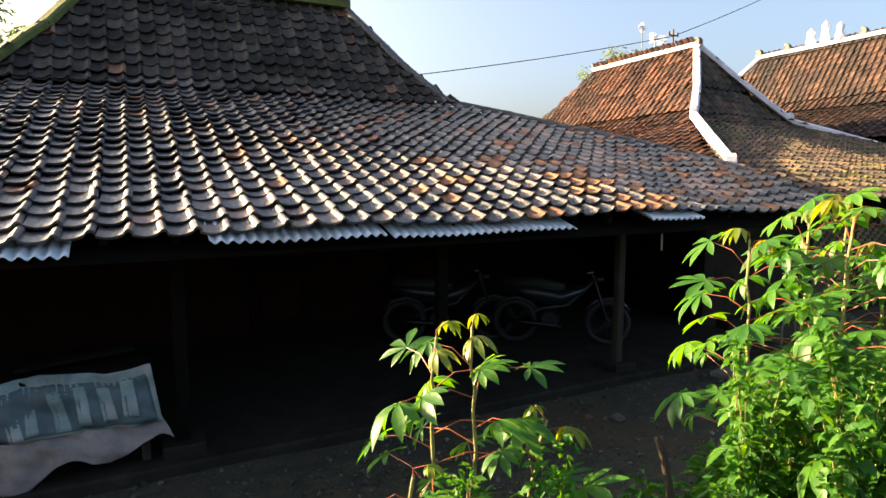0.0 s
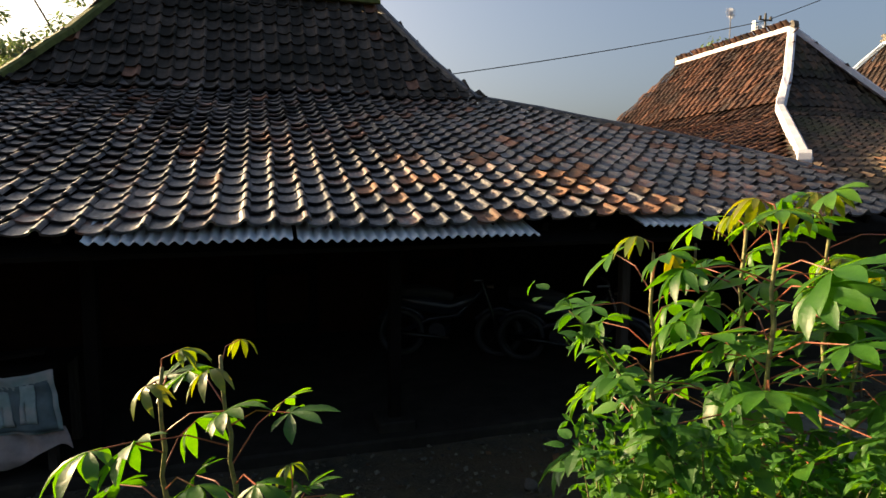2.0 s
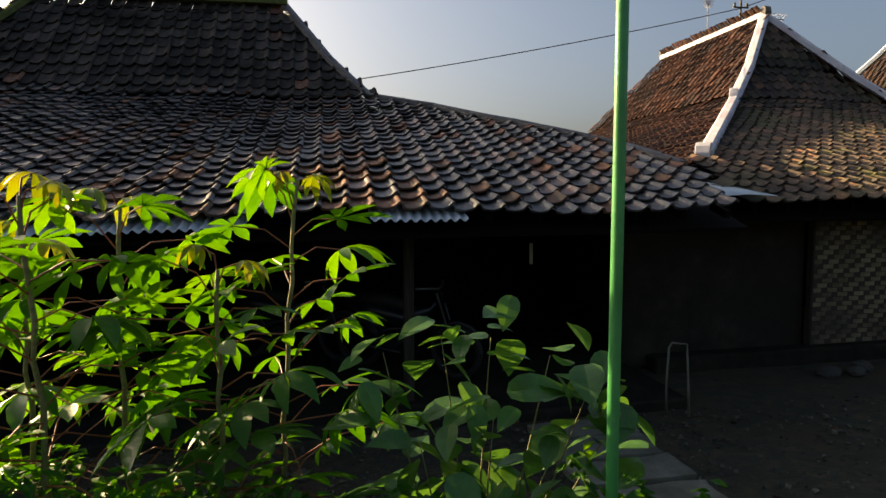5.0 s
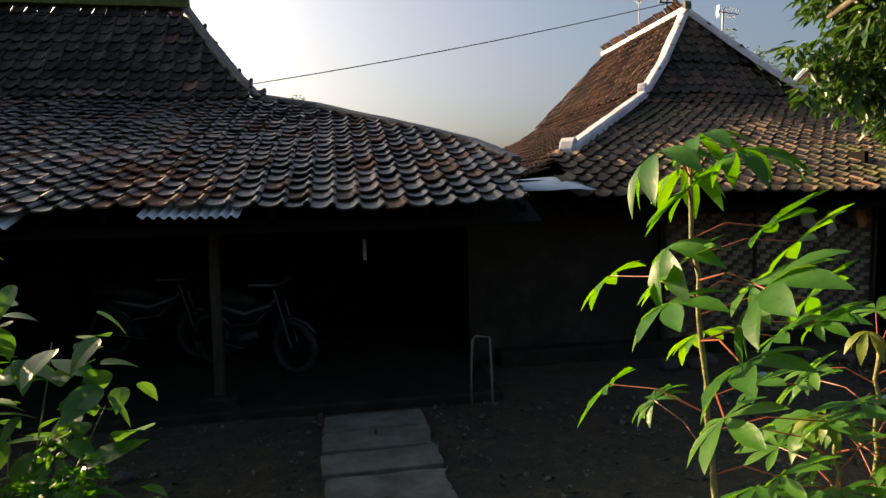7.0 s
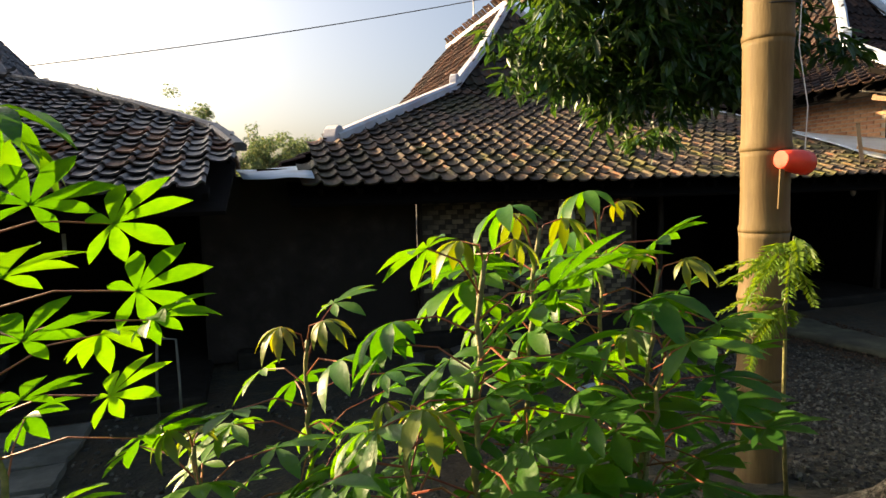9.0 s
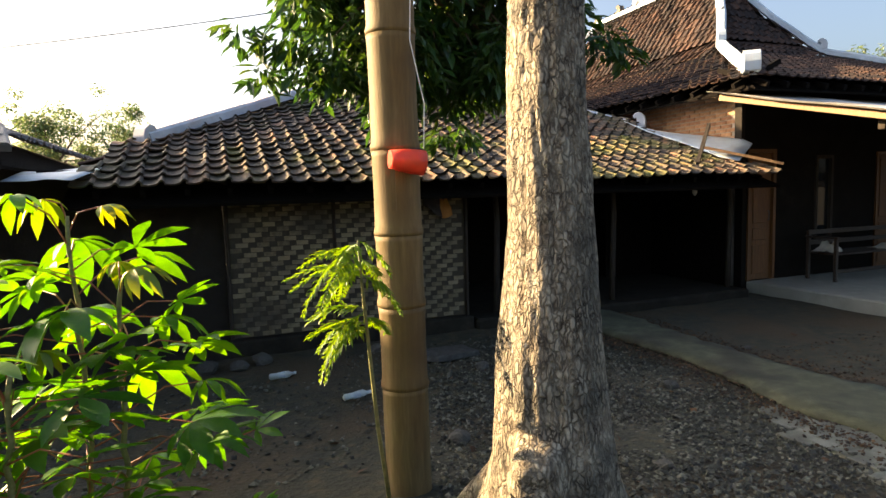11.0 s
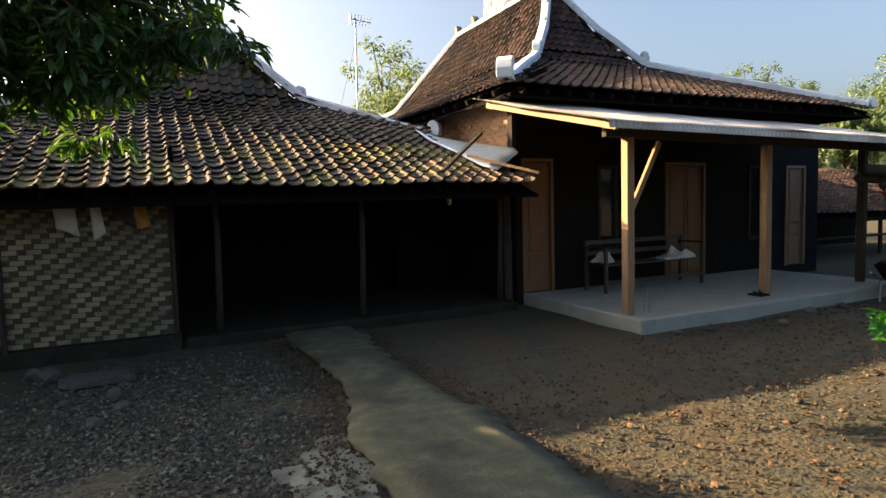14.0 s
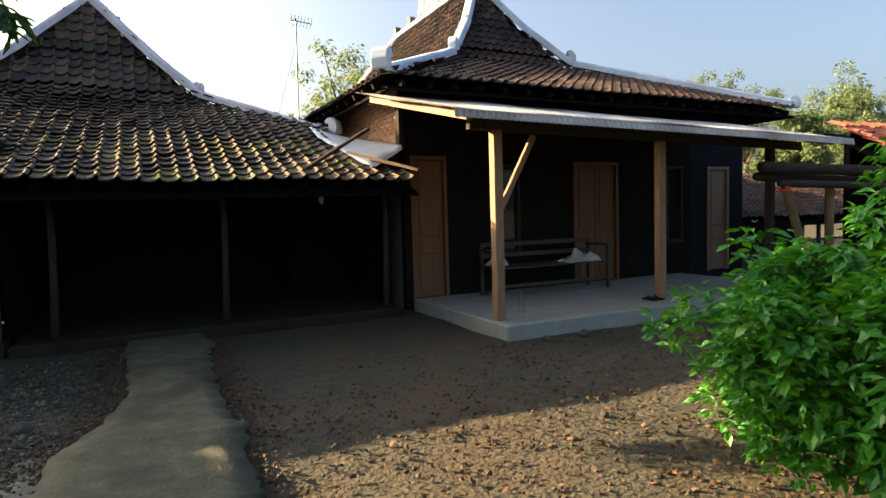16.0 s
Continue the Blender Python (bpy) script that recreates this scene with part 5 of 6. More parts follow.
def hedge():
    t = thing("hedge_bush", "dense bright green leafy bush at the yard edge", "bush")
    rnd = random.Random(9)
    c0 = Vector((17.42, 0.42, 0.0))
    cl = []
    for i in range(260):
        a, e = rnd.uniform(0, 2 * math.pi), rnd.uniform(0.0, 1.3)
        r = 0.84 + 0.34 * noise.noise(Vector((math.cos(a) * 2.6, math.sin(a) * 2.6, e * 2.6))) + rnd.uniform(-0.12, 0.14) * rnd.random()
        out = (0.72 + 0.36 * math.sin(min(1.57, 1.9 * e))) * math.sqrt(math.cos(e))
        p = c0 + Vector((0.92 * r * math.cos(a) * out, 0.9 * r * math.sin(a) * out, 0.2 + 1.02 * r * math.sin(e)))
        cl.append((p, 0.14))
    for i in range(70):
        cl.append((c0 + Vector((rnd.uniform(-0.6, 0.6), rnd.uniform(-0.55, 0.55), rnd.uniform(0.3, 1.0))), 0.16))
    for p in ((17.5, 0.5, 1.3), (17.56, 0.5, 1.42), (17.6, 0.5, 1.55), (17.62, 0.5, 1.68), (17.8, 0.7, 1.35)):
        cl.append((Vector(p), 0.12))
    for i in range(26):
        a, e = rnd.uniform(0, 2 * math.pi), rnd.uniform(0.35, 1.35)
        d = Vector((math.cos(a) * math.cos(e), math.sin(a) * math.cos(e), math.sin(e)))
        for k in range(3):
            cl.append((c0 + Vector((0, 0, 0.2)) + Vector((d.x * 0.95, d.y * 0.9, d.z)) * (0.88 + 0.09 * k), 0.085 - 0.02 * k))
    g = foliage(cl, 38, 0.088, 0.047, 10, 0.05)
    tagged(raw("foliage", g, BUSH_LEAF, t), kind="stuff")
    for i in range(12):
        a = i * 0.53
        q = c0 + Vector((0.6 * math.cos(a), 0.55 * math.sin(a), 0.8))
        shape("branch", Geo().tube([c0 + Vector((0.08 * math.cos(a), 0.08 * math.sin(a), -0.03)), c0.lerp(q, 0.5) + Vector((0, 0, 0.15)), q], [0.02, 0.013, 0.006], 6), LIMB, t, smooth=True)


hedge()


def mango_tree():
    t = thing("mango_tree", "old mango tree with furrowed pale bark and flared roots", "tree")
    x0, y0 = 10.815, 1.645
    g = Geo()
    zs = [0.1 + 0.02 * i for i in range(150)] + [3.3, 3.8, 4.2]
    n = 110
    for z in zs:
        flare = 0.32 * math.exp(-(max(z, 0.42) - 0.42) / 0.17)
        r = lerp([(0, 0.225), (0.82, 0.212), (1.18, 0.192), (1.64, 0.16), (2.1, 0.15), (2.6, 0.138), (4.2, 0.12)], z) + flare * 0.4
        lean_x = lerp([(0, -0.03), (1.18, -0.035), (1.6, 0.0), (2.1, 0.02), (2.6, 0.043), (4.2, 0.07)], z)
        lean_y = lerp([(0, -0.1), (0.8, -0.1), (1.18, -0.08), (1.6, -0.04), (2.1, 0.01), (2.6, 0.05), (4.2, 0.09)], z)
        for j in range(n):
            a = 2 * math.pi * j / n
            lobes = 1 + flare * 1.1 * math.cos(a * 5 + 0.6) + 0.05 * noise.noise(Vector((math.cos(a) * 2.4, math.sin(a) * 2.4, z * 1.3)))
            q = Vector((math.cos(a) * 4.5, math.sin(a) * 4.5, z * 2.2))
            fur = -0.009 * max(0.0, 1 - 4 * abs(noise.noise(q))) + 0.004 * noise.noise(Vector((math.cos(a) * 12, math.sin(a) * 12, z * 12)))
            knot = 0.1 * math.exp(-((z - 0.82) / 0.09) ** 4 - ((a - 3.95) / 0.34) ** 4) - 0.045 * math.exp(-((z - 0.8) / 0.02) ** 2 - ((a - 3.95) / 0.2) ** 2) - 0.07 * math.exp(-((z - 0.6) / 0.08) ** 2 - ((a - 3.6) / 0.2) ** 2)
            g.v.append((x0 + lean_x + (r * lobes + fur + knot) * math.cos(a), y0 + lean_y + (r * lobes + fur + knot) * math.sin(a), z))
    for i in range(len(zs) - 1):
        for j in range(n):
            g.f.append((i * n + j, i * n + (j + 1) % n, (i + 1) * n + (j + 1) % n, (i + 1) * n + j))
    g.f.append(tuple(range((len(zs) - 1) * n, len(zs) * n)))
    shape("trunk", g, BARK, t, smooth=True)
    for a, ln in ((3.6, 0.55), (4.5, 0.5), (5.6, 0.5), (0.3, 0.45), (2.2, 0.5)):
        d = Vector((math.cos(a), math.sin(a), 0))
        pts = [Vector((x0, y0, 0.62)) + d * 0.16, Vector((x0, y0, 0.45)) + d * 0.32, Vector((x0, y0, 0.36)) + d * (ln * 0.85), Vector((x0, y0, 0.26)) + d * (ln + 0.15)]
        shape("root", Geo().tube(pts, [0.09, 0.08, 0.06, 0.03], 10, wob=0.3), BARK, t, smooth=True)
    limbs = [[(10.86, 1.64, 3.3), (10.9, 2.6, 3.75), (11.1, 3.9, 3.7), (11.3, 4.9, 3.4)], [(11.0, 3.3, 3.78), (11.9, 4.2, 3.7), (12.7, 4.7, 3.2)], [(10.95, 3.0, 3.78), (10.4, 4.0, 3.8), (10.2, 4.9, 3.4)],
             [(11.1, 3.9, 3.7), (11.8, 5.0, 3.3), (12.1, 5.6, 2.8)], [(10.86, 1.63, 4.1), (10.9, 1.7, 5.0)], [(10.86, 1.64, 3.9), (11.3, 3.2, 4.6), (11.6, 4.9, 4.7)]]
    for pts in limbs:
        shape("limb", Geo().tube([Vector(pts[0]).lerp(Vector(pts[-1]), 0) if i == 0 else Vector(p) for i, p in enumerate(pts)], [0.075 - 0.055 * i / (len(pts) - 1) for i in range(len(pts))], 8, wob=0.15), LIMB, t, smooth=True)
    rnd = random.Random(12)
    cl = []
    while len(cl) < 250:
        d = Vector((rnd.uniform(-1, 1), rnd.uniform(-1, 1), rnd.uniform(-1, 1)))
        if d.length > 1:
            continue
        p = Vector((11.55 + 1.55 * d.x, 4.9 + 0.65 * d.y, 3.6 + 1.2 * d.z))
        floor_z = 2.3 + 0.35 * noise.noise(Vector((p.x * 1.4, p.y * 1.4, 2))) + 0.25 * max(0, abs(p.x - 11.5) - 0.8)
        if p.z > floor_z and noise.noise(p * 1.3) > -0.33:
            cl.append((p, 0.2))
    cl += [((13.1, 4.4, 3.1), 0.18), ((12.9, 4.5, 3.2), 0.2), ((13.25, 4.35, 3.0), 0.12), ((12.2, 5.6, 2.35), 0.14), ((10.1, 4.95, 2.75), 0.16), ((11.9, 5.6, 2.3), 0.14), ((9.95, 4.9, 3.1), 0.18)]
    tagged(raw("foliage", foliage(cl, 40, 0.19, 0.06, 13, 0.4), MANGO_LEAF, t), kind="stuff")
    twigs = Geo()
    for c, r in cl[::3]:
        c = Vector(c)
        hub = Vector((11.4, 4.6, 3.6))
        w = Geo().tube([c, c.lerp(hub, 0.3) + Vector((0, 0, 0.08)), c.lerp(hub, 0.6)], [0.004, 0.007, 0.01], 4)
        twigs.add(w.v, w.f)
    tagged(raw("twig_bundle", twigs, LIMB, t), kind="stuff")


mango_tree()


def far_tree(x, y, h, crown, seed, label):
    t = thing("far_tree", label, "tree", "trees behind the houses")
    rnd = random.Random(seed)
    shape("trunk", Geo().tube([(x, y, -0.1), (x + 0.2, y, h * 0.4), (x, y, h * 0.75)], [0.22, 0.16, 0.07], 8), LIMB, t, smooth=True)
    cl = []
    for i in range(75):
        d = Vector((rnd.gauss(0, 0.45), rnd.gauss(0, 0.45), rnd.gauss(0, 0.42)))
        cl.append((Vector((x, y, h * 0.76)) + Vector((d.x * crown, d.y * crown, d.z * h * 0.42)), crown * 0.2))
    for i in range(0, 75, 6):
        shape("limb", Geo().tube([(x + 0.1, y, h * 0.5), Vector((x, y, h * 0.6)).lerp(Vector(cl[i][0]), 0.5), cl[i][0]], [0.08, 0.05, 0.02], 5), LIMB, t, smooth=True)
    tagged(raw("crown", foliage(cl, 90, 0.22, 0.11, seed, 0.2), FAR_LEAF, t), kind="stuff")


for i, (x, y, h, c) in enumerate(((22.6, 25, 7.4, 2.6), (46, 25, 8.4, 2.6), (50, 25.5, 8.2, 2.6), (55.5, 25, 7.0, 2.4), (60, 25, 7.8, 2.4), (37, 13.5, 4.6, 1.6),
                                  (-3.6, 25, 7.6, 2.6), (-6.0, 24, 7.0, 2.2), (5.0, 40, 6.4, 2.6), (8.5, 42, 5.6, 2.4), (1.0, 40, 7.0, 2.6), (47, 17, 7.0, 2.6), (31.5, 14.5, 4.6, 1.8), (12, 45, 5.4, 2.6), (40, 9, 5.0, 2.0))):
    far_tree(x, y, h, c, 50 + i, "distant leafy village tree in morning haze")


# ---- poles, wires and aerials ----
t = thing("bamboo_pole", "thick dry bamboo pole standing in the yard", "pole")
px, py = 10.555, 2.66
pz = gz(px, py)
segs = [pz - 0.02, 0.75, 1.18, 1.55, 1.98, 2.55, 3.2, 3.9, 4.6]
for a, b in zip(segs, segs[1:]):
    la, lb = 0.006 * a, 0.006 * b
    shape("culm", Geo().tube([(px - la, py, a), (px - la, py, a + 0.02), (px - la, py, a + 0.05), ((2 * px - la - lb) / 2, py, (a + b) / 2), (px - lb, py, b - 0.03), (px - lb, py, b)],
                             [0.127, 0.129, 0.122, 0.12, 0.122, 0.126], 24), BAMBOO, t, smooth=True)
for z in (1.98, 2.72, 2.76):
    ring = [(px + 0.131 * math.cos(k * math.pi / 8), py + 0.131 * math.sin(k * math.pi / 8), z + 0.004 * math.sin(k)) for k in range(17)]
    shape("binding_wire", Geo().tube(ring, 0.004, 5), WIRE, t)
t = thing("plastic_scoop", "red plastic scoop tied to the bamboo pole", "scoop")
g = Geo()
rings = [(0.0, 0.045), (0.05, 0.055), (0.12, 0.062), (0.17, 0.062)]
g.tube([(px - 0.09 + d, py - 0.17, 1.93 - d * 0.12) for d, r in rings], [r for d, r in rings], 14, cap=False)
sc = shape("cup", g, REDPLASTIC, t, smooth=True)
sc.modifiers.new("thick", "SOLIDIFY").thickness = 0.004
shape("bottom", Geo().tube([(px - 0.09, py - 0.17, 1.93), (px - 0.086, py - 0.17, 1.93)], 0.045, 14), REDPLASTIC, t)
shape("handle", Geo().beam((px - 0.08, py - 0.172, 1.9), (px - 0.075, py - 0.16, 1.68), 0.022, 0.012), BAMBOO, t, "pale wooden handle")
shape("tie_wire", Geo().tube([(px + 0.09, py - 0.15, 1.98), (px + 0.1, py - 0.15, 2.2), (px + 0.04, py - 0.14, 2.5), (px + 0.05, py - 0.14, 2.75)], 0.003, 5), WHITE, t)
t = thing("green_pole", "thin green painted pole beside the bed", "pole")
shape("pipe", Geo().tube([(4.9, 2.12, gz(4.9, 2.12)), (4.9, 2.12, 1.3), (4.91, 2.12, 2.2), (4.92, 2.12, 3.4)], 0.017, 12), GREENPOLE, t, smooth=True)
t = thing("overhead_cable", "thin black overhead cable between the houses", "cable")
for a, b, s in (((3.4, 13.3, 4.2), (13.5, 13.2, 6.22), 0.1), ((13.5, 13.2, 6.22), (32.0, 16.0, 14.5), 0.4)):
    a, b = Vector(a), Vector(b)
    shape("span", Geo().tube([a.lerp(b, i / 20) - Vector((0, 0, s * 4 * (i / 20) * (1 - i / 20))) for i in range(21)], 0.011, 5), WIRE, t)
t = thing("roof_aerial", "small dark T-shaped aerial post on the ridge", "antenna")
shape("mast", Geo().tube([(13.5, 13.2, 5.85), (13.5, 13.2, 6.4)], 0.025, 8), WIRE, t)
shape("crossbar", Geo().tube([(13.3, 13.2, 6.24), (13.7, 13.2, 6.24)], 0.018, 6), WIRE, t)
for x in (13.34, 13.5, 13.66):
    shape("insulator", Geo().tube([(x, 13.2, 6.25), (x, 13.2, 6.33)], 0.03, 8), WIRE, t)
t = thing("dish_aerial", "small whitish grid aerial on a thin mast", "antenna")
shape("mast", Geo().tube([(13.35, 14.2, 5.85), (13.35, 14.2, 6.62)], 0.014, 6), METAL, t)
for k in range(10):
    a = k * math.pi / 10
    shape("rod", Geo().tube([(13.35 - 0.15 * math.cos(a), 14.2, 6.66 - 0.15 * math.sin(a)), (13.35 + 0.15 * math.cos(a), 14.2, 6.66 + 0.15 * math.sin(a))], 0.008, 5), WHITE, t)
t = thing("tv_aerial", "tall television aerial on a thin steel mast", "antenna")
shape("mast", Geo().tube([(19.0, 19.2, 0.0), (19.02, 19.2, 5.0), (19.05, 19.2, 8.05)], 0.03, 8), METAL, t)
shape("boom", Geo().tube([(18.85, 19.2, 8.0), (19.6, 19.15, 7.92)], 0.016, 6), METAL, t)
for k in range(7):
    x = 18.9 + k * 0.11
    shape("element", Geo().tube([(x, 19.0, 8.0 - 0.01 * k + 0.12), (x, 19.4, 8.0 - 0.01 * k - 0.12)], 0.01, 5), METAL, t)
shape("guy_wire", Geo().tube([(19.02, 19.2, 7.2), (18.2, 19.0, 4.4)], 0.006, 4), WIRE, t)
shape("reflector", Geo().beam((18.86, 19.2, 7.82), (18.86, 19.2, 8.2), 0.02, 0.16), METAL, t)


# ---- things in and before the old house ----
def draped(name, x0, x1, zt, zb, y, mat, parent, seed, skew=0.0, ragged=0.05, nx=34, nz=10, off=0.0, lean=0.0, top=0.0, crumple=1.0):
    g = Geo()
    for j in range(nz + 1):
        for i in range(nx + 1):
            s, r = i / nx, j / nz
            x = x0 + (x1 - x0) * s + 0.03 * r * math.sin(s * 9) + lean * r
            zu = zt + top * noise.noise(Vector((x * 2.3, seed, 8)))
            low = zb + ragged * noise.noise(Vector((x * 3.1, seed, 0))) + skew * s
            z = zu + (low - zu) * r
            yy = y - off - 0.05 * r + 0.035 * (crumple - 1) * noise.noise(Vector((x * 9 + z * 5, z * 8, seed))) + 0.06 * noise.noise(Vector((x * 4.0, z * 3.0, seed))) + 0.02 * noise.noise(Vector((x * 14, z * 4, seed)))
            g.v.append((x, yy, z))
    for j in range(nz):
        for i in range(nx):
            g.f.append((j * (nx + 1) + i, j * (nx + 1) + i + 1, (j + 1) * (nx + 1) + i + 1, (j + 1) * (nx + 1) + i))
    ob = raw(name, g, mat, parent, smooth=True)
    ob.modifiers.new("thick", "SOLIDIFY").thickness = 0.004
    return ob


t = thing("covered_bench", "low wooden stand draped with a faded printed tarpaulin", "stand")
shape("stand_top", Geo().box(-1.9, 0.06, 5.78, 6.5, 0.78, 0.83), DECK, t, bevel=0.008)
for x in (-1.8, -0.9, 0.0):
    for y in (5.85, 6.42):
        shape("leg", Geo().box(x - 0.03, x + 0.03, y - 0.03, y + 0.03, 0.05, 0.78), OLDWOOD, t)
up = draped("tarp_cover", -1.9, 0.06, 0.83, 0.42, 5.74, TARP_A, t, 4.2, ragged=0.05, nx=60, nz=16, lean=0.05, top=0.06, crumple=2.2)
draped("tarp_hem", -1.9, 0.12, 0.43, 0.15, 5.705, TARP_B, t, 5.3, skew=0.05, ragged=0.2, nx=70, nz=14, lean=0.06, crumple=2.4)
draped("tarp_print", -1.5, 0.03, 0.76, 0.44, 5.74, TARP_INK, up, 4.2, ragged=0.06, nx=46, nz=12, off=0.009, lean=0.05, top=0.06, crumple=2.2)
for k, (x, w, z0, z1) in enumerate(((-0.98, 0.05, 0.45, 0.7), (-0.86, 0.06, 0.44, 0.66), (-0.74, 0.05, 0.46, 0.68), (-0.6, 0.07, 0.45, 0.72), (-0.44, 0.06, 0.47, 0.74), (-0.3, 0.07, 0.48, 0.72), (-0.15, 0.08, 0.5, 0.75), (-1.2, 0.08, 0.5, 0.6), (-1.45, 0.1, 0.46, 0.66))):
    draped("tarp_print", x, x + w + 0.01, z1, z0, 5.74, TARP_A, up, 4.2, ragged=0.06, nx=5, nz=10, off=0.016, lean=(0.03, 0.045, 0.02, 0.05)[k % 4], top=0.05, crumple=2.2)
shape("loose_board", Geo().beam((-0.8, 5.9, 0.88), (-0.05, 6.0, 0.93), 0.14, 0.025), DECK, t)


def motorcycle(m, label):
    t = thing("motorcycle", label, "motorcycle")

    def P(x, y, z):
        return m @ Vector((x, y, z))

    for x in (-0.6, 0.6):
        ring = [P(x + 0.26 * math.cos(a), 0, 0.28 + 0.26 * math.sin(a)) for a in [k * math.pi / 12 for k in range(25)]]
        w = shape("tyre", Geo().tube(ring, 0.04, 8, cap=False), BLACK, t, smooth=True)
        shape("rim", Geo().tube([P(x + 0.21 * math.cos(a), 0, 0.28 + 0.21 * math.sin(a)) for a in [k * math.pi / 12 for k in range(25)]], 0.012, 6, cap=False), CHROME, w)
        shape("hub", Geo().tube([P(x, -0.06, 0.28), P(x, 0.06, 0.28)], 0.05, 10), BIKE, w)
        for k in range(8):
            a = k * math.pi / 4
            shape("spoke", Geo().tube([P(x, 0, 0.28), P(x + 0.2 * math.cos(a), 0, 0.28 + 0.2 * math.sin(a))], 0.003, 4), CHROME, w)
        shape("mudguard", Geo().tube([P(x + 0.32 * math.cos(a), 0, 0.28 + 0.32 * math.sin(a)) for a in (0.5, 1.0, 1.5, 2.1, 2.6)], 0.03, 6), BIKE, t, smooth=True)
    shape("frame", Geo().tube([P(0.42, 0, 0.85), P(0.1, 0, 0.5), P(-0.25, 0, 0.45), P(-0.6, 0, 0.28)], 0.03, 8), BIKE, t, smooth=True)
    shape("body", Geo().tube([P(0.3, 0, 0.72), P(0.0, 0, 0.6), P(-0.35, 0, 0.66), P(-0.75, 0, 0.74)], [0.05, 0.1, 0.13, 0.05], 10), BIKE, t, smooth=True)
    shape("engine", Geo().tube([P(-0.15, -0.12, 0.32), P(-0.1, 0.12, 0.32)], 0.11, 10), BIKE, t)
    shape("seat", Geo().tube([P(0.05, 0, 0.73), P(-0.3, 0, 0.78), P(-0.75, 0, 0.82)], [0.06, 0.1, 0.07], 10), BLACK, t, smooth=True)
    for y in (-0.06, 0.06):
        shape("fork", Geo().tube([P(0.4, y, 0.9), P(0.6, y, 0.28)], 0.018, 8), CHROME, t)
    shape("handlebar", Geo().tube([P(0.3, -0.33, 0.98), P(0.38, -0.15, 0.96), P(0.4, 0, 0.94), P(0.38, 0.15, 0.96), P(0.3, 0.33, 0.98)], 0.014, 8), METAL, t, smooth=True)
    shape("headlight", Geo().tube([P(0.46, 0, 0.86), P(0.54, 0, 0.86)], [0.05, 0.075], 12), CHROME, t)
    shape("exhaust", Geo().tube([P(0.0, -0.14, 0.24), P(-0.7, -0.16, 0.32)], [0.02, 0.045], 10), CHROME, t, smooth=True)


motorcycle(pose(4.95, 7.1, 0.075, 0, 0, -35), "old dark motorcycle parked on the veranda")
motorcycle(pose(3.7, 7.9, 0.075, 0, 0, -20), "second dark motorcycle parked deep in the veranda")

t = thing("iron_frame", "bent pale iron rod frame leaning by the wall", "frame")
shape("rod", Geo().tube([(7.1, 5.45, 0.0), (7.1, 5.46, 0.3), (7.12, 5.46, 0.62), (7.15, 5.46, 0.66), (7.27, 5.42, 0.65), (7.28, 5.4, 0.3), (7.28, 5.38, 0.0)], 0.011, 8), SLAB, t, smooth=True)
t = thing("hanging_tag", "small pale strip hanging in the veranda", "strip")
shape("strip", Geo().box(6.2, 6.235, 6.6, 6.605, 1.28, 1.5), WHITECLOTH, t)
t = thing("broken_block", "small pale concrete block on the soil", "block")
shape("block", Geo().box(4.12, 4.32, 3.88, 3.98, gz(4.2, 3.93), gz(4.2, 3.93) + 0.09), WHITE, t, bevel=0.01)


# ---- woven bamboo wall ----
def bamboo_wall():
    w = thing("bamboo_wall", "woven bamboo panel wall with a diagonal pattern", "wall")
    shape("backing", Geo().box(9.75, 12.68, 6.8, 6.83, 0.165, 1.97), STRIP_B, w, "dark bamboo skin weave")
    for x in (9.77, 10.97, 12.67):
        shape("upright", Geo().tube([(x, 6.775, 0.16), (x + 0.01, 6.775, 1.95)], 0.022, 8), OLDWOOD, w)
    shape("short_post", Geo().tube([(10.98, 6.7, 0.05), (10.96, 6.7, 0.75)], 0.028, 8), OLDWOOD, w)
    sw, sh = 0.135, 0.05
    gq = Geo().add([(-sw / 2, 0, -sh / 2), (-sw * 0.2, -0.01, -sh / 2), (sw * 0.2, -0.01, -sh / 2), (sw / 2, 0, -sh / 2), (-sw / 2, 0, sh / 2), (-sw * 0.2, -0.01, sh / 2), (sw * 0.2, -0.01, sh / 2), (sw / 2, 0, sh / 2)],
                   [(0, 1, 5, 4), (1, 2, 6, 5), (2, 3, 7, 6)])
    me = bpy.data.meshes.new("strip")
    me.from_pydata(gq.v, [], gq.f)
    me.materials.append(STRIP_A)
    rnd = random.Random(8)
    joined = Geo()
    cells = []
    for r in range(31):
        z = 0.2 + r * 0.057
        for c in range(-10, 14):
            x = 10.16 + c * 0.225 + r * 0.075
            if 9.82 < x < 12.62:
                cells.append((x + rnd.uniform(-0.008, 0.008), z))
    near = sorted(cells, key=lambda q: -q[0])[:300]
    for x, z in cells:
        m = pose(x, 6.797 - 0.002, z, 0, rnd.uniform(-2, 2), 0)
        if (x, z) in near:
            o = new("strip", me)
            o.parent = w
            o.matrix_basis = m
        else:
            joined.add([m @ Vector(p) for p in gq.v], gq.f)
    tagged(raw("strips", joined, STRIP_J, w), kind="stuff")


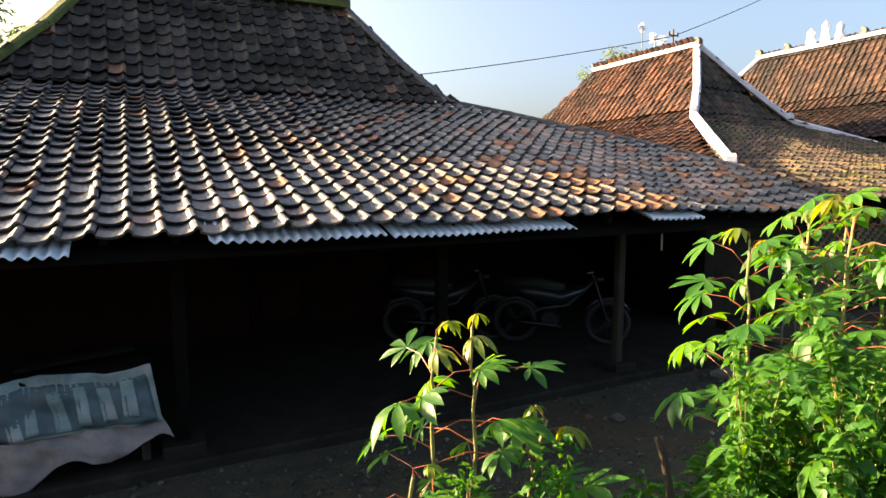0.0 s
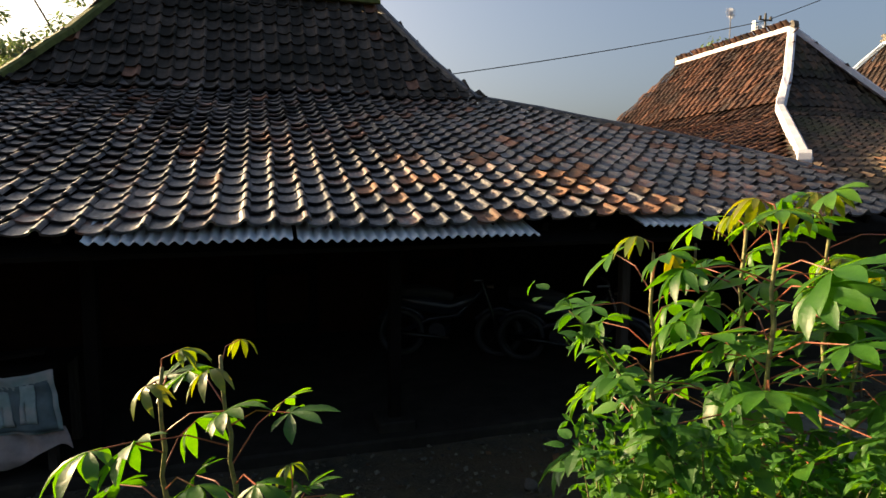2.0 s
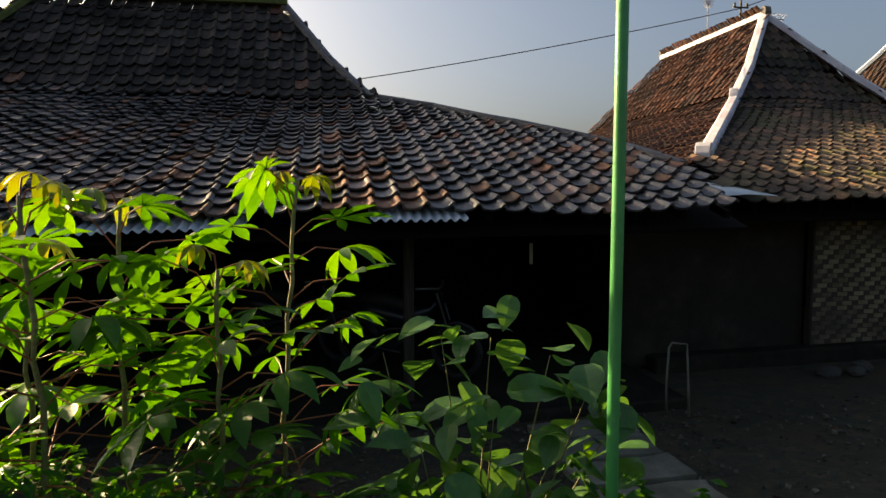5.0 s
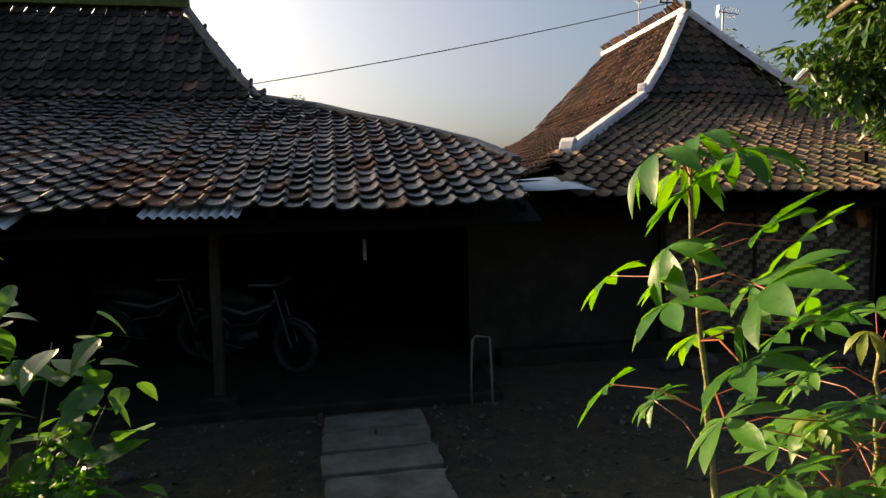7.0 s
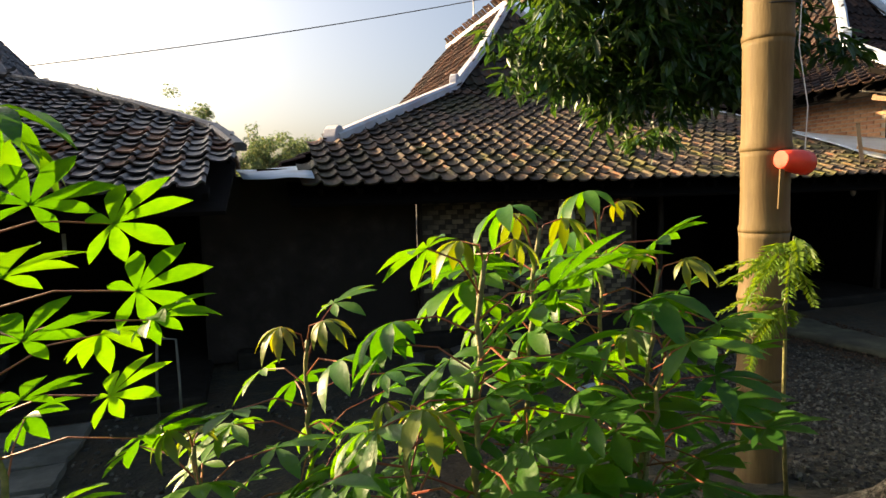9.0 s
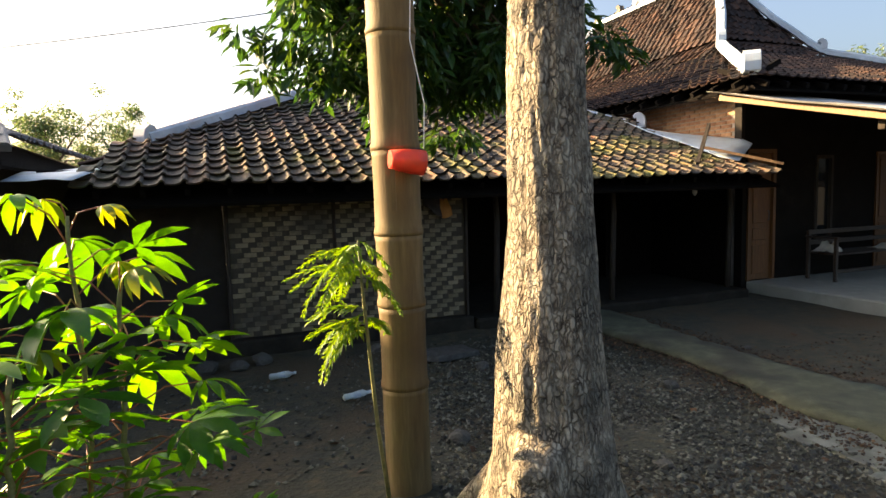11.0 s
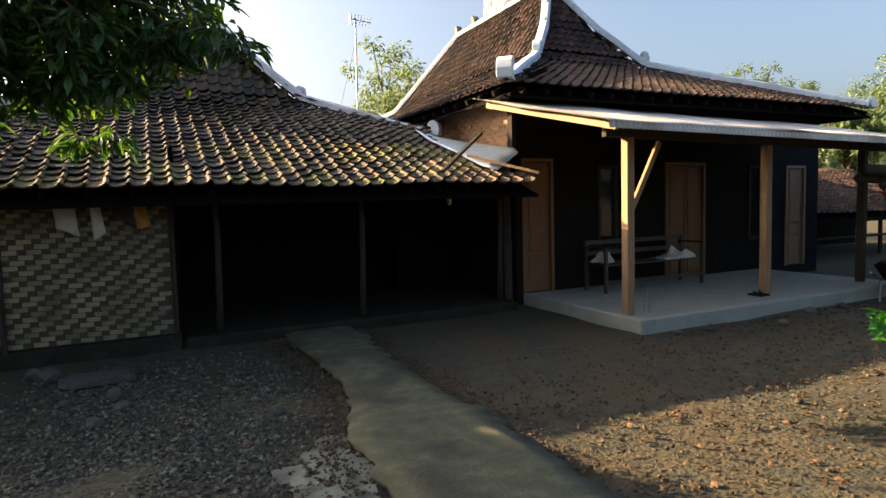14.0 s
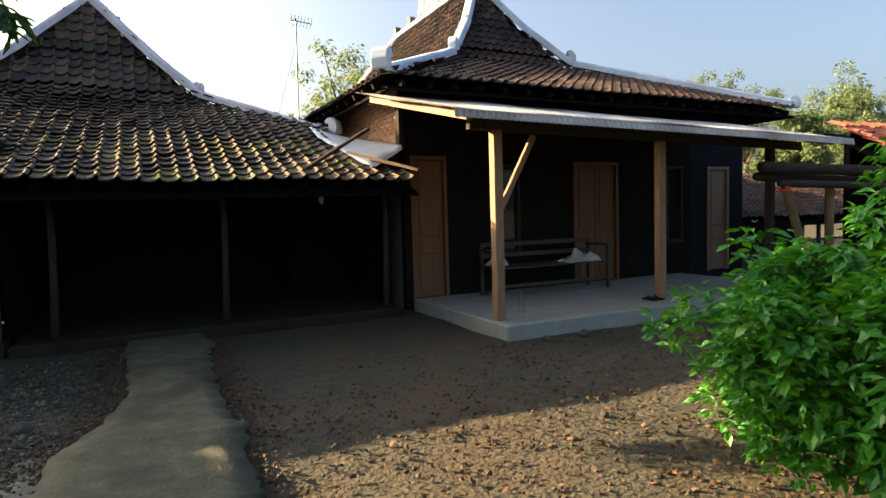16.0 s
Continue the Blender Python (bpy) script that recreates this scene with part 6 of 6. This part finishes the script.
bamboo_wall()
for x, wd, z0, z1, mt, lb in ((11.5, 0.2, 1.45, 1.8, WHITECLOTH, "grey-white shirt hung under the eave"), (11.85, 0.1, 1.4, 1.8, WHITECLOTH, "narrow pale cloth hung under the eave"),
                              (12.05, 0.22, 1.5, 1.8, DARKCLOTH, "dark cloth hung under the eave"), (12.28, 0.13, 1.52, 1.68, ORANGECLOTH, "small orange cloth hung under the eave")):
    t = thing("hanging_cloth", lb, "cloth", "cloths under the eave")
    draped("cloth", x, x + wd, z1, z0 - 0.02, 6.7, mt, t, x, ragged=0.17, nx=16, nz=12, top=0.07, crumple=2.6, lean=0.03)
    shape("peg", Geo().box(x + wd / 2 - 0.005, x + wd / 2 + 0.005, 6.69, 6.71, z1 - 0.02, z1 + 0.06), OLDWOOD, t)
t = thing("clothes_line", "thin cord under the eave", "cord")
shape("cord", Geo().tube([(10.3, 6.7, 1.9), (11.6, 6.7, 1.83), (12.7, 6.7, 1.9)], 0.003, 4), WIRE, t)


# ---- porch things ----
def bench():
    t = thing("wooden_bench", "dark wooden bench with arms on the porch", "bench")
    x0, x1, y0, y1, z = 18.72, 20.85, 6.2, 6.72, 0.165
    for x in (x0, x1 - 0.05):
        for y, h in ((y0, 0.68), (y1 - 0.05, 0.8)):
            shape("leg", Geo().box(x, x + 0.05, y, y + 0.05, z, z + h), BENCHWOOD, t, bevel=0.004)
        shape("arm_rest", Geo().box(x - 0.01, x + 0.06, y0 - 0.02, y1 + 0.02, z + 0.68, z + 0.71), BENCHWOOD, t, bevel=0.005)
    for k in range(5):
        shape("seat_slat", Geo().box(x0 + 0.05, x1 - 0.05, y0 + 0.02 + k * 0.1, y0 + 0.1 + k * 0.1, z + 0.42, z + 0.445), BENCHWOOD, t)
    for zz in (0.56, 0.73):
        shape("back_rail", Geo().box(x0 + 0.05, x1 - 0.05, y1 - 0.045, y1 - 0.01, z + zz, z + zz + 0.07), BENCHWOOD, t, bevel=0.004)
    shape("stretcher", Geo().box(x0 + 0.05, x1 - 0.05, y0 + 0.005, y0 + 0.045, z + 0.14, z + 0.19), BENCHWOOD, t, bevel=0.004)


bench()
for cx, cy, cz, sx, sy, lb in ((20.35, 6.4, 0.62, 0.34, 0.2, "crumpled pale cloth lying on the bench"), (18.85, 6.45, 0.64, 0.12, 0.18, "pale rag hung over the bench arm")):
    t = thing("crumpled_cloth", lb, "cloth")
    g, k = Geo(), 14
    for j in range(k + 1):
        for i in range(k + 1):
            a, b = i / k * 2 - 1, j / k * 2 - 1
            r = max(abs(a), abs(b))
            h = 0.11 * (1 + 0.75 * a - 0.3 * b) * (1 - r ** 2) + 0.16 * noise.noise(Vector((a * 2.6, b * 2.6, cx))) * (1.2 - r)
            g.v.append((cx + a * sx, cy + b * sy, cz - 0.005 + max(0.0, h)))
    g.f = [(j * (k + 1) + i, j * (k + 1) + i + 1, (j + 1) * (k + 1) + i + 1, (j + 1) * (k + 1) + i) for j in range(k) for i in range(k)]
    o = raw("cloth", g, WHITECLOTH, t, smooth=True)
    o.modifiers.new("thick", "SOLIDIFY").thickness = 0.005
t = thing("bent_wire_stand", "small bent wire stand on the porch floor", "wire stand")
for a in (0, 2.1, 4.2):
    shape("leg", Geo().tube([(18.15 + 0.05 * math.cos(a), 4.75 + 0.05 * math.sin(a), 0.165), (18.15, 4.75, 0.5)], 0.004, 5), METAL, t)
t = thing("worn_sandals", "small brown pair of sandals beside the post", "sandals")
for dx in (0, 0.12):
    shape("sole", Geo().box(20.28 + dx, 20.37 + dx, 4.72, 4.95, 0.166, 0.19), DARKWALL, t, bevel=0.008)
    shape("strap", Geo().tube([(20.28 + dx, 4.86, 0.185), (20.325 + dx, 4.87, 0.225), (20.37 + dx, 4.86, 0.185)], 0.01, 6), BLACK, t)


def wheelbarrow():
    t = thing("wheelbarrow", "rusty old wheelbarrow loaded with planks", "wheelbarrow")
    m = pose(22.6, 4.05, 0.0, 0, 0, 20)

    def P(x, y, z):
        return m @ Vector((x, y, z))

    g = Geo()
    g.add([P(-0.35, -0.22, 0.32), P(0.35, -0.22, 0.32), P(0.35, 0.22, 0.32), P(-0.35, 0.22, 0.32), P(-0.5, -0.33, 0.55), P(0.5, -0.33, 0.55), P(0.5, 0.33, 0.55), P(-0.5, 0.33, 0.55)],
          [(0, 1, 2, 3), (0, 4, 5, 1), (1, 5, 6, 2), (2, 6, 7, 3), (3, 7, 4, 0)])
    o = shape("tray", g, DARKWALL, t)
    o.modifiers.new("thick", "SOLIDIFY").thickness = 0.012
    for y in (-0.25, 0.25):
        shape("handle", Geo().tube([P(-1.05, y * 1.1, 0.5), P(-0.5, y, 0.34), P(0.5, y * 0.5, 0.24)], 0.018, 8), METAL, t)
        shape("leg", Geo().tube([P(-0.4, y, 0.33), P(-0.45, y, 0.0)], 0.016, 8), METAL, t)
    ring = [P(0.62 + 0.16 * math.cos(a), 0, 0.18 + 0.16 * math.sin(a)) for a in [k * math.pi / 10 for k in range(21)]]
    shape("tyre", Geo().tube(ring, 0.035, 8, cap=False), BLACK, t, smooth=True)
    shape("hub", Geo().tube([P(0.62, -0.1, 0.18), P(0.62, 0.1, 0.18)], 0.025, 8), METAL, t)
    for k in range(3):
        shape("plank", Geo().beam(P(-0.6, -0.15 + 0.15 * k, 0.57 + 0.02 * k), P(0.6, -0.1 + 0.1 * k, 0.6 + 0.01 * k), 0.13, 0.025), OLDWOOD, t)


wheelbarrow()


def bamboo_rack():
    t = thing("bamboo_rack", "rack of thick old bamboo poles beside the bush", "rack")
    for a, b, r in (((21.75, 4.2, 1.95), (26.0, 3.6, 1.82), 0.075), ((21.85, 4.35, 1.83), (26, 3.9, 1.68), 0.06), ((22.0, 4.1, 1.72), (25.5, 3.5, 1.6), 0.05)):
        a, b = Vector(a), Vector(b)
        shape("rail", Geo().tube([a.lerp(b, i / 8) for i in range(9)], [r + (0.005 if i % 2 else 0) for i in range(9)], 12), OLDWOOD, t, smooth=True)
    for x, y, dx in ((23.05, 4.05, 0.0), (24.6, 3.85, 0.0), (22.1, 4.1, 0.75)):
        shape("prop", Geo().tube([(x + dx, y, 0.0), (x + dx / 2, y, 0.9), (x, y, 1.72)], 0.06, 12), BAMBOO, t, smooth=True)
    shape("red_cord", Geo().tube([(22.04, 4.03, 1.62), (22.18, 4.03, 1.6), (22.2, 4.17, 1.6), (22.04, 4.17, 1.63), (22.04, 4.03, 1.62)], 0.012, 6), REDPLASTIC, t, "red plastic cord")


bamboo_rack()


def small_shed(x0, x1, y0, y1, ze, zr, mat, label, seed):
    h = thing("shed", label, "shed")
    roof = deck("roof", [((x0, y0, ze), (x1, y0, ze), (x1, y1, zr), (x0, y1, zr))], h)
    tile_face(roof, (0, y0), (1, 0), [(0, ze), (y1 - y0, zr)], [(0, x0), (9, x0)], [(0, x1), (9, x1)], mat, mat, seed=seed, wave=0.04)
    shape("back_wall", Geo().box(x0 + 0.1, x1 - 0.1, y1 - 0.3, y1 - 0.2, 0, zr - 0.15), DARKWALL, h)
    for x in (x0 + 0.2, (x0 + x1) / 2, x1 - 0.2):
        shape("post", Geo().tube([(x, y0 + 0.25, 0), (x, y0 + 0.25, ze)], 0.05, 8), OLDWOOD, h)
    for z in (0.5, 0.9):
        shape("rail", Geo().tube([(x0, y0 + 0.2, z), (x1, y0 + 0.2, z)], 0.03, 6), OLDWOOD, h)


# Darker tiles here put the porch house's shade into the roof colour.
small_shed(26.4, 33.0, 8.0, 11.0, 1.1, 2.3, PORCH_TILES, "low dark tiled shed behind the house, shade put into its tiles", 21)
small_shed(24.6, 28.5, 3.2, 5.0, 1.72, 2.75, RED_TILES, "open shelter with a bright red tile roof", 22)


# ---- path, slabs and stones ----
def path():
    left = [(13.9, 6.6), (13.93, 5.4), (13.98, 4.35), (13.82, 3.45), (13.62, 2.9), (13.57, 2.2), (13.45, 1.4), (13.3, 0.6), (13.2, -2.5)]
    right = [(14.75, 6.6), (14.68, 5.4), (14.62, 4.1), (14.62, 2.95), (14.58, 1.65), (14.5, 0.6), (14.4, -2.5)]
    g = Geo()
    n = 150
    for i in range(n + 1):
        y = 6.6 - 9.1 * i / n
        a, b = lerp([(q[1], q[0]) for q in left[::-1]], y), lerp([(q[1], q[0]) for q in right[::-1]], y)
        a += 0.09 * noise.noise(Vector((y * 1.6, 1, 0))) + 0.05 * noise.noise(Vector((y * 6, 1, 3))) + 0.025 * noise.noise(Vector((y * 17, 1, 3)))
        b += 0.09 * noise.noise(Vector((y * 1.6, 5, 0))) + 0.05 * noise.noise(Vector((y * 6, 5, 3))) + 0.025 * noise.noise(Vector((y * 17, 5, 3)))
        for j in range(7):
            x = a + (b - a) * j / 6
            edge = 0.012 if j in (0, 6) else 0
            g.v.append((x, y, ground_z(x, y) + 0.008 - edge * 2 + 0.012 * noise.noise(Vector((x * 1.5, y * 1.5, 3)))))
    g.f = [(i * 7 + j, i * 7 + j + 1, (i + 1) * 7 + j + 1, (i + 1) * 7 + j) for i in range(n) for j in range(6)]
    o = tagged(raw("path", g, CONCRETE, smooth=True), "worn grey concrete footpath across the yard", "path", kind="structure")
    o.modifiers.new("thick", "SOLIDIFY").thickness = 0.06


path()


def rough_block(name, x, y, sx, sy, sz, turn, mat, parent=None, seed=0, z=None):
    g = Geo()
    rnd = random.Random(seed)
    z = gz(x, y) if z is None else z
    m = pose(x, y, z, rnd.uniform(-3, 3), rnd.uniform(-3, 3), turn)
    k = 9
    for zz in (0, 1):
        for i in range(k):
            a = 2 * math.pi * i / k
            c, s = math.cos(a), math.sin(a)
            q = 1 / max(abs(c), abs(s)) * rnd.uniform(0.86, 1.0)
            g.v.append(tuple(m @ Vector((c * q * sx / 2 * (0.96 if zz else 1), s * q * sy / 2 * (0.96 if zz else 1), zz * sz))))
    g.f = [tuple(range(k))[::-1], tuple(range(k, 2 * k))] + [(i, (i + 1) % k, k + (i + 1) % k, k + i) for i in range(k)]
    return shape(name, g, mat, parent, bevel=0.008)


def flat_slab(name, x, y, sx, sy, h, turn, parent, seed, z=None):
    """A flat cast slab with straight but chipped sides."""
    rnd = random.Random(seed)
    m = pose(x, y, gz(x, y) if z is None else z, rnd.uniform(-1.5, 1.5), rnd.uniform(-1.5, 1.5), turn)
    cs = [(a * sx / 2 * rnd.uniform(0.9, 1.03), b * sy / 2 * rnd.uniform(0.9, 1.03)) for a, b in ((-1, -1), (1, -1), (1, 1), (-1, 1))]
    rim = []
    for (ax, ay), (bx, by) in zip(cs, cs[1:] + cs[:1]):
        for k in range(4):
            rim.append((ax + (bx - ax) * k / 4 + rnd.uniform(-0.014, 0.014), ay + (by - ay) * k / 4 + rnd.uniform(-0.014, 0.014)))
    n = len(rim)
    g = Geo()
    g.v = [tuple(m @ Vector((px, py, zz))) for zz in (0, h) for px, py in rim]
    g.f = [tuple(range(n))[::-1], tuple(range(n, 2 * n))] + [(i, (i + 1) % n, n + (i + 1) % n, n + i) for i in range(n)]
    return shape(name, g, SLAB, parent, bevel=0.004)


t = thing("stepping_slabs", "worn mossy concrete slabs laid before the veranda", "slabs")
for r in range(6):
    y = 5.25 - r * 0.4
    z = max(-0.02, gz(6.2, y) - 0.01)
    if r % 3 == 1:
        flat_slab("slab", 5.98, y, 0.42, 0.385, 0.06, 1, t, 90 + r, z)
        flat_slab("slab", 6.41, y + 0.01, 0.44, 0.375, 0.055, -2, t, 190 + r, z)
    else:
        flat_slab("slab", 6.2 + 0.02 * (r % 2), y, 0.87, 0.35, 0.06, (r * 37) % 5 - 2, t, 90 + r, z)
t = thing("broken_paving", "broken stone slabs beside the concrete path", "paving")
for i, (x, y, sx, sy) in enumerate(((13.5, 2.85, 0.18, 0.2), (13.4, 2.62, 0.24, 0.2), (13.42, 2.38, 0.28, 0.22), (13.24, 2.12, 0.26, 0.24), (13.47, 2.14, 0.18, 0.2), (13.16, 1.86, 0.26, 0.24), (13.38, 1.87, 0.18, 0.22),
                                    (12.98, 1.62, 0.24, 0.22), (13.18, 1.62, 0.16, 0.2), (12.95, 1.38, 0.24, 0.22), (13.13, 2.36, 0.14, 0.18))):
    flat_slab("slab", x, y, sx * 1.22, sy * 1.2, 0.036, (i * 47) % 20 - 10, t, 120 + i)
t = thing("flat_stone_slab", "flat dark stone slab near the foundation", "slab")
rough_block("slab", 11.9, 5.6, 0.7, 0.4, 0.06, 8, STONE, t, 5, z=0.0)


def stone_mesh(seed):
    rnd = random.Random(seed)
    bm = bmesh.new()
    bmesh.ops.create_icosphere(bm, subdivisions=2, radius=0.5)
    for v in bm.verts:
        v.co *= 1 + 0.35 * noise.noise(v.co * 2.2 + Vector((seed, 0, 0)))
        v.co.z *= 0.7
    me = bpy.data.meshes.new("stone")
    bm.to_mesh(me)
    bm.free()
    me.materials.append(STONE)
    return me


STONES = [stone_mesh(s) for s in (1, 2, 3)]
RS = random.Random(21)
for i, (x, y, s) in enumerate(((13.3, 3.75, 0.14), (12.08, 5.04, 0.13), (12.16, 4.6, 0.13), (12.0, 4.24, 0.13), (11.47, 5.95, 0.26), (11.03, 3.94, 0.07), (9.5, 6.2, 0.24), (9.8, 6.15, 0.2), (10.05, 6.3, 0.22),
                               (11.3, 6.2, 0.16), (11.93, 2.27, 0.1), (14.9, 4.4, 0.07), (11.15, 3.4, 0.14), (3.9, 4.9, 0.12), (4.4, 4.6, 0.14), (3.3, 4.7, 0.1),
                               (19.6, 3.9, 0.12), (18.6, 4.15, 0.14), (20.6, 4.2, 0.16), (21.3, 4.2, 0.14), (18.1, 4.2, 0.1), (15.6, 3.0, 0.05), (16.9, 1.9, 0.06))):
    o = new("stone", RS.choice(STONES))
    o.matrix_basis = pose(x, y, ground_z(x, y) + 0.1 * s, RS.uniform(-15, 15), RS.uniform(-15, 15), RS.uniform(0, 360)) @ Matrix.Scale(s, 4)
    tagged(o, "rough grey stone lying on the soil", "stone", "loose stones in the yard")


def scatter(name, region, n, smin, smax, mat, label, seed, flat=0.6, lift=0.0):
    """Small angular stones strewn over the ground, one mesh."""
    rnd = random.Random(seed)
    base = [(1, 0, 0), (-1, 0, 0), (0, 1, 0), (0, -1, 0), (0, 0, 1), (0, 0, -0.6)]
    faces = [(0, 2, 4), (2, 1, 4), (1, 3, 4), (3, 0, 4), (2, 0, 5), (1, 2, 5), (3, 1, 5), (0, 3, 5)]
    g = Geo()
    k = 0
    while k < n:
        x, y = rnd.uniform(*region[0]), rnd.uniform(*region[1])
        w = region[2](x, y) if len(region) > 2 else 1
        if rnd.random() > w:
            continue
        s = rnd.uniform(smin, smax) * rnd.uniform(0.6, 1.4)
        m = pose(x, y, ground_z(x, y) - 0.012 + lift + 0.25 * s, rnd.uniform(-40, 40), rnd.uniform(-40, 40), rnd.uniform(0, 360))
        g.add([m @ Vector((p[0] * s * rnd.uniform(0.6, 1.2), p[1] * s * rnd.uniform(0.6, 1.2), p[2] * s * flat)) for p in base], faces)
        k += 1
    return tagged(raw(name, g, mat), label, "gravel" if "leav" not in name else "leaves", kind="stuff")


def heap(x, y):
    e = ((x - 12.5) / 1.5) ** 2 + ((y - 3.7) / 1.7) ** 2
    e2 = ((x - 12.0) / 1.5) ** 2 + ((y - 2.2) / 1.2) ** 2
    on_path = x > lerp([(-3, 13.0), (1.7, 13.2), (2.45, 13.43), (3.24, 13.66), (4.2, 13.88), (6.6, 13.75)], y)
    return 0 if on_path else max(0.04, math.exp(-e * 0.9), 0.8 * math.exp(-e2))


scatter("gravel", ((10.6, 14.3), (1.2, 6.2), heap), 14000, 0.007, 0.023, GRAVEL, "dark angular gravel strewn over the yard", 31)
def verge(x, y):
    a = lerp([(-3, 13.0), (1.7, 13.2), (2.45, 13.43), (3.24, 13.66), (4.2, 13.88), (6.6, 13.75)], y)
    b = lerp([(-3, 14.05), (0.6, 14.1), (1.65, 14.5), (2.38, 14.62), (3.2, 14.66), (5.4, 14.75), (6.6, 14.8)], y)
    return max(math.exp(-((x - a) / 0.17) ** 2), math.exp(-((x - b) / 0.17) ** 2), 0.03)


scatter("gravel", ((13.0, 15.0), (0.0, 6.5), verge), 6000, 0.006, 0.018, GRIT, "soil and grit strewn on the path edges", 36, lift=0.026)
scatter("gravel", ((14.6, 22.0), (-0.5, 4.3)), 6000, 0.009, 0.022, GRIT, "fine scattered grit and small stones", 32)
scatter("gravel", ((-1.0, 10.5), (3.2, 5.6)), 3000, 0.008, 0.028, GRAVEL, "scattered pebbles on the dark soil", 33)
scatter("fallen_leaves", ((14.8, 21.0), (-0.5, 2.9)), 1500, 0.012, 0.026, DRYLEAF, "dry brown leaf litter on the soil", 34, flat=0.15)
scatter("fallen_leaves", ((-1.0, 16.0), (1.5, 6.0)), 160, 0.02, 0.04, DRYLEAF, "few dry leaves on the soil", 35, flat=0.15)


def bottle(x, y, turn, label):
    """A crushed drink bottle lying on its side: body, neck and cap."""
    t = thing("plastic_bottle", label, "bottle")
    m = pose(x, y, ground_z(x, y) + 0.022, 0, 0, turn)

    def P(a):
        return m @ Vector((a, 0, 0))
    shape("body", Geo().tube([P(-0.12), P(-0.11), P(-0.04), P(0.02), P(0.07), P(0.1), P(0.125)], [0.018, 0.03, 0.026, 0.031, 0.029, 0.014, 0.012], 12, wob=0.35), PLASTIC, t, smooth=True)
    shape("band", Geo().tube([P(-0.03), P(0.03)], [0.029, 0.0325], 12, cap=False), BLUE_CAP, t, "pale blue wrapper")
    shape("cap", Geo().tube([P(0.125), P(0.142)], 0.014, 10), WHITE, t)


PLASTIC = material("clear_dusty_plastic", [(0.3, (0.36, 0.4, 0.42)), (0.7, (0.55, 0.6, 0.62))], 12, 0.25, 0.5, 0.3, 40, transmit=0.3)
bottle(10.72, 4.72, 12, "crushed pale plastic bottle with blue wrapper on the soil")
bottle(10.18, 5.62, 8, "dusty empty plastic bottle near the foundation")
